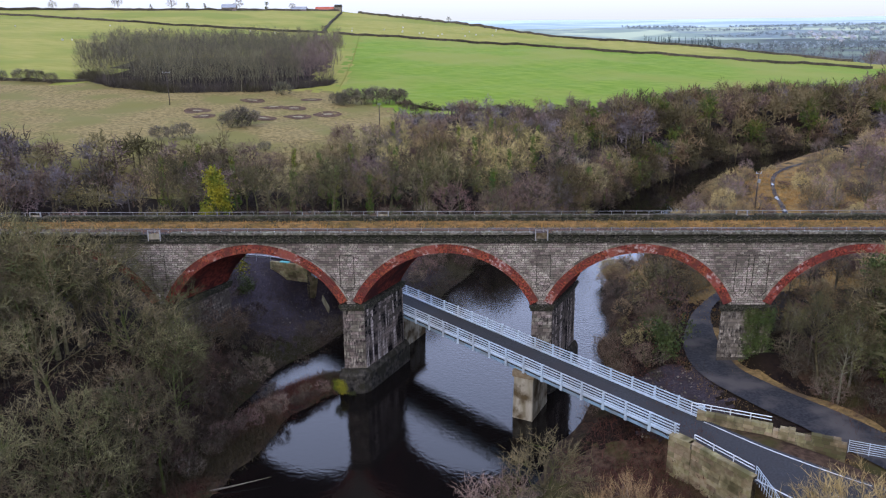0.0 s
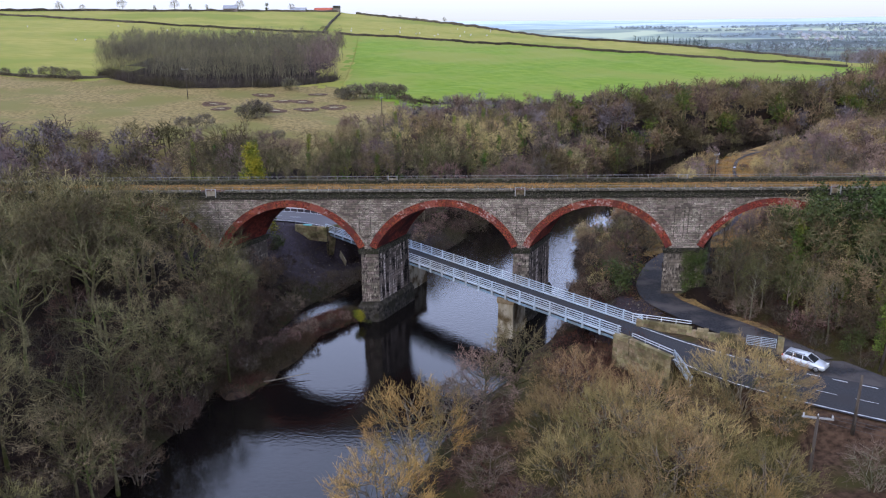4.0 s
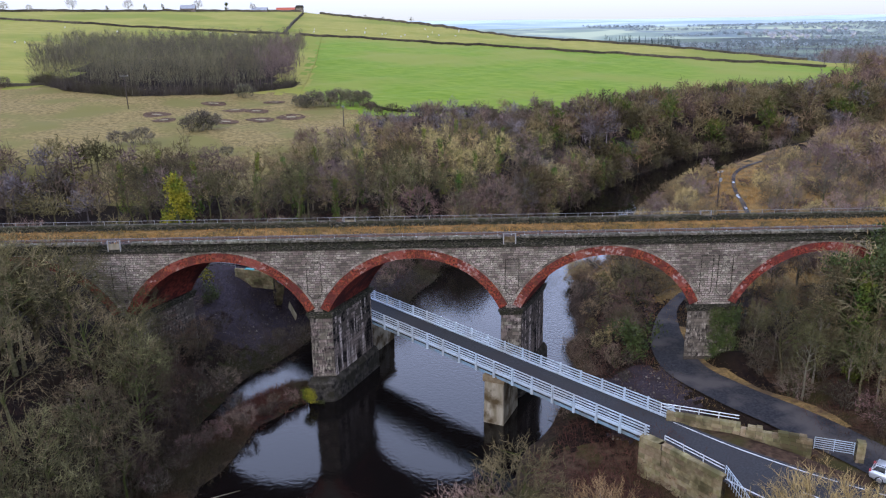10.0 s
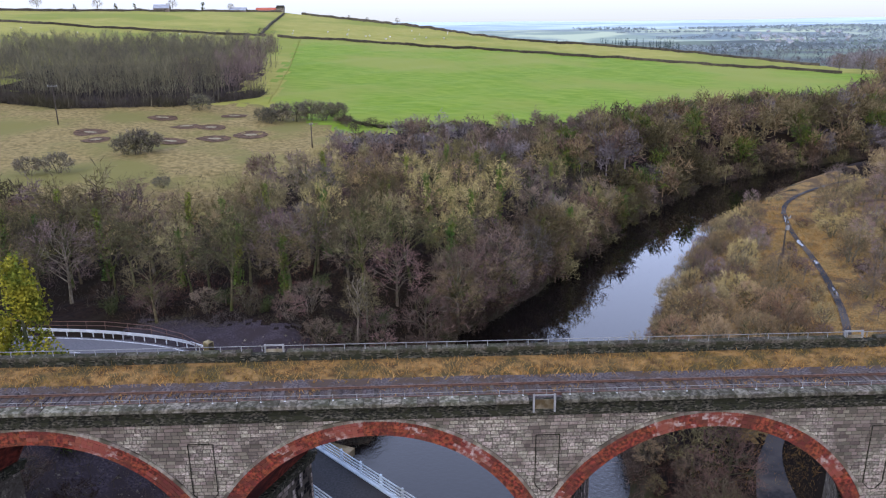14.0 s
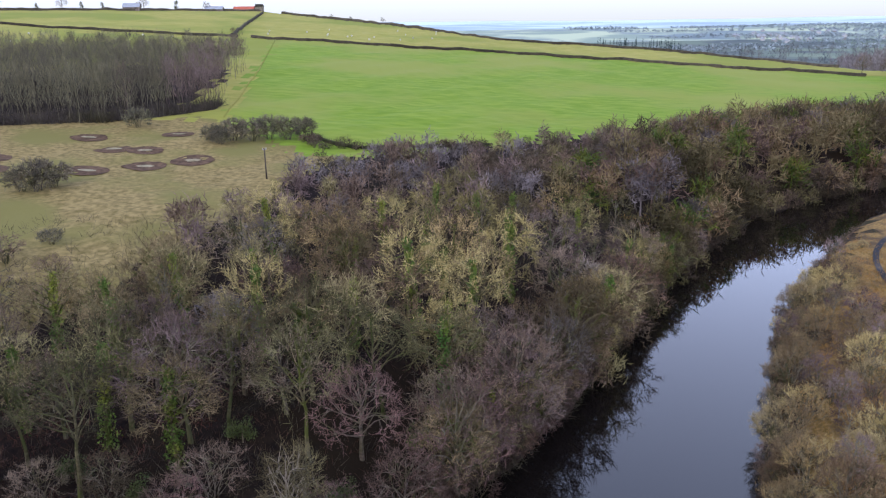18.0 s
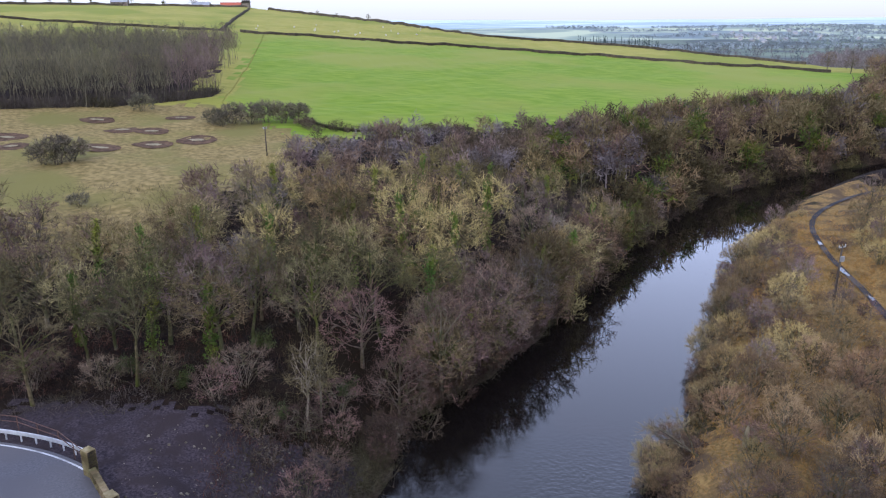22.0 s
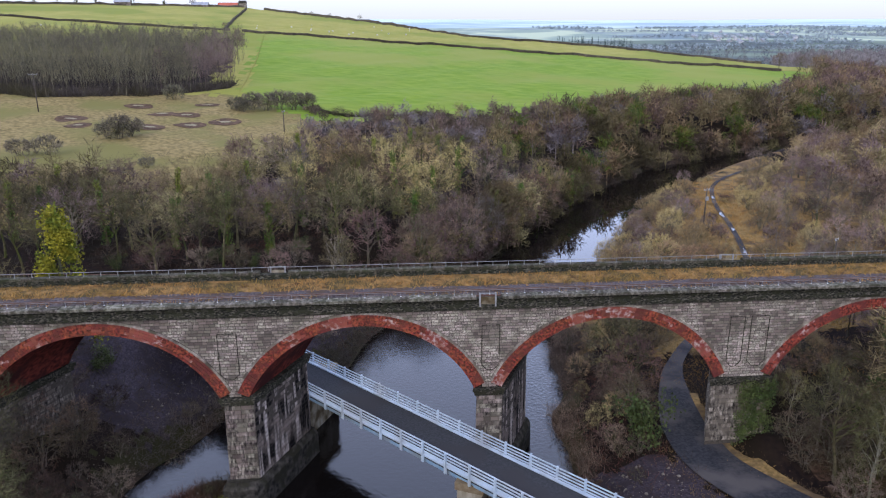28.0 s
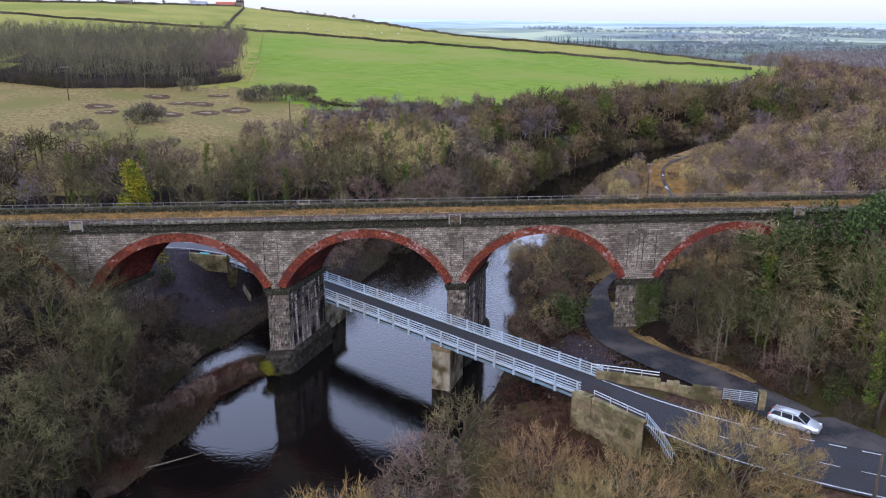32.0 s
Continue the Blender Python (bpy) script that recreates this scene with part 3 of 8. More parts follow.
def ground_kind(x, y):
    """Which of the ground's surfaces lies where: an index into GROUND."""
    d, s = river_edge(x, y)
    jig = 2.0 * wob(x, y, 0.23, 7) + 0.8 * wob(x, y, 0.9, 4)
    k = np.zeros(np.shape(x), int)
    edge_l = np.interp(x, [-400, -110, -70, -50, -36, -12, 12, 60, 120, 185, 235, 260], [165, 153, 149, 153, 165, 236, 248, 270, 298, 335, 395, 445])
    field = (s > 0) & (y > edge_l + jig) & (d > 20)
    k = np.where(field, 1, k)
    bound = np.interp(y, [240, 279, 530, 540], [-22, -46, -73, -73])
    k = np.where(field & (x > bound) & (y > 240), 2, k)
    hedge = np.interp(x, [-400, -249, -181, -109, -74, -5, 60, 122, 178, 240], [590, 560, 543, 535, 533, 512, 497, 480, 462, 450])
    k = np.where(field & (y > hedge), 3, k)
    k = np.where(field & (x <= bound) & (y > 276 + 0.05 * (x + 47) + 0.6 * jig) & (y < hedge), 3, k)
    k = np.where(field & (x < -139) & (y > 268), 3, k)
    # beyond the crest the land steps through three ever hazier colours
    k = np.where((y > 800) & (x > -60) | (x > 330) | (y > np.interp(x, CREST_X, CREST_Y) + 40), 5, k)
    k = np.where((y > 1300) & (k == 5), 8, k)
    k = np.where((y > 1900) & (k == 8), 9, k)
    k = np.where((d < 2.2) & (k == 0), 4, k)
    ds, _, _ = seg_dist(x, y, SPIT)
    k = np.where(ds < 4, 4, k)
    pl = [(-140, 291), (-125, 276), (-103, 271), (-80, 279), (-62, 297), (-68, 386), (-110, 373), (-153, 347)]
    ins = np.zeros(np.shape(x), bool)
    for (ax, ay), (bx, by) in zip(pl, pl[1:] + pl[:1]):
        ins ^= ((ay > y) != (by > y)) & (x < ax + (y - ay) / (by - ay) * (bx - ax))
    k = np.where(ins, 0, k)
    dr, _, _ = seg_dist(x, y, LANE_L)
    k = np.where((dr < 3.0 + 0.5 * jig) & (k == 0) & (y > 96), 6, k)
    k = np.where((s < 0) & (y > 100) & (y < 214) & (d < 46 + jig) & (d > 2) & (k != 4), 6, k)
    k = np.where((x > -34) & (x < 2) & (y > 86) & (y < 123 - 0.2 * (x + 34)) & (s > 0) & (d > 1.5), 7, k)
    k = np.where((x > 17) & (x < 27) & (y > 60) & (y < 75) & (s < 0) & (d > 2), 7, k)
    k = np.where((s < 0) & (y < 60) & (x < 60) & (d > 1.2), 10, k)
    k = np.where((x > 36) & (x < 60) & (y > 60) & (y < 78), 10, k)
    return k


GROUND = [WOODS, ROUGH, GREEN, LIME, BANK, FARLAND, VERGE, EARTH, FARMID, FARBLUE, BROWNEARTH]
xs = np.unique(np.concatenate([np.arange(-3600, -400, 160), np.arange(-400, -110, 10), np.arange(-110, -48, 3), np.arange(-48, -32, 1.0), np.arange(-32, 36, 0.6), np.arange(36, 70, 1.0), np.arange(70, 130, 2.5), np.arange(130, 320, 6), np.arange(320, 4000, 120)]))
ys = np.unique(np.concatenate([np.arange(-500, 0, 40), np.arange(0, 30, 3), np.arange(30, 50, 1.0), np.arange(50, 125, 0.6), np.arange(125, 150, 1.0), np.arange(150, 300, 2.5), np.arange(300, 620, 6), np.arange(620, 900, 14), np.arange(900, 4500, 150)]))
gx, gy = np.meshgrid(xs, ys)
gz = height(gx, gy)
nx, ny = len(xs), len(ys)
gd = Geo()
gd.v = np.stack([gx.ravel(), gy.ravel(), gz.ravel()], 1).tolist()
cx, cy_ = np.meshgrid((xs[1:] + xs[:-1]) / 2, (ys[1:] + ys[:-1]) / 2)
ragged = np.random.RandomState(4)
wide_x, wide_y = np.meshgrid(np.minimum(np.diff(xs), 3), np.minimum(np.diff(ys), 3))
gd.m = ground_kind(cx + wide_x * ragged.normal(0, 0.8, cx.shape), cy_ + wide_y * ragged.normal(0, 0.8, cx.shape)).ravel().tolist()
gd.f = [[j * nx + i, j * nx + i + 1, (j + 1) * nx + i + 1, (j + 1) * nx + i] for j in range(ny - 1) for i in range(nx - 1)]
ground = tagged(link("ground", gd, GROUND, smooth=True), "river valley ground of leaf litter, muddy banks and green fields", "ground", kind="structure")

# the river: one sheet that the banks cut off
wg = Geo()
rl = []
for i, (ax, ay, hw) in enumerate(RIVER):
    q = RIVER[min(i + 1, len(RIVER) - 1)]
    p = RIVER[max(i - 1, 0)]
    dx, dy = q[0] - p[0], q[1] - p[1]
    ln_ = math.hypot(dx, dy)
    rl.append((ax, ay, -dy / ln_ * (hw + 9), dx / ln_ * (hw + 9)))
for ax, ay, px, py in rl:
    wg.v += [(ax + px, ay + py, WL), (ax, ay, WL), (ax - px, ay - py, WL)]
for i in range(len(rl) - 1):
    for j in (0, 1):
        wg.f.append([3 * i + j, 3 * i + j + 3, 3 * i + j + 4, 3 * i + j + 1])
        wg.m.append(0)
tagged(link("water", wg, WATER), "dark peaty river reflecting the overcast sky", "river", kind="structure")


# ---- roads ----
def ribbon(line, offs, zs, n=8, u0=0.0, u1=1.0):
    """Points along a smoothed line, set off sideways by offs metres (a number or a pair for the ends)."""
    pts = []
    m = len(line) - 1
    for i in range(n * m + 1):
        t = (u0 + (u1 - u0) * i / (n * m)) * m
        k = min(int(t), m - 1)
        f = t - k
        p0, p1, p2, p3 = (Vector((*line[max(0, min(m, j))][:2], 0)) for j in (k - 1, k, k + 1, k + 2))
        c = 0.5 * ((2 * p1) + (p2 - p0) * f + (2 * p0 - 5 * p1 + 4 * p2 - p3) * f * f + (3 * p1 - p0 - 3 * p2 + p3) * f ** 3)
        d = 0.5 * ((p2 - p0) + 2 * (2 * p0 - 5 * p1 + 4 * p2 - p3) * f + 3 * (3 * p1 - p0 - 3 * p2 + p3) * f * f)
        d = d.normalized()
        g = t / m
        o = np.interp(g, [q[0] for q in offs], [q[1] for q in offs])
        z = np.interp(g, [q[0] for q in zs], [q[1] for q in zs])
        pts.append((c.x - d.y * o, c.y + d.x * o, z))
    return pts


def strip(geo, a, b, mi=0):
    k = len(geo.v)
    for p, q in zip(a, b):
        geo.v += [p, q]
    for i in range(len(a) - 1):
        geo.f.append([k + 2 * i + 1, k + 2 * i + 3, k + 2 * i + 2, k + 2 * i])
        geo.m.append(mi)


ZE = [(0, 8.02), (1, 7.95)]
east_l = [(0, 2.1), (0.17, 2.6), (0.34, 3.2), (0.5, 3.6), (1, 3.7)]
east_r = [(0, -2.1), (0.17, -3.0), (0.34, -3.8), (0.5, -3.8), (1, -3.7)]
g = Geo()
strip(g, ribbon(ROAD_E, east_l, ZE), ribbon(ROAD_E, east_r, ZE))
road_e = tagged(link("road", g, ASPHALT), "dark asphalt road with worn white edge lines", "road", kind="structure")
ZW = [(0, 8.32), (0.2, 8.5), (1, 8.6)]
west_l = [(0, -2.1), (0.2, -3.4), (0.5, -3.9), (1, -3.9)]
west_r = [(0, 2.1), (0.2, 3.2), (0.5, 3.6), (1, 3.6)]
g = Geo()
strip(g, ribbon(ROAD_W, west_r, ZW), ribbon(ROAD_W, west_l, ZW))
road_w = tagged(link("road", g, ASPHALT_PALE), "curving asphalt road with white lines beyond the viaduct", "road", kind="structure")
g = Geo()
ZL = [(0, 7.72), (2 / 17, 6.42), (5 / 17, 5.72), (8 / 17, 5.52), (1, 6.12)]
strip(g, ribbon(LANE_L, [(0, 2.6), (0.1, 2.9), (0.2, 2.2), (0.3, 2.0), (0.42, 0.8), (0.55, 0.5), (1, 0.45)], ZL), ribbon(LANE_L, [(0, -2.4), (0.1, -2.7), (0.2, -2.9), (0.27, -2.8), (0.33, -2.2), (0.42, -0.8), (0.55, -0.5), (1, -0.45)], ZL))
g.add([(35.5, 51.2, 7.73), (41.5, 50.4, 7.73), (46, 42.6, 7.9), (41, 40.6, 7.9), (34.5, 47.0, 7.9)], [(0, 4, 3, 2, 1)])
lane = tagged(link("lane", g, LANE), "narrow tarmac lane with pale scuffed patches passing under an arch", "lane", kind="structure")

for u, o, ln_, wd in ((0.645, -0.2, 1.8, 0.3), (0.70, -0.1, 1.0, 0.3), (0.735, 0.1, 2.0, 0.35), (0.78, 0, 1.4, 0.3)):
    p0, p1 = (Vector(ribbon(LANE_L, [(0, o), (1, o)], ZL, 1, v, v + 0.001)[0]) for v in (u, u + 0.005))
    d = (p1 - p0).normalized()
    g = Geo()
    for i in range(18):
        t = 2 * math.pi * i / 18
        r = 1 + 0.25 * math.sin(3 * t + u * 90) + 0.12 * math.sin(5 * t)
        q = p0 + d * (math.cos(t) * ln_ * r) + Vector((-d.y, d.x, 0)) * (math.sin(t) * wd * r)
        g.v.append((q.x, q.y, q.z + 0.015))
    g.f, g.m = [list(range(18))], [0]
    part("puddle", g, WATER, lane, "bright puddle on the wet track")

vr = random.Random(3)
for sgn in (-1,):
    g = Geo()
    q = [(i / 160, vr.uniform(0, 1)) for i in range(161)]
    inner = [(0, 2.3), (0.1, 2.6), (0.2, 2.8), (0.27, 2.7), (0.33, 2.1), (0.42, 0.8), (1, 0.7)]
    base_ = [np.interp(u, [p[0] for p in inner], [p[1] for p in inner]) for u, _ in q]
    wid = [(0.9 if sgn < 0 else 0.5) + 0.35 * math.sin(u * 70 + sgn) + 0.2 * r for u, r in q]
    a = ribbon(LANE_L, [(u, sgn * b) for (u, _), b in zip(q, base_)], ZL, 20, 0.09, 0.36)
    b = ribbon(LANE_L, [(u, sgn * (b_ + w_)) for (u, _), b_, w_ in zip(q, base_, wid)], ZL, 20, 0.09, 0.36)
    a, b = ([(x, y, max(z, hz(x, y)) + 0.03) for x, y, z in r_] for r_ in (a, b))
    strip(g, *((a, b) if sgn < 0 else (b, a)))
    part("grass_edge", g, VERGE, lane, "mossy yellow-green grass edge of the lane")


def lines(parent, line, off, zs, u0, u1, dashes=0, w=0.12):
    n = 10
    if not dashes:
        g = Geo()
        a = ribbon(line, [(q, o + w / 2) for q, o in off], [(q, z + 0.012) for q, z in zs], n, u0, u1)
        b = ribbon(line, [(q, o - w / 2) for q, o in off], [(q, z + 0.012) for q, z in zs], n, u0, u1)
        strip(g, a, b)
        return [part("painted_line", g, PAINT, parent)]
    out = []
    for i in range(dashes):
        s, e = u0 + (u1 - u0) * i / dashes, u0 + (u1 - u0) * (i + 0.55) / dashes
        g = Geo()
        strip(g, ribbon(line, [(q, o + w / 2) for q, o in off], [(q, z + 0.012) for q, z in zs], 1, s, e), ribbon(line, [(q, o - w / 2) for q, o in off], [(q, z + 0.012) for q, z in zs], 1, s, e))
        out.append(part("painted_dash", g, PAINT, parent))
    return out


lines(road_e, ROAD_E, [(q, o - 0.45) for q, o in east_l], ZE, 0.01, 0.34, 0, 0.14)
lines(road_e, ROAD_E, [(q, o - 0.45) for q, o in east_l], ZE, 0.36, 0.8, 9, 0.14)
lines(road_e, ROAD_E, [(q, o + 0.35) for q, o in east_r], ZE, 0.01, 0.8, 0, 0.16)
lines(road_e, ROAD_E, [(0, 0), (0.3, -0.4), (1, 0)], ZE, 0.3, 0.8, 8, 0.1)
lines(road_w, ROAD_W, [(q, o + 0.4) for q, o in west_l], ZW, 0.02, 0.9, 0, 0.16)
lines(road_w, ROAD_W, [(q, o - 0.4) for q, o in west_r], ZW, 0.1, 0.9, 0, 0.16)
lines(road_w, ROAD_W, [(0, 0.2), (1, 0)], ZW, 0.35, 0.95, 6, 0.12)

# ---- the viaduct ----
YF, YB, SKEW = 76.4, 84.4, 0.47
XL, XR = -130.0, 150.0
SPRING, CROWN, RING = 12.55, 18.6, 1.02
HALF = 9.48
RISE = CROWN - SPRING
RAD = (HALF * HALF + RISE * RISE) / (2 * RISE)
CZ = CROWN - RAD
ARCHES = [-44.4, -23.0, -1.65, 19.7, 43.8, 65.2]
ZSTRING = 20.03
DECKZ = 20.15
viaduct = thing("viaduct", "long stone railway viaduct with red brick arches over the river", "viaduct")


def under(x, extra=0.0):
    """Height of an arch's curve at x, or None between the arches."""
    for c in ARCHES:
        if abs(x - c) < HALF + extra * 0.75:
            r = RAD + extra
            q = r * r - (x - c) ** 2
            if q > 0:
                return max(CZ + math.sqrt(q), SPRING)
    return None


def face_wall(y, shift, flip):
    g = Geo()
    step = 0.25
    edges = []
    n = int((XR - XL) / step)
    for i in range(n):
        x0, x1 = XL + i * step, XL + (i + 1) * step
        lo = []
        for x in (x0, x1):
            u = under(x - shift, RING)
            lo.append(u if u is not None else (SPRING if -55 < x - shift < 76 else 2.0))
        vs = [(x0, y, lo[0]), (x1, y, lo[1]), (x1, y, ZSTRING), (x0, y, ZSTRING)]
        g.add(vs, [(3, 2, 1, 0) if flip else (0, 1, 2, 3)])
    return g


wall_front = part("spandrel_wall", face_wall(YF + 0.05, 0.0, False), MORTAR, viaduct, "coursed sandstone wall above the arches")
wall_back = part("spandrel_wall", face_wall(YB, SKEW * (YB - YF), True), STONE, viaduct, "coursed sandstone wall above the arches")


def arc_pts(c, r, n, half_angle):
    return [(c + r * math.sin(-half_angle + 2 * half_angle * i / n), CZ + r * math.cos(-half_angle + 2 * half_angle * i / n)) for i in range(n + 1)]


HA = math.asin(HALF / RAD)
for c in ARCHES:
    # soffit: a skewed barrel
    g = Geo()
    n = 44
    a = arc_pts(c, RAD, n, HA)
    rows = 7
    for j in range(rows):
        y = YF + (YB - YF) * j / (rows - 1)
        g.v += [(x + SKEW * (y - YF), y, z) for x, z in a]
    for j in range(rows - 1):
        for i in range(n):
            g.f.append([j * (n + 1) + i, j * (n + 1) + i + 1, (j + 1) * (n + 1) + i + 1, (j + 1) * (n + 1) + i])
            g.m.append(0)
    vault = part("vault", g, BRICK_DARK, viaduct, "dark red brick barrel under the arch")
    # four rings of brick, each a little behind the next, with real gaps between the bricks of the face
    for side, y, sg in ((0, YF, -1), (1, YB, 1)):
        ring, bricks = Geo(), []
        sh = SKEW * (y - YF)
        for k in range(4):
            r0, r1 = RAD + k * RING / 4 + 0.004, RAD + (k + 1) * RING / 4 - 0.012
            yy = y + sg * (0.055 - 0.008 * (k % 2))
            nb = 68
            ha = math.asin(min(1.0, HALF / RAD))
            for i in range(nb):
                t0 = -ha + 2 * ha * i / nb + 0.0006
                t1 = -ha + 2 * ha * (i + 1) / nb - 0.0006
                q = []
                for t, r in ((t0, r0), (t1, r0), (t1, r1), (t0, r1)):
                    q.append((c + sh + r * math.sin(t), CZ + r * math.cos(t)))
                jit = sg * random.uniform(-0.006, 0.006)
                mi = 1 if math.sin(i * 0.55 + c) + math.sin(i * 0.21 + 2 * c) + 0.5 * math.sin(k * 1.9 + i * 0.9) > 1.2 - 1.3 * math.exp(-((i - nb * 0.57) / 12.0) ** 2) else 0
                vs = [(x, yy + jit, z) for x, z in q] + [(x, y - sg * 0.3, z) for x, z in q]
                fs = [(3, 2, 1, 0) if sg > 0 else (0, 1, 2, 3), (0, 4, 5, 1), (1, 5, 6, 2), (2, 6, 7, 3), (3, 7, 4, 0)]
                if side == 0 and c in ARCHES[1:4]:
                    b_ = Geo()
                    b_.add(vs, fs)
                    bricks.append((b_, mi))
                else:
                    ring.add(vs, fs, mi)
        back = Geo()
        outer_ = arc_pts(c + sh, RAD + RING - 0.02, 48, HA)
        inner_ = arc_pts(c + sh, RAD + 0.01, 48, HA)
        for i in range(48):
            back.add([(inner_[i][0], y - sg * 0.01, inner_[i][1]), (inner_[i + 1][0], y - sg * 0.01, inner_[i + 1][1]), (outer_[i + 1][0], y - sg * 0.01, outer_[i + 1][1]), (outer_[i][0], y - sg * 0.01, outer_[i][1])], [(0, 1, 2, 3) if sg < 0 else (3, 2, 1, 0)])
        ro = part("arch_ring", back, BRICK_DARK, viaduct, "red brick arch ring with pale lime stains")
        if ring.v:
            tagged(part("brickwork", ring, [BRICK, BRICK_PALE], ro), kind="stuff")
        for b_, mi in bricks:
            part("brick", b_, BRICK_PALE if mi else BRICK, ro)
        if side == 0:
            # hood of thin stones over the ring
            nh = 40
            for i in range(nh):
                g = Geo()
                r0, r1 = RAD + RING, RAD + RING + 0.2
                t0 = -HA * 0.985 + 2 * HA * 0.985 * i / nh + 0.001
                t1 = -HA * 0.985 + 2 * HA * 0.985 * (i + 1) / nh - 0.001
                q = [(c + r * math.sin(t), CZ + r * math.cos(t)) for t, r in ((t0, r0), (t1, r0), (t1, r1), (t0, r1))]
                yy = y - 0.11 + random.uniform(-0.012, 0.012)
                g.add([(x, yy, z) for x, z in q] + [(x, y + 0.1, z) for x, z in q], [(0, 1, 2, 3), (0, 4, 5, 1), (1, 5, 6, 2), (2, 6, 7, 3), (3, 7, 4, 0)])
                part("hood_stone", g, HOOD, ro)


# piers, each a skewed block with impost, shaft and plinth
def skew_block(geo, x0, x1, y0, y1, z0, z1, batter=0.0, mi=0):
    def c(x, y, z, out):
        return (x + SKEW * (y - YF), y, z)
    b = batter
    vs = [c(x0 - b, y0 - b, z0, 1), c(x1 + b, y0 - b, z0, 1), c(x1 + b, y1 + b, z0, 1), c(x0 - b, y1 + b, z0, 1),
          c(x0, y0, z1, 0), c(x1, y0, z1, 0), c(x1, y1, z1, 0), c(x0, y1, z1, 0)]
    geo.add(vs, [(0, 3, 2, 1), (4, 5, 6, 7), (0, 1, 5, 4), (1, 2, 6, 5), (2, 3, 7, 6), (3, 0, 4, 7)], mi)


PIERS = [(-35.0, -32.3, 5.0), (-13.35, -10.75, 0.0), (8.0, 10.4, 0.0), (29.0, 34.5, 5.2), (53.1, 55.9, 7.0), (-56.5, -53.7, 6.0), (74.5, 78, 8)]
for px0, px1, zb in PIERS:
    big = px1 - px0 > 4
    g = Geo()
    zlow = min(zb, hz((px0 + px1) / 2, YF)) - 1.5 if zb > 0.5 else -1.0
    plz = zb + (4.6 if zb < 1 else 1.0)
    skew_block(g, px0 + 0.1, px1 - 0.1, YF + 0.1, YB - 0.1, zlow, SPRING - 0.75, 0.12)
    shaft = part("pier", g, MORTAR, viaduct, "tall streaked sandstone pier")
    # the dressed stones of the shaft, course by course
    zc, course = plz, 0
    near = px0 in (-13.35, 8.0)
    joined = Geo()
    while zc < SPRING - 0.8:
        hh = min(0.42, SPRING - 0.75 - zc)
        f = (SPRING - 0.75 - zc) / (SPRING - 0.75 - zlow) * 0.12
        for face in range(4):
            if face == 0:
                length, org, d, nrm = px1 - px0 - 0.2 + 2 * f, Vector((px0 + 0.1 - f, YF + 0.1 - f, 0)), Vector((1, 0, 0)), Vector((0, -1, 0))
            elif face == 1:
                length, org, d = (YB - YF - 0.2 + 2 * f) * math.hypot(1, SKEW), Vector((px1 - 0.1 + f, YF + 0.1 - f, 0)), Vector((SKEW, 1, 0)).normalized()
                nrm = Vector((1, -SKEW, 0)).normalized()
            elif face == 2:
                length, org, d = (YB - YF - 0.2 + 2 * f) * math.hypot(1, SKEW), Vector((px0 + 0.1 - f, YF + 0.1 - f, 0)), Vector((SKEW, 1, 0)).normalized()
                nrm = Vector((-1, SKEW, 0)).normalized()
            else:
                length, org, d, nrm = px1 - px0 - 0.2 + 2 * f, Vector((px0 + 0.1 - f + SKEW * (YB - YF - 0.2), YB - 0.1 + f, 0)), Vector((1, 0, 0)), Vector((0, 1, 0))
            u = -random.uniform(0, 0.4)
            while u < length:
                lw = random.uniform(0.55, 1.05)
                a0, a1 = max(u, 0), min(u + lw - 0.025, length)
                if a1 - a0 > 0.1:
                    out = random.uniform(0.02, 0.06) + (0.03 if face == 0 else 0)
                    p0, p1 = org + d * a0, org + d * a1
                    b = 0.03
                    q = [p0, p1, p1, p0]
                    zz = [zc + 0.012, zc + 0.012, zc + hh - 0.012, zc + hh - 0.012]
                    vs = [tuple(p + Vector((0, 0, z))) for p, z in zip(q, zz)]
                    qi = [p0 + d * b, p1 - d * b, p1 - d * b, p0 + d * b]
                    zi = [zc + 0.012 + b, zc + 0.012 + b, zc + hh - 0.012 - b, zc + hh - 0.012 - b]
                    vs += [tuple(p + nrm * out + Vector((0, 0, z))) for p, z in zip(qi, zi)]
                    fs = [(4, 5, 6, 7), (0, 1, 5, 4), (1, 2, 6, 5), (2, 3, 7, 6), (3, 0, 4, 7)]
                    if face in (2, 3):
                        fs = [tuple(reversed(q_)) for q_ in fs]
                    if near and face == 0:
                        s_ = Geo()
                        s_.add(vs, fs)
                        part("stone", s_, PIERFACE, shaft)
                    else:
                        joined.add(vs, fs, 0 if near and face in (1, 2) else 1)
                u += lw
        zc += hh
        course += 1
    tagged(part("coursed_masonry", joined, [STREAKED, PIERFACE], shaft), kind="stuff")
    g = Geo()
    skew_block(g, px0 - 0.12, px1 + 0.12, YF - 0.16, YB + 0.16, SPRING - 0.75, SPRING - 0.3, -0.06)
    skew_block(g, px0 - 0.2, px1 + 0.2, YF - 0.24, YB + 0.24, SPRING - 0.3, SPRING + 0.02)
    part("impost", g, STONE_DARK, shaft, "projecting soot-dark impost stone")
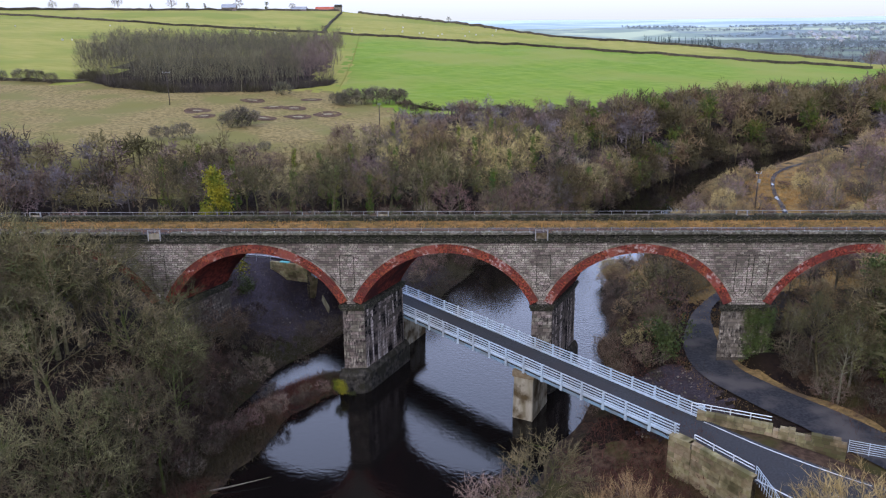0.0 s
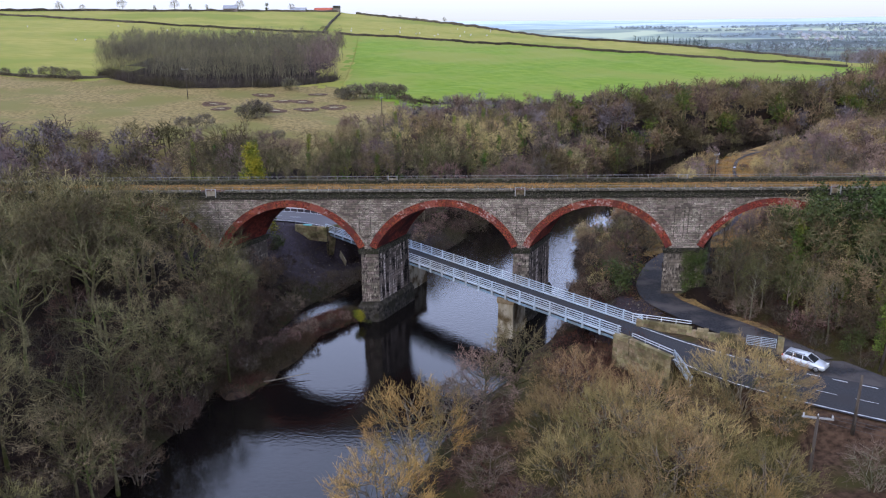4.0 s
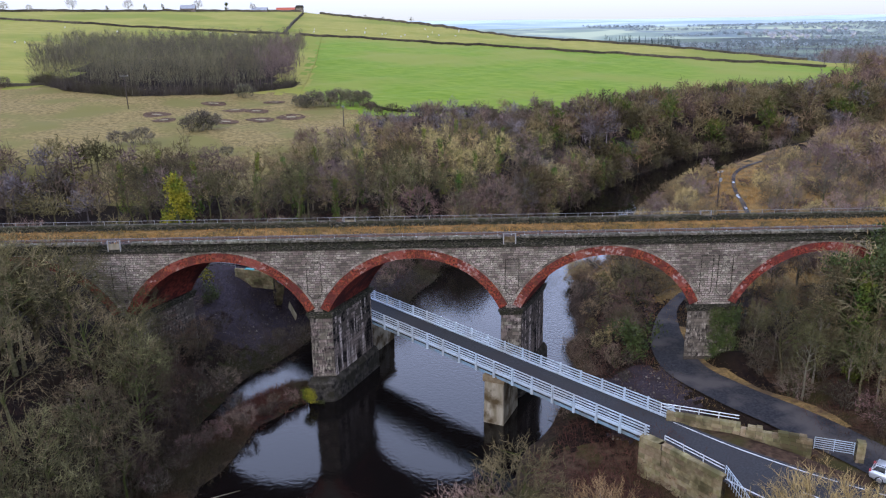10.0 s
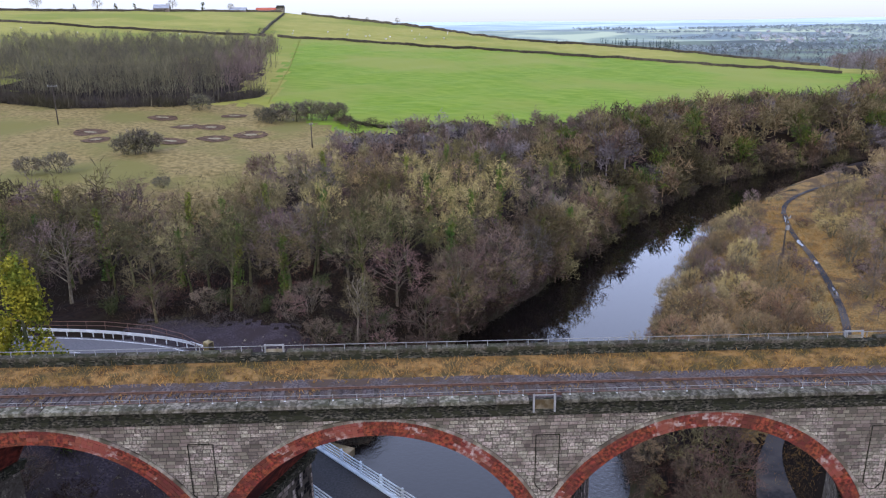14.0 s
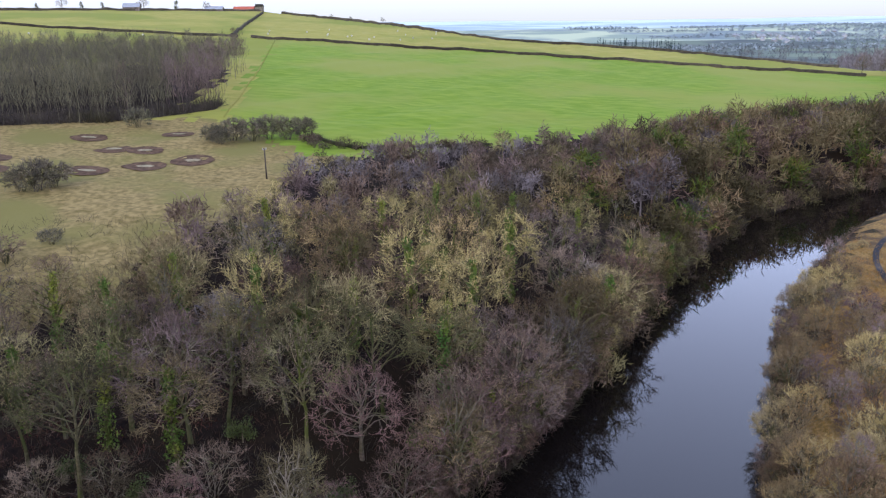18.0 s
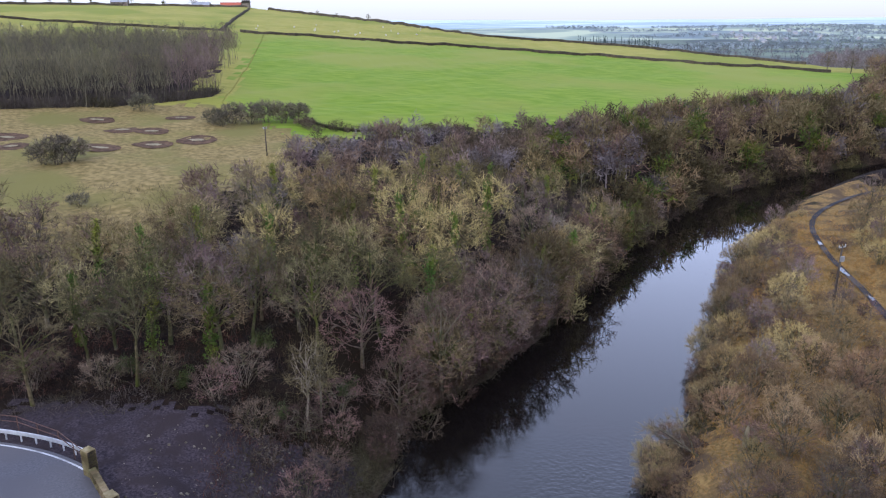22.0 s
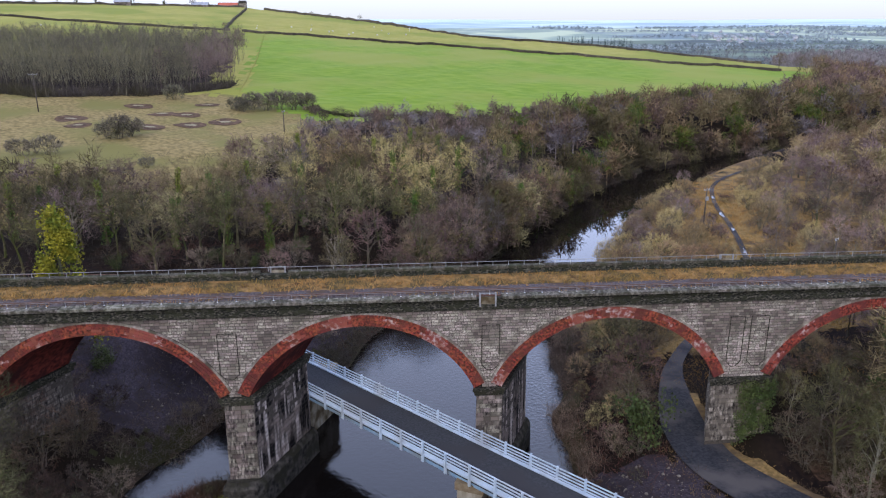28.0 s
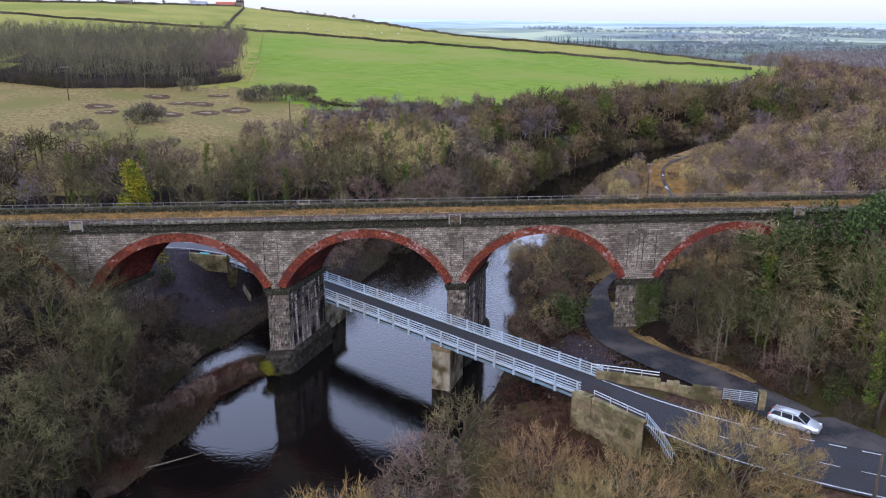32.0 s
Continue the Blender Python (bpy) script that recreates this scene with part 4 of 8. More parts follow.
    if zb < 1:
        g = Geo()
        # plinth with pointed ends that part the water
        for z0, z1, o0, o1 in ((-1.2, 4.1, 0.62, 0.5), (4.1, 4.7, 0.5, 0.16)):
            ring = []
            for z, o in ((z0, o0), (z1, o1)):
                x0, x1 = px0 - o, px1 + o
                xm = (x0 + x1) / 2
                pts = [(x0, YF - 0.1), (x0 + 0.35, YF - 0.3 - o), (xm, YF - 0.6 - o), (x1 - 0.35, YF - 0.3 - o), (x1, YF - 0.1), (x1, YB + 0.1), (xm, YB + 0.6 + o), (x0, YB + 0.1)]
                ring += [(x + SKEW * (y - YF), y, z) for x, y in pts]
            n = 8
            g.add(ring, [tuple(range(n, 2 * n))] + [(i, (i + 1) % n, n + (i + 1) % n, n + i) for i in range(n)])
        part("plinth", g, PLINTH, shaft, "dark wet plinth with a pointed cutwater")

# string course, parapets, copings
g = Geo()
g.box(XL, YF - 0.36, ZSTRING, XR, YF + 0.4, ZSTRING + 0.28)
g.box(XL, YF - 0.28, ZSTRING - 0.2, XR, YF + 0.4, ZSTRING)
part("string_course", g, STONE_DARK, viaduct, "sooty projecting string course")
g = Geo()
g.box(XL, YB - 0.4, ZSTRING - 0.2, XR, YB + 0.36, ZSTRING + 0.28)
part("string_course", g, STONE_DARK, viaduct, "sooty projecting string course")
par_f = Geo()
par_f.box(XL, YF - 0.22, ZSTRING + 0.28, XR, YF + 0.22, 20.8)
par_f = part("parapet", par_f, STONE_DARK, viaduct, "low soot-black stone parapet")
par_b = Geo()
par_b.box(XL, YB - 0.3, ZSTRING + 0.28, XR, YB + 0.22, 20.7)
par_b = part("parapet", par_b, STONE_DARK, viaduct, "low soot-black stone parapet")
GAPS_F = [(-34.2, -32.9), (8.2, 9.5), (50.6, 51.9)]
GAPS_B = [(-9.9, -8.6), (32.6, 33.9), (-52.3, -51.0)]


def copings(parent, y0, y1, ztop, gaps, x0, x1, mt=COPING):
    x = x0
    while x < x1:
        w = random.uniform(0.95, 1.35)
        if not any(a - 0.02 < x + w and x < b for a, b in gaps):
            g = Geo()
            j = random.uniform(-0.02, 0.02)
            g.box(x + 0.01, y0 + j, ztop - 0.24, x + w - 0.012, y1 + j, ztop + random.uniform(-0.015, 0.015), bevel=0.03)
            part("coping_stone", g, mt, parent)
        x += w


copings(par_f, YF - 0.52, YF + 0.34, 21.04, GAPS_F, -62, 80)
copings(par_b, YB - 0.36, YB + 0.3, 20.92, GAPS_B, -62, 92, COPING_DARK)
for parent, y0, y1, zt in ((par_f, YF - 0.5, YF + 0.34, 21.0), (par_b, YB - 0.5, YB + 0.38, 20.9)):
    for a, b in ((XL, -62.6), (92.6, XR)):
        g = Geo()
        g.box(a, y0, zt - 0.24, b, y1, zt, bevel=0.03)
        part("coping", g, COPING, parent)
# refuges set into the parapets: posts with a mesh panel
for gaps, y, z0 in ((GAPS_F, YF - 0.3, 20.1), (GAPS_B, YB + 0.2, 20.1)):
    for a, b in gaps:
        g = Geo()
        for x in (a, b):
            g.box(x - 0.06, y - 0.07, z0, x + 0.06, y + 0.07, 21.3)
        g.bar((a, y, 21.26), (b, y, 21.26), 0.06, 0.06)
        rf = part("refuge", g, GREYSTEEL, viaduct, "grey steel refuge in the parapet")
        g = Geo()
        g.box(a + 0.06, y - 0.02, z0 + 0.05, b - 0.06, y + 0.02, 20.95)
        part("panel", g, CONCRETE, rf)
# handrails on the copings
for y, zt, x0, x1, gaps in ((YF + 0.16, 21.02, -62, 80, GAPS_F), (YB - 0.1, 20.9, -62, 92, GAPS_B)):
    hr = thing("handrail", "thin galvanised tube handrail along the parapet coping", "handrail")
    g = Geo()
    n = 48
    for zz in ((0.36,) if y < 80 else (0.42,)):
        g.tube([(x0 + (x1 - x0) * i / n, y, zt + zz) for i in range(n + 1)], 0.014 if y < 80 else 0.026, 5)
    part("rail", g, GREYSTEEL, hr, smooth=True)
    g = Geo()
    g.tube([(0, 0, 0), (0, 0, 0.42)], 0.018 if y < 80 else 0.028, 5)
    post = part("post", g, GREYSTEEL, hr)
    g = Geo()
    g.box(-0.06, -0.09, -0.01, 0.06, 0.04, 0.03, bevel=0.01)
    foot = part("base_plate", g, WHITEPL if y < 80 else GREYSTEEL, hr)
    x = x0 + 0.5
    first = True
    while x < x1:
        m = pose(x, y, zt)
        if first:
            post.matrix_basis, foot.matrix_basis = m, m
        else:
            same("post", post, m, hr)
            if y < 80 and random.random() < 0.8:
                same("base_plate", foot, m, hr)
        first = False
        x += 1.47

# deck, ballast, track
g = Geo()
n = 140
ysec = [(YF + 0.22, 20.2), (YF + 0.8, 20.12), (77.5, 20.14), (78.0, 20.2), (79.6, 20.2), (80.2, 20.08), (81.2, 20.12), (82.6, 20.3), (YB - 0.3, 20.22)]
for i in range(n + 1):
    x = XL + (XR - XL) * i / n
    for y, z in ysec:
        g.v.append((x, y, z + random.uniform(-0.03, 0.03)))
m_ = len(ysec)
for i in range(n):
    for j in range(m_ - 1):
        g.f.append([i * m_ + j, (i + 1) * m_ + j, (i + 1) * m_ + j + 1, i * m_ + j + 1])
        g.m.append(1 if j >= 6 else 0)
part("trackbed", g, [BALLAST, DECKGRASS], viaduct, "grey ballast trackbed with rough grass")
track = thing("railway_track", "single rusty railway track on weathered timber sleepers", "railway track")
Y1, Y2, ZR = 78.05, 79.55, 20.34
for y in (Y1, Y2):
    g = Geo()
    sec = [(-0.07, 0), (0.07, 0), (0.07, 0.02), (0.02, 0.035), (0.02, 0.1), (0.036, 0.115), (0.036, 0.15), (-0.036, 0.15), (-0.036, 0.115), (-0.02, 0.1), (-0.02, 0.035), (-0.07, 0.02)]
    k = len(sec)
    for x in (XL, XR):
        g.v += [(x, y + a, ZR - 0.1 + b) for a, b in sec]
    g.f = [[i, (i + 1) % k, k + (i + 1) % k, k + i] for i in range(k)]
    g.m = [0] * k
    part("rail", g, RUST, track, "rusty bullhead rail")
g = Geo()
g.box(-0.125, -1.3, -0.12, 0.125, 1.3, 0.02, bevel=0.02)
sl = None
x = -64.0
while x < 92:
    m = pose(x, (Y1 + Y2) / 2, ZR - 0.1, random.uniform(-0.5, 0.5), 0, random.uniform(-1.5, 1.5))
    if sl is None:
        sl = part("sleeper", g, SLEEPER, track)
        sl.matrix_basis = m
    else:
        same("sleeper", sl, m, track)
    x += 0.76

# ---- the road bridge ----
U = Vector((0.679, -0.734, 0)).normalized()
N = Vector((0.734, 0.679, 0)).normalized()
BE = Vector((20.55, 58.05, 8.0))
BL = 61.5


def bp(s, o, z=0.0):
    """A place on the road bridge: s metres from its eastern end, o metres to the far side of its middle."""
    return BE - U * s + N * o + Vector((0, 0, 0.3 * s / BL + z))


bridge = thing("road_bridge", "single-lane road bridge with pale blue steel railings", "bridge")
g = Geo()
for s0, s1 in ((-0.3, BL),):
    for o0, o1, z0, z1 in ((-2.15, 2.15, -0.35, 0.0),):
        vs = [tuple(bp(s, o, z)) for s in (s0, s1) for o in (o0, o1) for z in (z0, z1)]
        g.add(vs, [(0, 1, 3, 2), (4, 6, 7, 5), (0, 4, 5, 1), (2, 3, 7, 6), (1, 5, 7, 3), (0, 2, 6, 4)])
part("deck", g, ASPHALT, bridge, "dark asphalt bridge deck")
for o in (-2.2, 2.2):
    sg = 1 if o > 0 else -1
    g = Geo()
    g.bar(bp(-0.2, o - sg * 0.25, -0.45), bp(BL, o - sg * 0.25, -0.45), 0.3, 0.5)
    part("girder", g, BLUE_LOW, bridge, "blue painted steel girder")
    g = Geo()
    g.bar(bp(-0.2, o - sg * 0.02, 0.03), bp(BL, o - sg * 0.02, 0.03), 0.3, 0.16)
    part("kerb_beam", g, BLUE, bridge)
    for k, zz in enumerate((0.34, 0.62, 0.9, 1.2)):
        g = Geo()
        g.bar(bp(-0.2, o, zz), bp(BL, o, zz), 0.07, 0.1)
        part("rail", g, BLUE, bridge)
    g = Geo()
    nn = int(BL / 2.5)
    pg = Geo()
    pg.box(-0.07, -0.09, -0.6, 0.07, 0.09, 1.24)
    pg.box(-0.14, -0.05, -0.6, 0.14, 0.05, -0.1)
    first = None
    ang = math.degrees(math.atan2(U.y, U.x))
    for i in range(nn + 1):
        p = bp(0.1 + i * BL / nn * 0.995, o + sg * 0.12)
        m = pose(p.x, p.y, p.z, 0, 0, ang)
        if first is None:
            first = part("post", pg, BLUE, bridge)
            first.matrix_basis = m
        else:
            same("post", first, m, bridge)
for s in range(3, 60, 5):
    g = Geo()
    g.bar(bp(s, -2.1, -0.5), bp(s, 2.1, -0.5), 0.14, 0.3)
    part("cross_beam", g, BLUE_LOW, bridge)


def bridge_pier(cx, cy, w, l, ztop, zbase, label):
    p = thing("bridge_pier", label, "pier")
    ax = Vector((SKEW, 1, 0)).normalized()
    sx = Vector((ax.y, -ax.x, 0))
    for nm, grow, z0, z1, mt in (("shaft", 0.0, zbase, ztop - 0.7, CONCRETE), ("cap", 0.16, ztop - 0.7, ztop, YSTONE)):
        g = Geo()
        c = Vector((cx, cy, 0))
        q = [c + sx * (i * (w / 2 + grow)) + ax * (j * (l / 2 + grow)) for i, j in ((-1, -1), (1, -1), (1, 1), (-1, 1))]
        b = 0.12 if nm == "shaft" else 0.0
        qb = [c + sx * (i * (w / 2 + grow + b)) + ax * (j * (l / 2 + grow + b)) for i, j in ((-1, -1), (1, -1), (1, 1), (-1, 1))]
        g.add([(v.x, v.y, z0) for v in qb] + [(v.x, v.y, z1) for v in q], [(0, 3, 2, 1), (4, 5, 6, 7), (0, 1, 5, 4), (1, 2, 6, 5), (2, 3, 7, 6), (3, 0, 4, 7)])
        part(nm, g, mt, p)
    return p


bridge_pier(7.7, 72.0, 2.1, 4.6, 7.5, -1.2, "rust-stained concrete pier under the road bridge in the river")
bridge_pier(-8.0, 89.6, 2.4, 9.0, 7.3, -1.2, "ochre-stained concrete pier wall beside the viaduct pier")


# masonry walls by courses of separate stones
def stone_wall(name, a, b, z0, zt, thick, label, mt=None, course=0.32, lo=0.5, hi=0.9, ragged=0.0, cope=True, slope=0.0):
    mt = mt or YSTONE
    a, b = Vector((*a, 0)), Vector((*b, 0))
    d = (b - a).normalized()
    nrm = Vector((d.y, -d.x, 0))
    ln = (b - a).length
    w = thing(name, label, "wall")
    g = Geo()
    q = [a + nrm * (thick / 2 - 0.04), b + nrm * (thick / 2 - 0.04), b - nrm * (thick / 2 - 0.04), a - nrm * (thick / 2 - 0.04)]
    top = zt - 0.06 - ragged
    g.add([(v.x, v.y, z0) for v in q] + [(v.x, v.y, top + (slope if i in (1, 2) else 0)) for i, v in enumerate(q)], [(0, 3, 2, 1), (4, 5, 6, 7), (0, 1, 5, 4), (1, 2, 6, 5), (2, 3, 7, 6), (3, 0, 4, 7)])
    part("core", g, MORTAR, w)
    nc = max(1, int(round((zt - z0) / course)))
    ch = (zt - z0) / nc
    for c in range(nc):
        u = -random.uniform(0, lo)
        while u < ln:
            sw = random.uniform(lo, hi)
            s, e = max(0, u), min(ln, u + sw - 0.02)
            u += sw
            if e - s < 0.12 or (c == nc - 1 and ragged and random.random() < 0.45):
                continue
            g = Geo()
            p0, p1 = a + d * s, a + d * e
            k0, k1 = slope * s / ln, slope * e / ln
            o = thick / 2 + random.uniform(0.0, 0.035)
            zz0, zz1 = z0 + c * ch + 0.01, z0 + (c + 1) * ch - 0.012 + (random.uniform(-0.06, 0.06) if c == nc - 1 and ragged else 0)
            g.add([tuple(p0 + nrm * o + Vector((0, 0, zz0))), tuple(p1 + nrm * o + Vector((0, 0, zz0))), tuple(p1 - nrm * o + Vector((0, 0, zz0))), tuple(p0 - nrm * o + Vector((0, 0, zz0))),
                   tuple(p0 + nrm * o * 0.97 + Vector((0, 0, zz1 + k0))), tuple(p1 + nrm * o * 0.97 + Vector((0, 0, zz1 + k1))), tuple(p1 - nrm * o * 0.97 + Vector((0, 0, zz1 + k1))), tuple(p0 - nrm * o * 0.97 + Vector((0, 0, zz1 + k0)))],
                  [(0, 3, 2, 1), (4, 5, 6, 7), (0, 1, 5, 4), (1, 2, 6, 5), (2, 3, 7, 6), (3, 0, 4, 7)])
            part("stone", g, mt, w)
    return w


stone_wall("abutment_wall", (18.55, 56.6), (20.0, 55.0), 2.2, 8.35, 0.9, "yellow sandstone bridge abutment with weathered blocks", course=0.5, lo=0.7, hi=1.1)
stone_wall("abutment_wall", (19.7, 55.3), (23.3, 50.2), 3.2, 8.35, 0.6, "sloping yellow sandstone wing wall beside the road", course=0.45, lo=0.7, hi=1.2)
stone_wall("abutment_wall", (20.9, 60.9), (19.2, 57.2), 2.0, 7.1, 0.8, "stone bearing wall under the bridge end", course=0.5, lo=0.7, hi=1.1)
stone_wall("roadside_wall", (21.6, 59.6), (27.4, 57.2), 6.6, 8.85, 0.45, "low mossy sandstone roadside wall", course=0.36, lo=0.6, hi=1.0)
stone_wall("roadside_wall", (27.4, 57.1), (32.6, 54.7), 6.4, 8.85, 0.5, "broken sandstone roadside wall with missing coping", course=0.36, ragged=0.35)
stone_wall("gate_pier", (35.6, 53.4), (36.2, 53.2), 6.6, 9.2, 0.6, "short squared stone gate pier", course=0.5, lo=0.7, hi=0.9)
stone_wall("abutment_wall", (-22.6, 101.2), (-20.3, 103.0), 4.0, 9.2, 0.8, "ochre stone abutment pillar at the bridge end", course=0.5, lo=0.6, hi=1.0)
stone_wall("roadside_wall", (-22.6, 101.4), (-28.6, 103.6), 6.4, 9.0, 0.5, "stone roadside wall with a flat coping", course=0.4)
stone_wall("gate_pier", (-19.0, 105.6), (-18.3, 104.9), 6.5, 9.7, 0.7, "round-topped sandstone pier at the end of the bridge railing", course=0.45, lo=0.7, hi=0.9)
stone_wall("roadside_wall", (-19.0, 105.7), (-21.5, 109.3), 7.4, 9.3, 0.45, "short sandstone wall with square coping stones", course=0.4)
stone_wall("gate_pier", (-21.4, 109.4), (-22.1, 109.9), 7.2, 10.7, 0.7, "square sandstone pillar at the wall's end", course=0.45, lo=0.7, hi=0.9)


def tube_rail(name, pts, h, mt, label, levels=(1.0, 0.55), spacing=2.0, r=0.03):
    f = thing(name, label, "railing")
    for lv in levels:
        g = Geo()
        g.tube([(x, y, z + h * lv) for x, y, z in pts], r, 5)
        part("rail", g, mt, f, smooth=True)
    first = None
    for (x0, y0, z0), (x1, y1, z1) in zip(pts, pts[1:]):
        d = math.hypot(x1 - x0, y1 - y0)
        for i in range(max(1, int(d / spacing))):
            q = i / max(1, int(d / spacing))
            m = pose(x0 + (x1 - x0) * q, y0 + (y1 - y0) * q, z0 + (z1 - z0) * q)
            if first is None:
                g = Geo()
                g.tube([(0, 0, -0.3), (0, 0, h)], r, 5)
                first = part("post", g, mt, f)
                first.matrix_basis = m
            else:
                same("post", first, m, f)
    return f


tube_rail("guard_rail", [(21.3, 60.3, 8.5), (24.3, 58.9, 8.6), (27.4, 57.6, 8.6)], 0.75, GALV, "pale tubular guard rail above the stone wall", (1.0, 0.6), 1.5, 0.045)
tube_rail("guard_rail", [(20.2, 55.6, 8.2), (23.5, 50.9, 8.2)], 0.55, GALV, "white tubular guard rail on the wing wall", (1.0, 0.5), 1.6, 0.045)
tube_rail("guard_rail", [(23.5, 50.6, 7.9), (23.7, 47.5, 7.8), (23.6, 44.5, 7.7)], 1.1, BLUE, "pale green slatted railing running down from the road", (1.0, 0.8, 0.2), 0.35, 0.03)
tube_rail("guard_rail", [(-36.5, 118.5, 8.6), (-30.5, 116.9, 8.6), (-26, 114.2, 8.6), (-22.0, 110.2, 8.7)], 1.15, RUST, "rusty post-and-rail fence on the outside of the bend", (1.0, 0.55), 2.2, 0.04)
tube_rail("guard_rail", [(-60, 119.6, 8.6), (-48, 119.4, 8.6), (-36.5, 118.5, 8.6)], 1.15, RUST, "rusty post-and-rail fence on the outside of the bend", (1.0, 0.55), 2.2, 0.04)
tube_rail("guard_rail", [(-28.6, 103.6, 9.0), (-33.4, 105.3, 8.9), (-40, 106.2, 8.9), (-60, 107, 8.9)], 0.85, GREYSTEEL, "grey post-and-wire fence beside the road", (1.0, 0.5), 2.0, 0.035)
# crash barrier on the bend
cb = thing("crash_barrier", "bright galvanised crash barrier following the bend", "crash barrier")
outer = ribbon(ROAD_W, [(q, o - 0.75) for q, o in west_l], ZW, 10, 0.2, 0.85)
g = Geo()
for p, q in zip(outer, outer[1:]):
    for zz in (0.42, 0.62):
        g.bar((p[0], p[1], p[2] + zz), (q[0], q[1], q[2] + zz), 0.09, 0.14)
    g.bar((p[0], p[1], p[2] + 0.52), (q[0], q[1], q[2] + 0.52), 0.03, 0.12)
part("beam", g, GALV, cb)
for i in range(0, len(outer), 3):
    g = Geo()
    x, y, z = outer[i]
    g.box(x - 0.05, y - 0.05, z - 0.3, x + 0.05, y + 0.05, z + 0.6)
    part("post", g, GALV, cb)
# five-bar field gate
gate = thing("field_gate", "pale steel five-bar field gate, closed", "gate")
ga, gb = Vector((32.7, 54.6, 7.75)), Vector((35.5, 53.5, 7.75))
for i in range(6):
    g = Geo()
    z = Vector((0, 0, 0.15 + i * 0.2))
    g.tube([ga + z, gb + z], 0.03, 5)
    part("bar", g, BLUE, gate)
for q in (0.0, 0.5, 1.0):
    g = Geo()
    p = ga.lerp(gb, q)
    g.tube([p, p + Vector((0, 0, 1.2))], 0.035, 5)
    part("upright", g, BLUE, gate)
# a plank leaning on the slope by the abutment, and a teal sheet on the wall
g = Geo()
g.bar((-19.9, 97.6, 5.4), (-18.6, 95.4, 4.3), 0.12, 1.1, up=(0, 0, 1))
tagged(link("leaning_board", g, STRAW), "pale timber board leaning on the earth slope", "board")
g = Geo()
g.bar((-25.6, 102.6, 9.06), (-27.0, 103.1, 9.06), 0.6, 0.12)
tagged(link("tarpaulin", g, TEAL), "teal sheet lying on the wall coping", "tarpaulin")


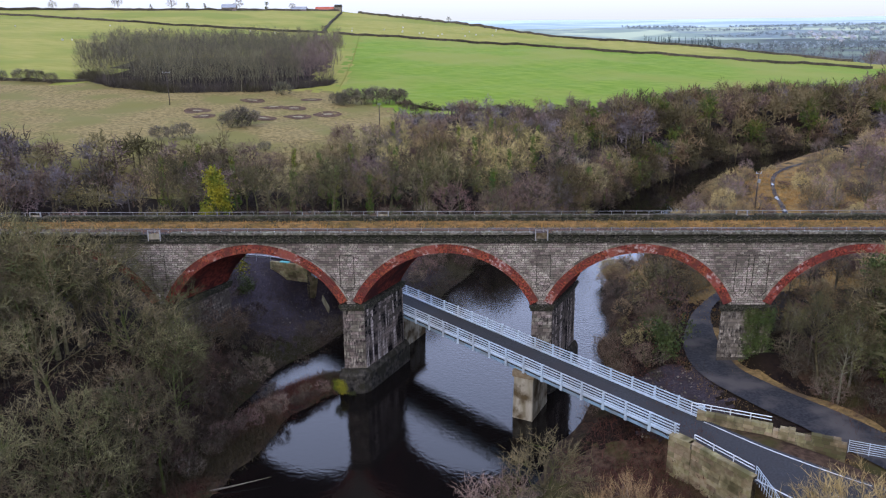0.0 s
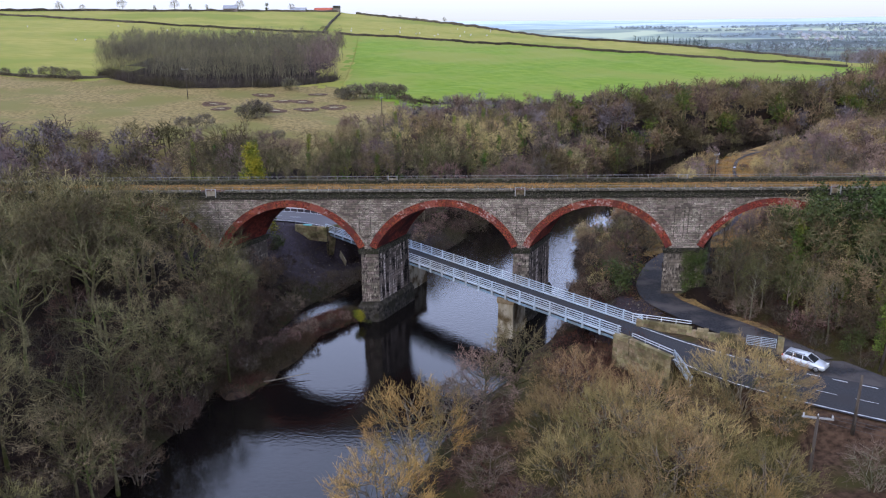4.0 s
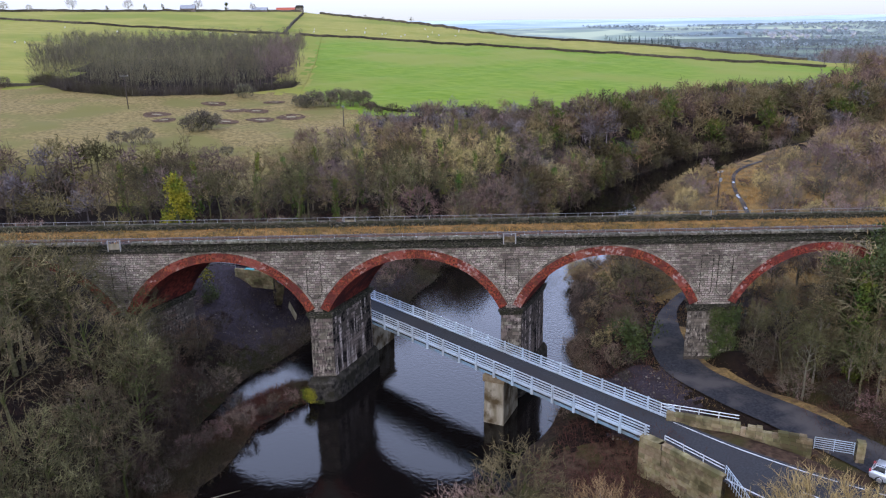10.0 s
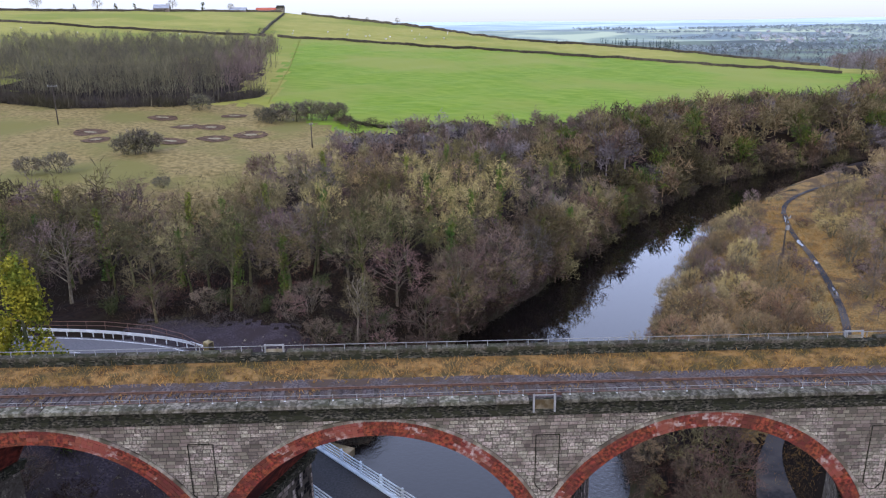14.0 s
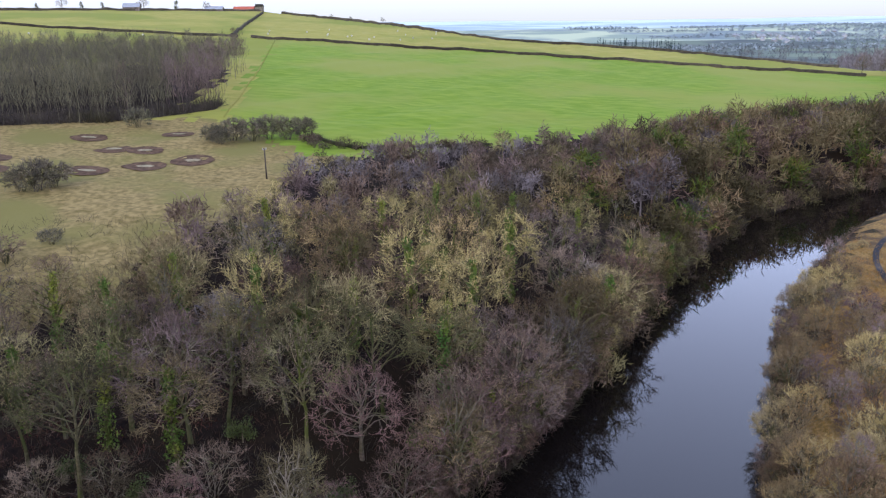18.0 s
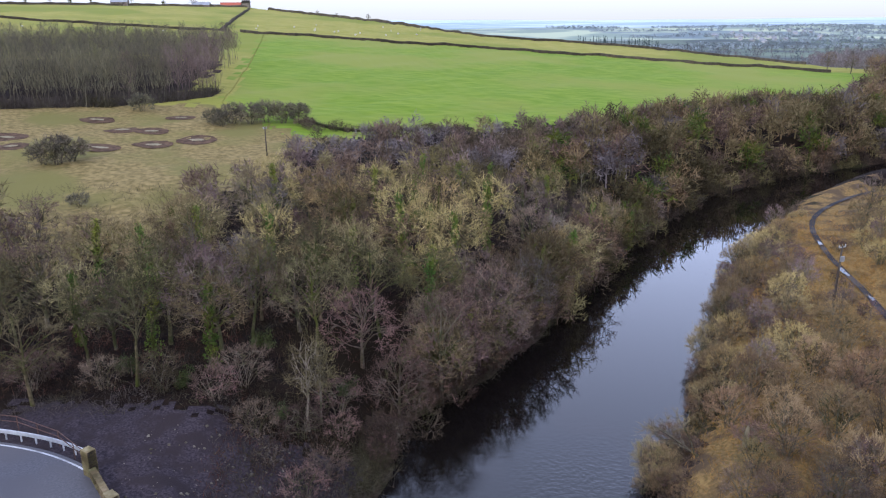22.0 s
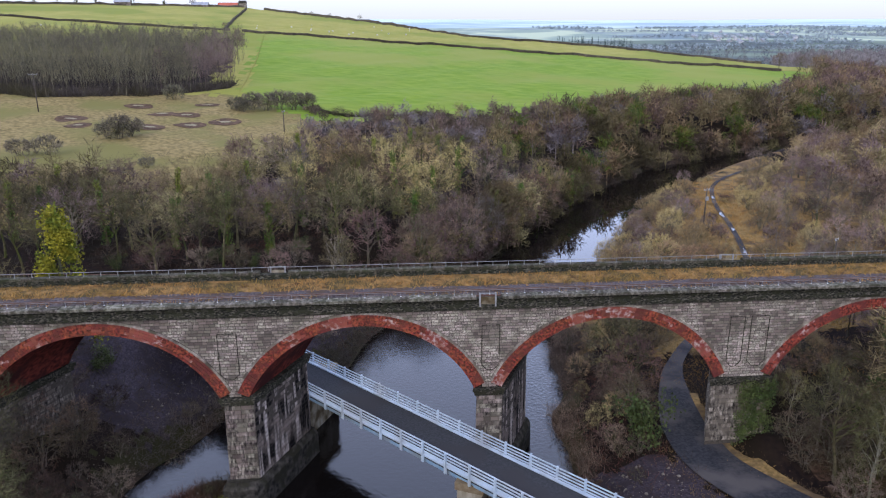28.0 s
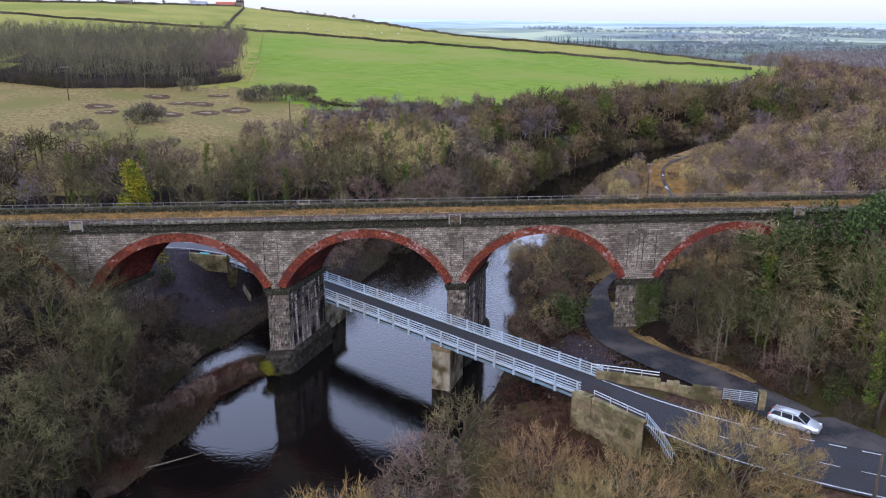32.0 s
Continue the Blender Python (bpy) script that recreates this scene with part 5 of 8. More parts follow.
# ---- the parked car ----
def car(m):
    c = thing("car", "silver estate car parked at the roadside", "car", at=m)
    # loft of cross-sections along x: front at +x
    secs = [(-2.12, 0.45, 0.72, 0.78, 0.80), (-2.05, 0.3, 0.95, 0.86, 0.70), (-1.7, 0.22, 1.02, 0.89, 0.72), (-0.9, 0.2, 1.0, 0.9, 0.74), (0.3, 0.2, 0.97, 0.9, 0.74),
            (0.95, 0.2, 0.95, 0.9, 0.76), (1.5, 0.22, 0.86, 0.88, 0.76), (2.0, 0.26, 0.72, 0.8, 0.68), (2.16, 0.36, 0.55, 0.66, 0.6)]
    g = Geo()
    k = 10
    for x, zb, zt, hw, ht in secs:
        zm = (zb + zt) / 2
        prof = [(-hw * 0.9, zb), (-hw, zb + 0.12), (-hw, zm + 0.08), (-ht * 1.1, zt - 0.04), (-ht * 0.8, zt), (ht * 0.8, zt), (ht * 1.1, zt - 0.04), (hw, zm + 0.08), (hw, zb + 0.12), (hw * 0.9, zb)]
        g.v += [(x, y, z) for y, z in prof]
    for i in range(len(secs) - 1):
        for j in range(k):
            q = (j + 1) % k
            g.f.append([i * k + j, i * k + q, (i + 1) * k + q, (i + 1) * k + j])
            g.m.append(0)
    g.f += [list(range(k - 1, -1, -1)), [(len(secs) - 1) * k + j for j in range(k)]]
    g.m += [0, 0]
    part("body", g, CARPAINT, c, smooth=True)
    # glasshouse: pillars and glass
    g = Geo()
    g.add([(-2.0, -0.72, 0.96), (1.12, -0.74, 0.93), (1.12, 0.74, 0.93), (-2.0, 0.72, 0.96), (-1.72, -0.58, 1.40), (0.28, -0.6, 1.44), (0.28, 0.6, 1.44), (-1.72, 0.58, 1.40)],
          [(0, 1, 5, 4), (1, 2, 6, 5), (2, 3, 7, 6), (3, 0, 4, 7)])
    part("window", g, CARGLASS, c, "dark tinted glass")
    g = Geo()
    g.add([(-1.8, -0.6, 1.39), (-0.7, -0.62, 1.47), (0.34, -0.61, 1.43), (0.34, 0.61, 1.43), (-0.7, 0.62, 1.47), (-1.8, 0.6, 1.39), (-1.8, -0.5, 1.44), (-0.7, -0.5, 1.51), (0.3, -0.5, 1.47), (0.3, 0.5, 1.47), (-0.7, 0.5, 1.51), (-1.8, 0.5, 1.44)],
          [(0, 1, 7, 6), (1, 2, 8, 7), (2, 3, 9, 8), (3, 4, 10, 9), (4, 5, 11, 10), (5, 0, 6, 11), (6, 7, 10, 11), (7, 8, 9, 10)])
    part("roof", g, CARPAINT, c, smooth=True)
    for sy in (-1, 1):
        for x0, x1, z0, z1 in ((1.14, 0.3, 0.93, 1.44), (-0.05, -0.1, 0.95, 1.44), (-1.0, -1.05, 0.96, 1.44), (-1.98, -1.72, 0.96, 1.4)):
            g = Geo()
            g.bar((x0, sy * 0.745, z0), (x1, sy * 0.605, z1), 0.07, 0.05)
            part("pillar", g, CARPAINT, c)
        g = Geo()
        g.bar((-1.7, sy * 0.54, 1.5), (0.1, sy * 0.54, 1.52), 0.04, 0.04)
        part("roof_rail", g, TYRE, c)
        g = Geo()
        g.box(0.55, sy * 0.93 - 0.09, 0.95, 0.72, sy * 0.93 + 0.09, 1.08, bevel=0.03)
        part("mirror", g, CARPAINT, c)
        g = Geo()
        g.box(1.82, sy * 0.62 - 0.16, 0.62, 2.09, sy * 0.62 + 0.16, 0.74, bevel=0.03)
        part("headlight", g, LAMPCLEAR, c)
        g = Geo()
        g.box(-2.13, sy * 0.68 - 0.12, 0.72, -1.98, sy * 0.68 + 0.12, 0.98, bevel=0.02)
        part("tail_light", g, LAMPRED, c)
        for x in (-1.32, 1.36):
            wh = new("wheel")
            wh.parent = c
            wh.matrix_basis = pose(x, sy * 0.8, 0.32)
            g = Geo()
            g.tube([(0, -0.11, 0), (0, -0.08, 0), (0, 0.08, 0), (0, 0.11, 0)], [0.27, 0.32, 0.32, 0.27], 18, cap=True)
            part("tyre", g, TYRE, wh, smooth=False)
            g = Geo()
            g.tube([(0, sy * 0.1, 0), (0, sy * 0.125, 0)], [0.22, 0.19], 14, cap=True)
            part("rim", g, RIM, wh)
    g = Geo()
    g.box(2.1, -0.5, 0.32, 2.17, 0.5, 0.42)
    part("grille", g, TYRE, c)
    return c


cdir = math.degrees(math.atan2(-0.72, 0.69))
car(pose(36.6, 48.9, 7.98, 0, 0, cdir + 2) @ Matrix.Diagonal((1, 1, 0.93, 1)))


# ---- poles and wires ----
def pole(x, y, h, label, arm=0.0, angle=0.0, lean=(0, 0), gear=False, z=None):
    zb = hz(x, y) if z is None else z
    p = thing("utility_pole", label, "utility pole", at=pose(x, y, zb, lean[0], lean[1], angle))
    g = Geo()
    g.tube([(0, 0, -0.4), (0, 0, h * 0.5), (0, 0, h)], [0.17, 0.14, 0.11], 8, cap=True)
    part("pole", g, POLEWOOD, p, smooth=True)
    if arm:
        g = Geo()
        g.bar((-arm / 2, 0, h - 0.25), (arm / 2, 0, h - 0.25), 0.12, 0.14)
        a = part("crossarm", g, GREYSTEEL, p)
        for q in (-0.45, 0, 0.45):
            g = Geo()
            g.tube([(q * arm, 0, h - 0.18), (q * arm, 0, h - 0.05), (q * arm, 0, h + 0.12)], [0.05, 0.08, 0.04], 6, cap=True)
            part("insulator", g, WHITEPL, a)
    if gear:
        g = Geo()
        g.box(-0.25, -0.42, h - 2.1, 0.25, -0.12, h - 1.4, bevel=0.04)
        part("transformer", g, GREYSTEEL, p)
    return p


pole(30.0, 32.6, 7.4, "dark timber utility pole with a steel crossarm", 2.4, -14, z=4.0)
pole(35.4, 36.6, 5.4, "plain dark timber pole beside the road", 0, z=7.6)
pole(44.5, 49.0, 8.5, "leaning timber telegraph pole at the wood's edge", 0, 0, (2, 5))
pole(58.9, 144.6, 8.6, "riverside timber pole with white insulators and a transformer", 1.3, 20, gear=True)
pole(-94.0, 235.0, 10.3, "tall timber power pole in the rough pasture", 2.4, 10)
pole(-24.5, 216, 6.0, "thin timber pole in the pasture", 0.8, 30)
pole(67, 118, 6.5, "timber pole standing in riverside scrub", 0.8, 30)
for i, (a, b) in enumerate([((29.0, 32.4, 11.3), (60.0, 8.0, 15.0)), ((30.0, 32.6, 11.4), (61.0, 8.2, 15.0)), ((31.1, 32.8, 11.3), (62.0, 8.4, 15.0))]):
    g = Geo()
    a, b = Vector(a), Vector(b)
    g.tube([a.lerp(b, q) - Vector((0, 0, 2.2 * q * (1 - q))) for q in [j / 12 for j in range(13)]], 0.018, 4)
    tagged(link("power_cable", g, TYRE), "thin black overhead cable from the pole", "cable", "cables on the pole")

# ---- trees ----
rng = random.Random(7)


def rand_dir(up=0.0):
    while True:
        v = Vector((rng.uniform(-1, 1), rng.uniform(-1, 1), rng.uniform(-1, 1)))
        if 0.1 < v.length < 1:
            v = v.normalized()
            v.z += up
            return v.normalized()


def twig(g, p, d, ln, w, mi=0):
    s = d.cross(rand_dir())
    if s.length < 1e-3:
        return
    s = s.normalized() * (w / 2)
    g.add([tuple(p - s), tuple(p + s), tuple(p + d * ln)], [(0, 1, 2)], mi)


def grow(H, R, base=0.3, limbs=14, subs=5, twigs=8, fine=2, up=0.35, trunk=0.18, stems=1, wander=0.25, tw=0.06, tl=1.0, stray=0.85, lift=0.3):
    """Trunk and limbs of a bare winter tree, and its crown: lobes of fine twigs that fan out to a domed outline."""
    wood, crown, axes = Geo(), Geo(), []
    az = H * (1 - base) * 0.54
    C = Vector((0, 0, H * 0.97 - az))
    ax = Vector((R, R, az))
    n = 5
    for st in range(stems):
        a0 = 2 * math.pi * (st + rng.random() * 0.6) / max(1, stems)
        flat = Vector((math.cos(a0), math.sin(a0), 0))
        off = flat * (0 if stems == 1 else R * 0.1)
        tilt = flat * (0 if stems == 1 else R * rng.uniform(0.25, 0.55))
        hh = (H if stems == 1 else H * rng.uniform(0.75, 0.95)) * 0.8
        pts, w = [], Vector((0, 0, 0))
        for i in range(n + 1):
            f = i / n
            if i:
                w = w + Vector((rng.uniform(-1, 1), rng.uniform(-1, 1), 0)) * wander * hh / 14
            pts.append(off + tilt * f ** 1.3 + w + Vector((0, 0, hh * f)))
        pts[0] = pts[0] - Vector((0, 0, 0.4))
        tr = trunk if stems == 1 else trunk * 0.55
        wood.tube(pts, [tr * (1.25 if i == 0 else 1 - 0.82 * i / n) for i in range(n + 1)], 6)
        axes.append(pts)
    total = limbs if stems == 1 else limbs * 2
    for li in range(total):
        dz = -0.5 + 1.48 * (li + 0.5) / total
        a = li * 2.39996 + rng.uniform(-0.3, 0.3)
        q = math.sqrt(max(0.0, 1 - dz * dz))
        d = Vector((math.cos(a) * q, math.sin(a) * q, dz)).normalized()
        lobe = rng.uniform(0.76, 1.06)
        T = C + Vector((d.x * ax.x, d.y * ax.y, d.z * ax.z)) * (0.62 * lobe)
        pts = axes[li % stems]
        f = min(0.95, max(base * 0.9, (T.z - R * (0.25 + 0.4 * up)) / (H * 0.8)))
        k = min(int(f * n), n - 1)
        p = pts[k].lerp(pts[k + 1], f * n - k)
        mid = p.lerp(T, 0.5) + Vector((rng.uniform(-.3, .3), rng.uniform(-.3, .3), rng.uniform(-0.1, 0.4)))
        r0 = trunk * (0.6 if stems == 1 else 0.35) * (1 - 0.65 * f)
        wood.tube([p, mid, T], [r0, r0 * 0.6, r0 * 0.25], 3)
        for sj in range(subs):
            sp = mid.lerp(T, rng.uniform(0.3, 1.0))
            s = (d + rand_dir(0.05) * 0.55).normalized()
            end = C + Vector((s.x * ax.x, s.y * ax.y, s.z * ax.z)) * (rng.uniform(0.74, 0.92) * lobe)
            sd = end - sp
            s1 = sd.orthogonal().normalized() * max(r0 * 0.25, tw * 0.55)
            wood.add([tuple(sp - s1), tuple(sp + s1), tuple(end)], [(0, 1, 2)])
            sd = sd.normalized()
            for tj in range(twigs):
                tp = sp.lerp(end, 0.35 + 0.65 * (tj + rng.random()) / twigs)
                td = (sd * 0.4 + s * 0.4 + rand_dir(lift) * stray).normalized()
                ll = rng.uniform(0.55, 1.15) * (0.36 + 0.055 * H) * tl
                twig(crown, tp, td, ll, tw * 0.64)
                for fj in range(fine):
                    fd = (td * 0.6 + rand_dir(lift) * stray).normalized()
                    twig(crown, tp + td * ll * rng.uniform(0.1, 0.9), fd, ll * rng.uniform(0.5, 0.95), tw * 0.56)
    return wood, crown, axes


def leafcloud(g, centre, rad, n, size, squash=1.0, hollow=0.55):
    for _ in range(n):
        d = rand_dir()
        r = rng.uniform(hollow, 1.0)
        p = Vector(centre) + Vector((d.x * rad, d.y * rad, d.z * rad * squash)) * r
        a = rand_dir() * size * rng.uniform(0.6, 1.2)
        b = a.cross(rand_dir())
        b = b.normalized() * size * 0.6 if b.length > 1e-3 else Vector((0, 0, size))
        g.add([tuple(p - a * 0.5 - b * 0.5), tuple(p + b * 0.6), tuple(p + a * 0.5 - b * 0.4)], [(0, 1, 2)])


def ivy_on(axes, dense, reach, size=0.3):
    g = Geo()
    for pts in axes:
        for i in range(len(pts) - 1):
            f = i / (len(pts) - 1)
            if f > reach:
                continue
            for _ in range(dense):
                p = pts[i].lerp(pts[i + 1], rng.random())
                rad = (0.9 - 0.5 * f) * rng.uniform(0.3, 1.0)
                d = rand_dir()
                leafcloud(g, p + Vector((d.x, d.y, d.z * 0.6)) * rad, 0.35, 5, size)
    return g


KINDS = {}


def register(kind, label, category, wood, crown, wm, cm, ivy=None, im=None):
    KINDS.setdefault(kind, []).append((label, category, wood, crown, wm, cm, ivy, im))


def plant_master(kind, i, m):
    label, category, wood, crown, wm, cm, ivy, im = KINDS[kind][i]
    t = thing("tree" if category == "tree" else category.replace(" ", "_"), label, category, at=m)
    if wood is not None:
        part("trunk", wood, wm, t)
    part("crown", crown, cm, t)
    if ivy is not None:
        part("ivy", ivy, im, t, "glossy dark ivy up the trunk")
    return t


for i in range(3):
    w, c, a = grow(rng.uniform(11.5, 13), 5.4, 0.16, 17, 6, 7, 2, up=0.5, trunk=0.24, tw=0.095)
    register("olive", "bare broadleaf tree with olive lichen-covered twigs", "tree", w, c, MOSSBARK, TWIG_OLIVE)
    w, c, a = grow(rng.uniform(10, 12), 5.2, 0.12, 18, 6, 7, 2, trunk=0.22, tw=0.085)
    register("brown", "bare alder tree with dense brown twigs", "tree", w, c, BARK, TWIG_BROWN)
    w, c, a = grow(rng.uniform(12.5, 14.5), 4.9, 0.34, 13, 5, 8, 2, up=0.6, trunk=0.2, tw=0.06, wander=0.5)
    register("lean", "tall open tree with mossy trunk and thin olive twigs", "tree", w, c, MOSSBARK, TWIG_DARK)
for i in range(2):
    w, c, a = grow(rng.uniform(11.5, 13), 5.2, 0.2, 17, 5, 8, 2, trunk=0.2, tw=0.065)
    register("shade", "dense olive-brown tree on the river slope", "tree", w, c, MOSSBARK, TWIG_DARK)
    w, c, a = grow(rng.uniform(9.5, 11), 3.6, 0.2, 15, 5, 7, 2, up=0.8, trunk=0.13, tw=0.08)
    register("birch", "slender birch tree with purple-brown twigs and pale trunk", "tree", w, c, BARK_PALE, TWIG_PURPLE)
    w, c, a = grow(rng.uniform(11, 12.5), 5.0, 0.2, 16, 6, 7, 2, trunk=0.2, tw=0.08)
    register("grey", "bare ash tree with grey-mauve branches", "tree", w, c, MOSSBARK, TWIG_GREY)
    w, c, a = grow(rng.uniform(11, 12.5), 5.2, 0.16, 17, 6, 7, 2, trunk=0.2, tw=0.085)
    register("mauve", "rounded bare tree with mauve-brown twigs", "tree", w, c, BARK, TWIG_PURPLE)
    w, c, a = grow(rng.uniform(11.5, 13), 4.8, 0.25, 15, 6, 7, 2, up=0.5, trunk=0.26, tw=0.09)
    register("ivytree", "bare tree wrapped in dark green ivy", "tree", w, c, MOSSBARK, TWIG_OLIVE, ivy_on(a, 52, 0.95, 0.32), IVY)
    w, c, a = grow(rng.uniform(6, 7.5), 4.2, 0.06, 12, 5, 8, 2, up=0.8, trunk=0.15, stems=6, tw=0.075, tl=1.05, stray=0.75, lift=0.7)
    register("willow", "many-stemmed willow shrub with straw-coloured twigs", "shrub", w, c, BARK, TWIG_WILLOW)
    w, c, a = grow(rng.uniform(4.8, 5.6), 3.6, 0.05, 10, 4, 7, 2, up=0.5, trunk=0.12, stems=5, tw=0.075)
    register("thorn", "low hawthorn bush of tangled grey-brown twigs", "shrub", w, c, BARK, TWIG_BROWN)
    w, c, a = grow(rng.uniform(4.2, 5.2), 3.2, 0.05, 10, 4, 7, 2, up=0.4, trunk=0.1, stems=5, tw=0.07)
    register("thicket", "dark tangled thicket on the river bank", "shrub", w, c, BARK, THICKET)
    w, c, a = grow(rng.uniform(12, 13.5), 2.5, 0.2, 16, 5, 7, 1, up=0.9, trunk=0.15, tw=0.07)
    register("pole", "tall thin pale tree with few upright branches", "tree", w, c, BARK_PALE, TWIG_OLIVE)
for i in range(2):
    w, c, a = grow(rng.uniform(4.6, 5.4), 3.8, 0.04, 11, 5, 8, 2, up=0.4, trunk=0.1, stems=5, tw=0.13)
    register("bush", "dense round hawthorn bush in the pasture", "shrub", w, c, BARK, BUSH)
    w, c, a = grow(rng.uniform(6, 7.5), 4.2, 0.06, 12, 6, 9, 3, up=0.8, trunk=0.12, stems=6, tw=0.046, tl=1.0, stray=0.75, lift=0.8)
    register("shoots", "dense willow thicket of fine olive-straw shoots", "shrub", w, c, BARK, TWIG_SHOOT)
w, c, a = grow(8.5, 4.6, 0.15, 12, 5, 10, 2, up=0.6, trunk=0.2, stems=4, tw=0.065, tl=1.0, stray=0.75, lift=0.7)
register("orange", "willow with bright orange-yellow winter shoots", "tree", w, c, BARK, TWIG_ORANGE)
# plainer trees that are joined by the hundred into the farther woods
FAR_SHAPES = []
for i in range(7):
    w, c = Geo(), Geo()
    hh, rr_ = rng.uniform(9.5, 12), rng.uniform(4.2, 5.6)
    w.tube([(0, 0, -0.4), (0.2, 0, hh * 0.7)], [0.22, 0.06], 3)
    root = Vector((0, 0, hh * 0.3))
    for li in range(22):
        d = rand_dir(0.55)
        d.z = abs(d.z) * 0.9 + 0.05
        tip = Vector((d.x * rr_, d.y * rr_, hh * 0.2 + d.z * hh * 0.62)) * rng.uniform(0.8, 1.0)
        w.add([(-0.06, 0, hh * 0.25), (0.06, 0, hh * 0.25), tuple(tip)], [(0, 1, 2)])
        for tj in range(8):
            tp = root.lerp(tip, rng.uniform(0.45, 1.0)) + rand_dir() * 0.8
            td = ((tp - root).normalized() * 0.6 + rand_dir(0.2) * 0.9).normalized()
            ll = rng.uniform(1.2, 2.2)
            twig(c, tp, td, ll, 0.24)
            twig(c, tp + td * ll * 0.4, (td + rand_dir(0.2) * 0.9).normalized(), ll * 0.8, 0.19)
    FAR_SHAPES.append((np.array(w.v + c.v), [list(f) for f in w.f] + [[q + len(w.v) for q in f] for f in c.f]))
for i in range(2):
    g = Geo()
    wd = Geo()
    wd.tube([(0, 0, -0.4), (0, 0, 5), (0.3, 0, 10)], [0.25, 0.18, 0.05], 6)
    for _ in range(26):
        f = rng.random()
        rr = 2.4 * math.sin(math.pi * (0.12 + 0.8 * f)) ** 0.7
        az = rng.uniform(0, 6.3)
        leafcloud(g, (math.cos(az) * rr * 0.6, math.sin(az) * rr * 0.6, 1.5 + 9.5 * f), rng.uniform(0.8, 1.4), 110, 0.34, 1.1, 0.3)
    register("evergreen", "dense dark green evergreen tree", "tree", wd, g, BARK, EVERGREEN)
    g = Geo()
    wd = Geo()
    wd.tube([(0, 0, -0.3), (0, 0, 2)], [0.1, 0.05], 5)
    for _ in range(12):
        az, rr = rng.uniform(0, 6.3), rng.uniform(0, 1.3)
        leafcloud(g, (math.cos(az) * rr, math.sin(az) * rr, rng.uniform(0.5, 2.6)), rng.uniform(0.6, 1.0), 90, 0.22, 1.0, 0.3)
    register("holly", "dark green holly bush", "shrub", wd, g, BARK, EVERGREEN)
g = Geo()
wd = Geo()
wd.tube([(0, 0, -0.3), (0, 0, 6), (0, 0, 12)], [0.22, 0.14, 0.03], 6)
for _ in range(46):
    f = rng.random()
    rr = 2.5 * (1 - f) ** 0.7 + 0.2
    az = rng.uniform(0, 6.3)
    leafcloud(g, (math.cos(az) * rr * 0.75, math.sin(az) * rr * 0.75, 1.0 + 10.8 * f), rng.uniform(0.7, 1.1), 170, 0.26, 1.4, 0.3)
register("cypress", "tall golden-green cypress tree near the road", "tree", wd, g, BARK, CYPRESS)

MASTERS = {}
OVER = []
planted = []


def plant(kind, x, y, s=1.0, z=None, i=None, sz=None):
    n = len(KINDS[kind])
    i = rng.randrange(n) if i is None else i
    zz = hz(x, y) if z is None else z
    m = Matrix.LocRotScale((x, y, zz - 0.1), Euler((rng.uniform(-0.04, 0.04), rng.uniform(-0.04, 0.04), rng.uniform(0, 6.28))), (s, s, s * (sz or 1.0)))
    if KINDS[kind][i][1] == "tree" and y < 400 and (y > 146 or x < -62 or x > 74 or y < 24) or KINDS[kind][i][1] == "shrub" and (126 < y < 175 or x > 52 or y < 26 or (x < -26.5 and y < 150)):
        OVER.append((kind, i, m))
        return None
    key = (kind, i)
    if key not in MASTERS:
        MASTERS[key] = plant_master(kind, i, m)
        o = MASTERS[key]
    else:
        src = MASTERS[key]
        o = copy_thing(src, pose(0, 0, 0))
        o.matrix_basis = m
    planted.append((x, y))
    return o


def inside(x, y, poly):
    hit = False
    for (ax, ay), (bx, by) in zip(poly, poly[1:] + poly[:1]):
        if (ay > y) != (by > y) and x < ax + (y - ay) / (by - ay) * (bx - ax):
            hit = not hit
    return hit


def wood(poly, spacing, mix, scale=(0.85, 1.15), avoid=(), keep=2.0):
    """Trees of mixed kinds over a polygon, on a jittered grid, clear of water and roads."""
    x0, x1 = min(p[0] for p in poly), max(p[0] for p in poly)
    y0, y1 = min(p[1] for p in poly), max(p[1] for p in poly)
    kinds = [k for k, n in mix for _ in range(n)]
    y = y0
    row = 0
    while y < y1:
        x = x0 + (row % 2) * spacing / 2
        while x < x1:
            px, py = x + rng.uniform(-.4, .4) * spacing, y + rng.uniform(-.4, .4) * spacing
            x += spacing
            if not inside(px, py, poly):
                continue
            d, _ = river_edge(np.array([px]), np.array([py]))
            if d[0] < keep:
                continue
            if any(seg_dist(np.array([px]), np.array([py]), ln_)[0][0] < w_ for ln_, w_ in avoid):
                continue
            plant(rng.choice(kinds), px, py, rng.uniform(*scale))
        y += spacing * 0.87
        row += 1


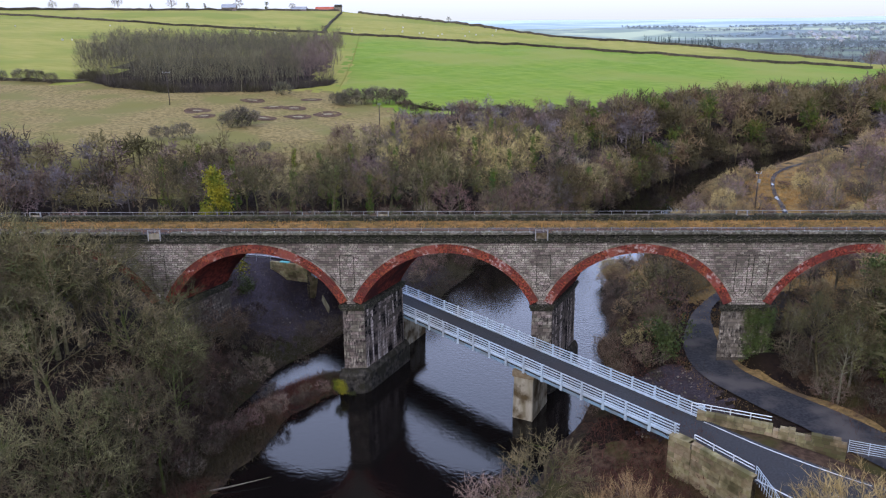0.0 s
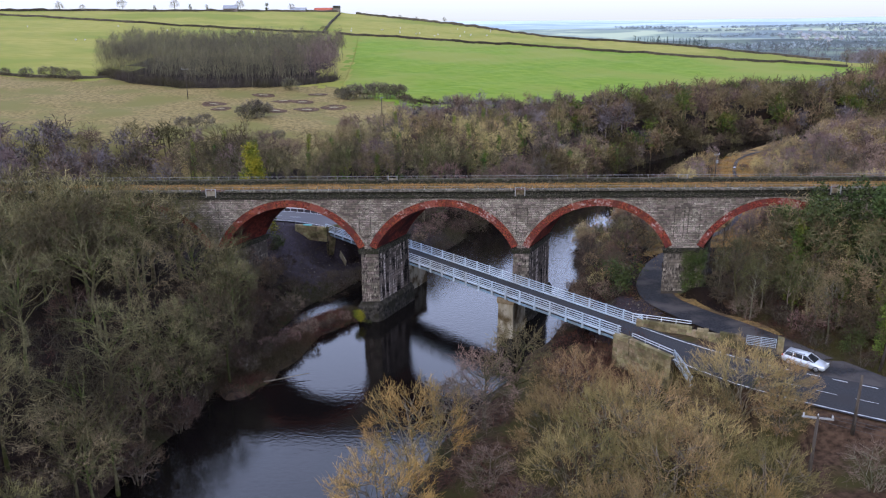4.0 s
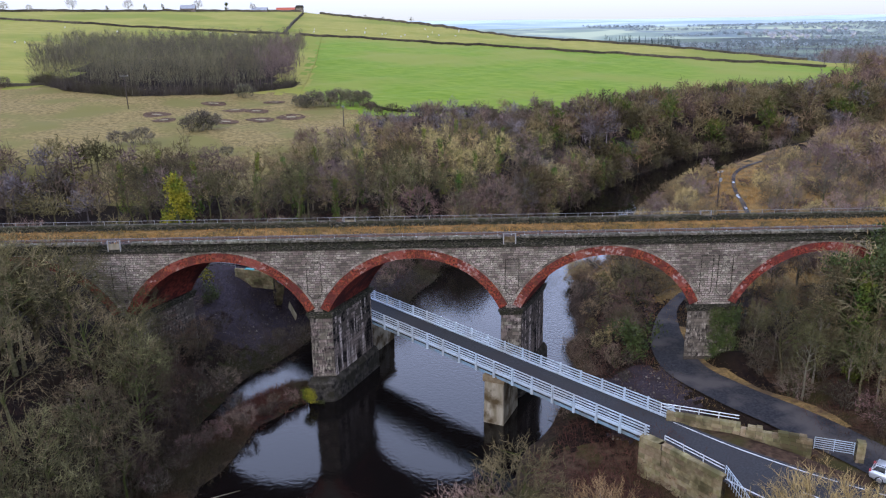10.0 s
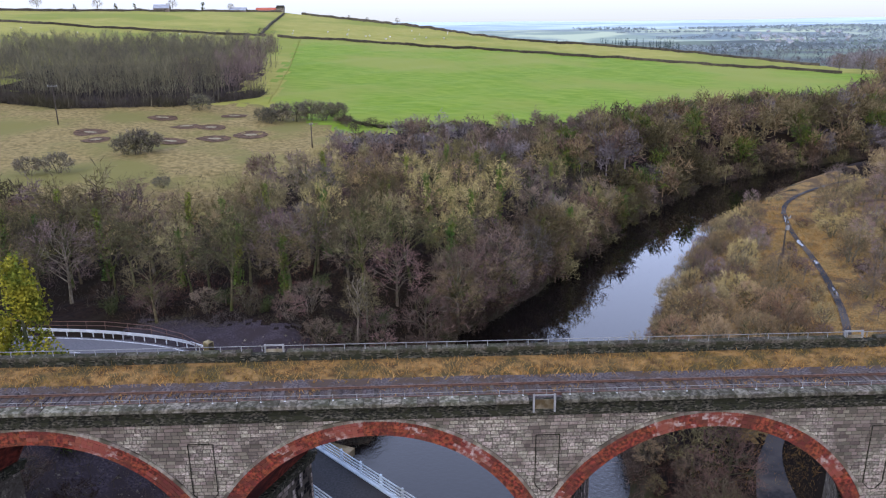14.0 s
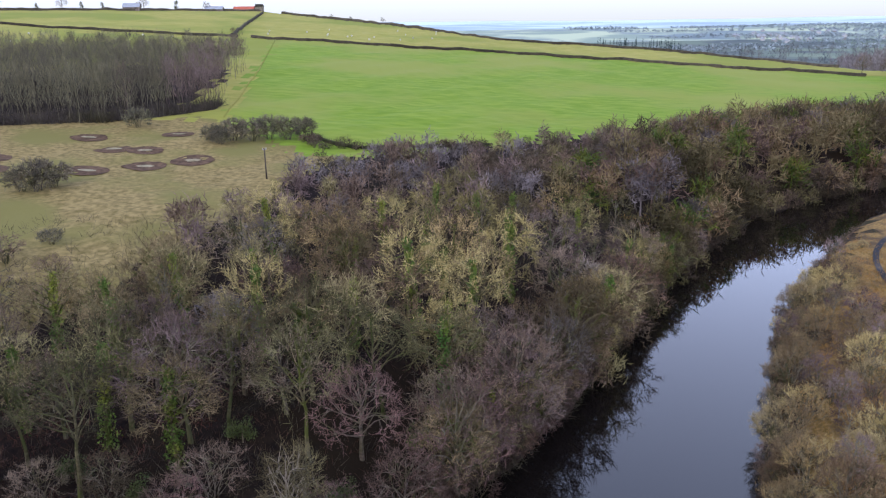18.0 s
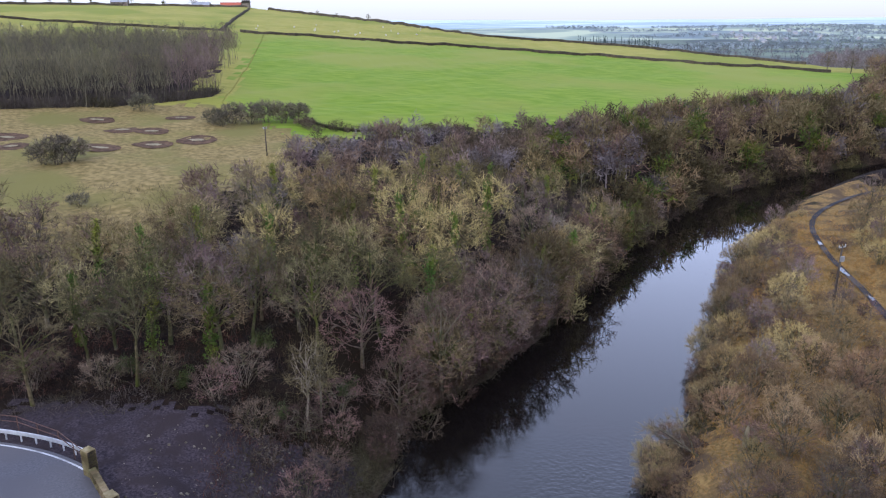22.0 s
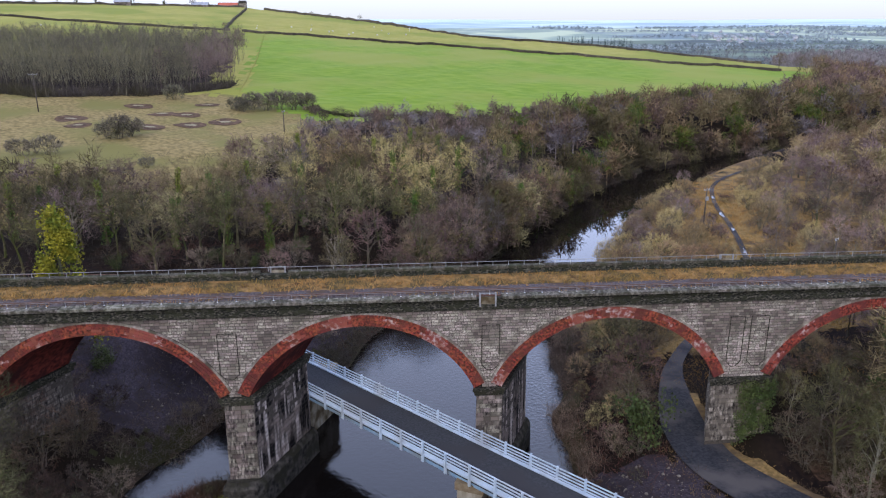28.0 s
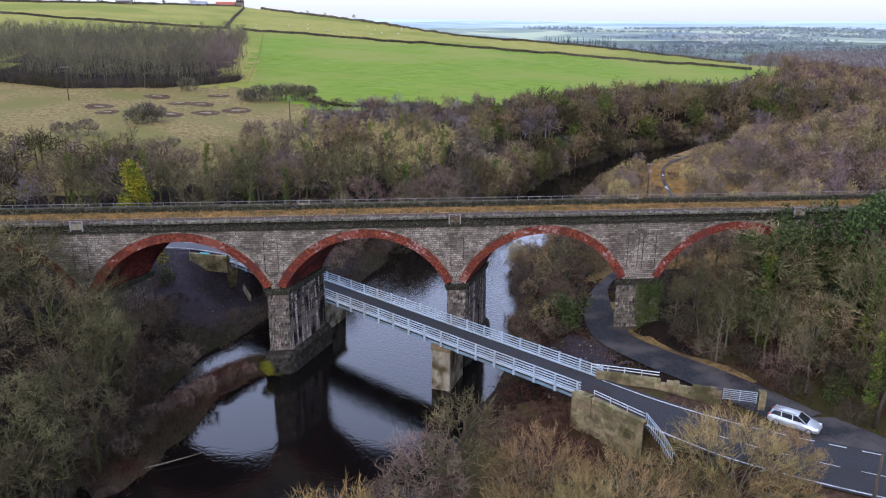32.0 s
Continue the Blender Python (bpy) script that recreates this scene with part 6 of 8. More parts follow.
def joined_wood(name, poly, spacing, mt, label, scale=(0.85, 1.15), keep=0.0, avoid=()):
    """A wood whose trees stay far off, as one mesh."""
    vs, fs, ms, base = [], [], [], 0
    mt = mt if isinstance(mt, (list, tuple)) else [mt]
    x0, x1 = min(p[0] for p in poly), max(p[0] for p in poly)
    y0, y1 = min(p[1] for p in poly), max(p[1] for p in poly)
    spots = []
    y = y0
    row = 0
    while y < y1:
        x = x0 + (row % 2) * spacing / 2
        while x < x1:
            px, py = x + rng.uniform(-.4, .4) * spacing, y + rng.uniform(-.4, .4) * spacing
            x += spacing
            if inside(px, py, poly):
                spots.append((px, py))
        y += spacing * 0.87
        row += 1
    if not spots:
        return
    ax_, ay_ = np.array([q[0] for q in spots]), np.array([q[1] for q in spots])
    ok = river_edge(ax_, ay_)[0] > keep
    for ln_, w_ in avoid:
        ok &= seg_dist(ax_, ay_, ln_)[0] > w_
    for (px, py), good in zip(spots, ok):
        if not good:
            continue
        v, f = FAR_SHAPES[rng.randrange(len(FAR_SHAPES))]
        t, k = rng.uniform(0, 6.28), rng.uniform(*scale)
        ct, stt = math.cos(t) * k, math.sin(t) * k
        vs.append(np.stack([v[:, 0] * ct - v[:, 1] * stt + px, v[:, 0] * stt + v[:, 1] * ct + py, v[:, 2] * k * rng.uniform(0.9, 1.1) + hz(px, py)], 1))
        fs += [[q + base for q in ff] for ff in f]
        ms += [rng.randrange(len(mt))] * len(f)
        base += len(v)
    g = Geo()
    g.v = np.concatenate(vs).tolist()
    g.f = fs
    g.m = ms
    tagged(link(name, g, mt), label, "wood", kind="stuff")


ROADS = ((ROAD_E, 5.5), (ROAD_W, 7.0), (LANE_L, 3.6))
# left bank beyond the viaduct, between the river and the fields
MIXF = (("brown", 2), ("mauve", 2), ("shade", 5), ("ivytree", 4), ("lean", 4))
MIXW = (("olive", 7), ("brown", 5), ("grey", 1), ("mauve", 2), ("ivytree", 5), ("pole", 1))
wood([(-62, 122), (-26, 121.5), (-12, 124), (-12, 129), (-62, 129)], 6.4, (("lean", 3), ("shade", 2), ("ivytree", 1), ("thicket", 3)), (0.8, 1.0), ROADS, 0.3)
for k, x, y, s in (("brown", 6.5, 130.5, 1.25), ("brown", 2.0, 125.5, 0.9), ("brown", 9.0, 137, 1.05), ("mauve", 14, 143.5, 0.95), ("brown", 6, 134, 1.0), ("brown", 13, 140.5, 1.2), ("brown", 17.5, 146.5, 1.2), ("olive", 22, 152.5, 1.2), ("ivytree", 27.5, 159, 1.15), ("brown", 32.5, 167, 1.2), ("thicket", 16, 142, 0.9), ("thicket", 20, 148, 0.9), ("thicket", 25, 155, 0.9), ("thicket", 30, 162, 0.9), ("thicket", 1, 121.5, 0.9), ("thicket", 4, 125, 1.0), ("thicket", 8, 131, 1.0), ("thicket", 12.5, 137, 1.0), ("pole", -5.5, 121.5, 0.8)):
    plant(k, x, y, s)
wood([(-62, 129), (-12, 129), (-2, 130), (2, 136), (8, 142), (-20, 142), (-62, 140)], 6.3, MIXF, (0.85, 1.16), ROADS, 0.3)
wood([(-62, 140), (-20, 142), (8, 138), (30, 150), (52, 182), (36, 186), (20, 185), (-5, 176), (-28, 166), (-48, 156), (-62, 148)], 6.3, MIXW, (0.78, 1.16), ROADS, 0.3)
for q in range(120):
    k = 8.6 + 4.2 * q / 119
    j = int(k)
    ax, ay, aw = (np.array(RIVER[j]) * (j + 1 - k) + np.array(RIVER[j + 1]) * (k - j))
    dx, dy = RIVER[j + 1][0] - RIVER[j][0], RIVER[j + 1][1] - RIVER[j][1]
    ln_ = math.hypot(dx, dy)
    o = aw + rng.uniform(-0.8, 2.2)
    plant(rng.choice(("thorn", "thicket", "brown", "thicket", "olive", "ivytree", "mauve") if k > 9.3 else ("thicket", "thorn")), ax - dy / ln_ * o, ay + dx / ln_ * o, rng.uniform(0.5, 0.85) if k > 9.3 else rng.uniform(0.4, 0.65), WL + 0.6)
joined_wood("wood", [(-150, 128), (-64, 126), (-64, 150), (-45, 164), (-75, 166), (-150, 164)], 6.5, [TWIG_BROWN, TWIG_OLIVE, TWIG_PURPLE, TWIG_GREY], "brown bare wood beside the pasture", (0.75, 1.05))
joined_wood("wood", [(50, 178), (67.7, 199.3), (86.3, 220.5), (111.3, 238.4), (144, 252), (200, 276), (205, 306), (175, 318), (130, 298), (92, 274), (62, 250), (45, 228), (28, 205)], 5.8, [TWIG_OLIVE, TWIG_OLIVE, TWIG_BROWN, TWIG_WILLOW, TWIG_OLIVE, TWIG_GREY, IVY], "olive-brown riverside wood with touching crowns", (0.9, 1.2), -0.8)
joined_wood("wood", [(-26, 172), (0, 183), (24, 192), (44, 228), (62, 250), (92, 274), (150, 306), (140, 312), (80, 278), (40, 252), (22, 243), (2, 236), (-14, 226), (-22, 205), (-34, 180)], 6.0, [TWIG_BROWN, TWIG_GREY, TWIG_OLIVE, TWIG_BROWN, TWIG_PURPLE], "grey-brown scrub along the meadow", (0.5, 0.85))
joined_wood("wood", [(200, 278), (300, 312), (340, 380), (262, 446), (240, 410), (205, 356), (160, 312)], 7.5, [TWIG_BROWN, TWIG_OLIVE, TWIG_WILLOW, TWIG_PURPLE], "brown wood at the river bend", (0.95, 1.3))
band = [(ax - dy_, ay + dx_) for ax, ay, dx_, dy_ in [(RIVER[j][0], RIVER[j][1], (RIVER[j + 1][0] - RIVER[j][0]) / math.dist(RIVER[j][:2], RIVER[j + 1][:2]) * q, (RIVER[j + 1][1] - RIVER[j][1]) / math.dist(RIVER[j][:2], RIVER[j + 1][:2]) * q) for j, q in [(j, RIVER[j][2] - 2.5) for j in range(11, 18)] + [(j, RIVER[j][2] + 5.0) for j in range(17, 10, -1)]]]
joined_wood("waterside_scrub", band, 3.3, [THICKET, TWIG_BROWN, TWIG_OLIVE, THICKET], "low scrub hanging over the river's edge", (0.36, 0.6), -2.0)
# front left bank
wood([(-28, 14), (-27.5, 40), (-27, 58), (-29, 72), (-36, 75), (-70, 74.5), (-72, 30), (-60, 0), (-40, -8)], 6.6, (("lean", 4), ("shade", 5), ("ivytree", 1), ("thicket", 2)), (0.9, 1.15), (), 0.3)
for x, y, s in ((-37, 71, 1.2), (-41, 67, 1.3), (-45.5, 71.5, 1.35), (-50, 66, 1.35), (-54, 71, 1.4), (-60, 67, 1.4), (-66, 71, 1.4), (-44, 60, 1.25), (-52, 58, 1.3)):
    plant("shade", x, y, s)
for x, y, s in ((-41, 71.5, 1.3), (-45, 69.5, 1.4), (-49.5, 72, 1.42), (-53.5, 68.5, 1.45), (-58, 71.5, 1.45), (-62.5, 69, 1.48), (-67, 72, 1.45), (-72, 69, 1.5), (-77, 72, 1.5), (-48, 63, 1.3), (-57, 62, 1.35), (-66, 63, 1.4)):
    plant("olive", x, y, s)
joined_wood("wood", [(-70, -10), (-70, 74), (-120, 74), (-120, -10)], 8.0, [TWIG_DARK, TWIG_OLIVE, TWIG_DARK], "olive bare wood on the river's slope", (1.0, 1.3))
# between the viaduct and the western road
wood([(-36, 88), (-36, 103), (-64, 103), (-64, 88)], 7.0, (("olive", 3), ("brown", 3), ("grey", 1)), (0.8, 1.0))
joined_wood("wood", [(-64, 87), (-64, 104), (-150, 104), (-150, 87)], 7.5, TWIG_BROWN, "brown wood beyond the viaduct", (0.9, 1.1))
# right bank above the viaduct: scrub by the water, birch wood behind the lane
wood([(30, 88), (25, 94), (26.5, 108), (30, 120), (41, 142), (52, 162), (68, 186), (75, 186), (64, 160), (52, 128), (44, 110), (34, 98)], 4.2, (("willow", 6), ("thorn", 2), ("birch", 1)), (0.5, 0.85), ((LANE_L, 2.0),), -0.3)
wood([(42, 88), (58, 112), (68, 140), (76, 166), (92, 192), (104, 190), (96, 150), (84, 110), (76, 88)], 5.0, (("birch", 4), ("thorn", 2), ("mauve", 1), ("willow", 5)), (0.55, 0.85), ((LANE_L, 2.4),))
joined_wood("wood", [(76, 88), (84, 110), (96, 150), (104, 196), (126, 224), (162, 240), (220, 262), (220, 88)], 6.0, [TWIG_PURPLE, TWIG_WILLOW, TWIG_BROWN, TWIG_WILLOW, TWIG_OLIVE], "purple-brown birch wood on the right bank", (0.7, 1.0))
joined_wood("wood", [(220, 88), (220, 262), (290, 300), (420, 320), (420, 88)], 12.0, [TWIG_BROWN, TWIG_PURPLE, TWIG_OLIVE, TWIG_WILLOW], "brown woodland up the valley", (1.0, 1.3))
# right of the lane in front of the viaduct: bare stems below, ivy and evergreens above
wood([(38, 63), (35.5, 69), (36, 75.2), (47, 75.2), (47, 62), (44, 54)], 3.4, (("pole", 6), ("lean", 2), ("thicket", 3)), (0.62, 0.85), ((ROAD_E, 6.5), (LANE_L, 3.6)))
wood([(47, 75.2), (86, 75), (86, 28), (62, 36), (52, 42), (46, 49), (44, 56)], 4.4, (("ivytree", 7), ("pole", 3), ("olive", 2), ("evergreen", 2), ("thicket", 3)), (0.72, 1.0), ((ROAD_E, 6.5), (LANE_L, 3.6)))
joined_wood("wood", [(84, 30), (84, 75), (150, 75), (150, 10)], 7.0, [TWIG_OLIVE, IVY, TWIG_BROWN], "olive and green wood on the slope", (0.9, 1.2))
for x, y, s in ((43.6, 72, 1.15), (45.8, 68.4, 1.25), (48.6, 73, 1.3), (47.5, 70, 1.2), (51, 71.5, 1.35), (55, 69, 1.4), (59, 71, 1.4), (63, 68, 1.45), (68, 71, 1.45), (73, 69, 1.4), (60, 62, 1.15), (54, 63, 1.0), (50, 64, 0.8), (66, 61, 1.2), (72, 62, 1.2), (58, 55, 0.9), (66, 52, 1.0), (74, 54, 1.1)):
    plant("evergreen", x, y, s)
for k, x, y, s in (("ivytree", 43.3, 67.5, 1.25), ("ivytree", 46, 72, 1.3), ("ivytree", 49.5, 59, 1.1), ("olive", 53, 57, 1.05), ("ivytree", 56, 60, 1.15), ("ivytree", 45.5, 51.5, 0.8), ("ivytree", 49, 47.5, 0.75), ("holly", 47.5, 53, 1.2), ("holly", 52, 49.5, 1.3), ("holly", 44.5, 55, 1.0), ("thicket", 43.5, 50.5, 0.7), ("thicket", 47.5, 45.2, 0.6), ("thicket", 51.5, 42.8, 0.6),
                   ("holly", 56, 47, 1.2), ("ivytree", 60, 48, 0.9), ("ivytree", 66, 44, 0.9), ("thicket", 41.5, 57, 0.7), ("thorn", 42, 60.5, 0.7), ("thicket", 40.5, 65, 0.7), ("thorn", 38.6, 70, 0.6)):
    plant(k, x, y, s)
# scrub hanging over the right bank
for q in range(70):
    k = 8.3 + 4.6 * q / 69
    j = int(k)
    ax, ay, aw = (np.array(RIVER[j]) * (j + 1 - k) + np.array(RIVER[j + 1]) * (k - j))
    dx, dy = RIVER[j + 1][0] - RIVER[j][0], RIVER[j + 1][1] - RIVER[j][1]
    ln_ = math.hypot(dx, dy)
    o = aw + rng.uniform(-0.9, 1.6)
    plant(rng.choice(("willow", "thicket", "thorn", "willow")), ax + dy / ln_ * o, ay - dx / ln_ * o, rng.uniform(0.25, 0.55), WL + 0.5)
# small shrubs beside the upper lane
for i in range(46):
    u = rng.uniform(0.42, 0.86)
    o = rng.choice((-1, 1)) * rng.uniform(2.0, 6.5)
    x, y, _ = ribbon(LANE_L, [(0, o), (1, o)], ZL, 1, u, u + 0.001)[0]
    if rng.random() < 0.8:
        plant(rng.choice(("thorn", "birch", "willow", "thicket", "willow")), x, y, rng.uniform(0.22, 0.5))
# near right bank: willows and alders
for k, x, y, s in (("orange", -3.2, 36, 1.15), ("orange", -5.5, 27, 1.0), ("olive", 6.5, 47.5, 0.78), ("brown", 3.0, 43.5, 0.8), ("brown", 0.5, 39.5, 0.7), ("shoots", 10.5, 46.5, 0.6), ("shoots", 15.5, 44.5, 0.7),
                   ("shoots", 12, 43, 1.1), ("shoots", 18, 39, 1.15), ("shoots", 9, 38, 1.0), ("shoots", 14, 34, 1.3), ("shoots", 21, 33, 1.2), ("shoots", 17, 28, 1.3), ("shoots", 23, 39, 0.95), ("shoots", 10, 29, 1.15),
                   ("shoots", 27, 41.5, 1.25), ("shoots", 30, 38.5, 0.7), ("shoots", 25, 29, 1.1), ("thorn", 3, 32, 0.8), ("thorn", 6, 26, 0.9), ("shoots", 20, 22, 1.2), ("thorn", 34, 30, 0.8), ("thorn", 40, 29, 0.9), ("thorn", 46, 25, 0.8),
                   ("thorn", 1.5, 53.5, 0.55), ("thorn", -1.0, 49, 0.5), ("shoots", 31.5, 41.5, 0.7), ("shoots", 12, 21, 1.2), ("shoots", 4, 18, 1.0)):
    plant(k, x, y, s * 1.14)
for k, x, y, s in (("holly", 23.4, 77.6, 1.75), ("brown", 25.5, 86, 0.72), ("olive", 25.0, 91, 0.75), ("brown", 28, 95, 0.75), ("brown", 24.0, 83, 0.5), ("cypress", -33.5, 96.8, 1.35), ("holly", -30, 95, 1.0),
                   ("thorn", -24, 78, 0.7), ("thorn", -28, 82, 0.9), ("thorn", -20, 90, 0.4), ("thorn", -31, 88, 0.8), ("holly", 15, 140, 0.5), ("holly", -12, 131, 0.9), ("holly", 5, 138, 0.8), ("holly", -12.6, 75.2, 0.45),
                   ("thorn", -22.5, 66, 0.35), ("thorn", -25, 62, 0.4), ("thorn", -18, 72, 0.3), ("pole", -6.5, 120, 0.9)):
    plant(k, x, y, s)
# thickets down to the water before the viaduct, on the spit and round the turned earth
for i in range(64):
    y = 12 + 62 * (i + rng.uniform(-.3, .3)) / 63
    x = np.interp(y, [12, 40, 56, 66, 74], [-33.5, -29.5, -26.8, -26.5, -27]) + rng.uniform(-4.5, 1.2 if y < 58 else -0.5)
    plant(rng.choice(("thicket", "thicket", "thicket", "shade", "lean")), x, y, rng.uniform(0.55, 1.0), None if y > 58 else max(hz(x, y), WL + 0.4))
for i in range(44):
    u = min(1.0, ((i + rng.random()) / 44) ** 0.75)
    x, y = np.interp(u, [0, 0.5, 1], [-15, -20.5, -27]) + rng.uniform(-1.2, 1.2), np.interp(u, [0, 0.5, 1], [77, 69.5, 58]) + rng.uniform(-1, 1)
    plant(rng.choice(("thicket", "thicket", "thorn")), x + (rng.uniform(-2.5, 1.5) if u > 0.5 else 0), y, rng.uniform(0.2, 0.36) if u < 0.5 else rng.uniform(0.3, 0.55))
for x, y, s in ((-7, 107, 0.5), (-6, 111, 0.7), (-9, 114, 0.6), (-4.5, 114.5, 0.7), (-11, 118, 0.8), (-7, 119, 0.9), (-3.5, 120, 0.6), (-15, 121, 0.8), (-20, 122.5, 0.7), (-13, 124, 1.0), (-4, 124, 0.9), (-26, 124, 0.8), (-33, 125, 0.9)):
    plant(rng.choice(("thorn", "thicket", "thorn")), x, y, s)
for x, y, s in ((-18, 123, 0.8), (-9, 121, 0.6), (-24, 126, 0.9), (-3, 127, 0.9), (-38, 124.5, 0.9), (3, 135, 0.8), (10, 143, 0.9)):
    plant("holly", x, y, s)
for x, y, s in ((36.6, 74.6, 0.7), (35.6, 71.5, 0.6), (38.5, 72.5, 0.9), (37, 67, 0.7), (41, 69, 0.9), (40.5, 63.5, 0.8), (45, 60, 0.9), (49, 54, 0.9), (55, 50, 1.0)):
    plant(rng.choice(("thicket", "thorn")), x, y, s)
for k, x, y, s in (("thicket", -22, 75, 0.6), ("thicket", -26, 74, 0.8), ("thorn", -29, 77, 0.8), ("thicket", -24.5, 82, 0.6), ("thicket", -20, 84, 0.45), ("thicket", -27, 88, 0.7), ("thicket", -17.5, 87, 0.4), ("thorn", -32, 80, 0.9), ("thicket", -30, 70, 0.9), ("thicket", -33, 66, 1.0),
                   ("thicket", 19.5, 66, 0.3), ("thicket", 21.0, 71.5, 0.35), ("thorn", 21.5, 77, 0.4), ("thicket", 23, 86, 0.5), ("thicket", 25, 92, 0.5), ("brown", 23.6, 80.5, 0.55), ("thicket", 22.8, 76, 0.5), ("lean", -31, 74, 0.8), ("lean", -30, 66, 0.9)):
    plant(k, x, y, s)
for i in range(16):
    plant(rng.choice(("thorn", "thorn", "thicket")), rng.uniform(-33, -25.5), rng.uniform(70, 91), rng.uniform(0.35, 0.75))
for i in range(15):
    y = 77 + 27 * (i + rng.random()) / 15
    plant(rng.choice(("thorn", "brown", "olive", "willow")), np.interp(y, [77, 94, 104], [20.6, 22.0, 23.4]) + rng.uniform(-0.3, 2.6), y, rng.uniform(0.25, 0.48))
# bushes in the pasture and by the fence
for x, y, s in ((-63, 205.6, 1.2), (-61, 207.5, 1.0), (-65.5, 205, 0.9), (-72, 186, 0.9), (-77, 184, 0.8), (-49, 179, 0.5), (-64, 262, 1.0), (-42, 248, 0.9), (-38, 250, 1.1), (-34, 251.5, 1.15), (-30, 253.5, 1.2), (-26, 254.5, 1.2), (-22.5, 256, 1.1),
                (-40, 246, 0.8), (-150, 268, 0.8), (-156, 270, 0.9), (-161, 269, 1.0), (-170, 270, 0.8), (-178, 268, 0.7), (-44, 168, 0.7), (-56, 166, 0.9), (-68, 160, 1.0), (-80, 156, 1.0), (-92, 152, 1.0), (-52, 172, 0.8), (-100, 160, 0.8)):
    plant("bush" if y > 175 else rng.choice(("thorn", "thicket")), x, y, s * 1.15)
for i in range(26):
    u = rng.random()
    plant(rng.choice(("thicket", "thicket", "thorn")), np.interp(u, [0, 0.4, 0.55, 1], [-22, -8, 6, 34]) + rng.uniform(-2, 2), np.interp(u, [0, 0.4, 0.55, 1], [254, 246, 247, 260]) - rng.uniform(0, 5), rng.uniform(0.35, 0.8))
for i in range(22):
    plant(rng.choice(("thicket", "pole", "thorn", "thicket")), rng.uniform(36, 56), rng.uniform(76.5, 92), rng.uniform(0.5, 0.9))


# ---- woods too far to tell tree from tree ----
def far_tree(g, x, y, z, h, r, n, w, up=0.9, low=0.25, bole=0.16):
    for i in range(3 if bole > 0.12 else 1):
        a = rng.uniform(0, 6.28)
        g.add([(x - bole, y, z), (x + bole, y, z), (x + math.cos(a) * r * 0.3, y + math.sin(a) * r * 0.3, z + h * 0.8)], [(0, 1, 2)])
    for _ in range(n):
        f = rng.uniform(low, 1.0)
        a, rr = rng.uniform(0, 6.28), r * math.sqrt(rng.random()) * math.sin(math.pi * min(1, 0.2 + 0.75 * f))
        p = Vector((x + math.cos(a) * rr * 0.7, y + math.sin(a) * rr * 0.7, z + h * f * 0.86))
        twig(g, p, Vector((math.cos(a) * 0.5, math.sin(a) * 0.5, up)).normalized(), h * rng.uniform(0.08, 0.2), w)


g, g2 = Geo(), Geo()
PLANT = [(-147, 280), (-126, 263), (-103, 258), (-74, 266), (-52, 290), (-63, 396), (-110, 380), (-160, 350)]
for i in range(34):
    for j in range(36):
        x = -160 + 112 * (i + rng.uniform(-.4, .4)) / 33
        y = 258 + 140 * (j + rng.uniform(-.4, .4)) / 35
        if not inside(x, y, PLANT):
            continue
        z = hz(x, y)
        edge = not inside(x, y - 9, PLANT)
        far_tree(g if x < -66 + rng.uniform(-10, 10) else g2, x, y, z, rng.uniform(12.5, 16.5), 3.4, 150 if edge else 90, 0.09, 1.0, 0.3 if edge else 0.45, 0.06)
tagged(link("plantation", g, PLANTWOOD), "square plantation of tall thin bare trees", "wood", kind="stuff")
tagged(link("plantation", g2, TWIG_PURPLE), "edge of the plantation with purple birch tops", "wood", kind="stuff")
g = Geo()
for i in range(15000):
    k = rng.randrange(4)
    q = rng.random()
    (ax, ay), (bx, by) = PLANT[k], PLANT[k + 1]
    x, y = ax + (bx - ax) * q, ay + (by - ay) * q + rng.uniform(0, 12)
    twig(g, Vector((x, y, hz(x, y))), rand_dir(0.9), rng.uniform(0.8, 2.2) + 4.2 * rng.random() ** 2, 0.16)
tagged(link("undergrowth", g, UNDERWOOD), "dark undergrowth along the plantation edge", "undergrowth", kind="stuff")


def hedge(line, h, w, dense, mt, label, name="hedge"):
    g = Geo()
    for (ax, ay), (bx, by) in zip(line, line[1:]):
        ln_ = math.hypot(bx - ax, by - ay)
        n = max(2, int(ln_ / 5))
        prev = None
        for i in range(n + 1):
            q = i / n
            x, y = ax + (bx - ax) * q, ay + (by - ay) * q
            z = hz(x, y)
            hh = h * rng.uniform(0.8, 1.15)
            nx_, ny_ = -(by - ay) / ln_ * w / 2, (bx - ax) / ln_ * w / 2
            ring = [(x + nx_, y + ny_, z - 0.2), (x + nx_ * 0.8, y + ny_ * 0.8, z + hh * 0.8), (x, y, z + hh), (x - nx_ * 0.8, y - ny_ * 0.8, z + hh * 0.8), (x - nx_, y - ny_, z - 0.2)]
            k = len(g.v)
            g.v += ring
            if prev is not None:
                for j in range(4):
                    g.f.append([prev + j, prev + j + 1, k + j + 1, k + j])
                    g.m.append(0)
            prev = k
        for _ in range(int(ln_ * dense)):
            q = rng.random()
            x, y = ax + (bx - ax) * q, ay + (by - ay) * q
            twig(g, Vector((x, y, hz(x, y) + h * 0.6)), rand_dir(0.8), h * rng.uniform(0.3, 0.7), 0.22)
    tagged(link(name, g, mt), label, "hedge", kind="stuff")


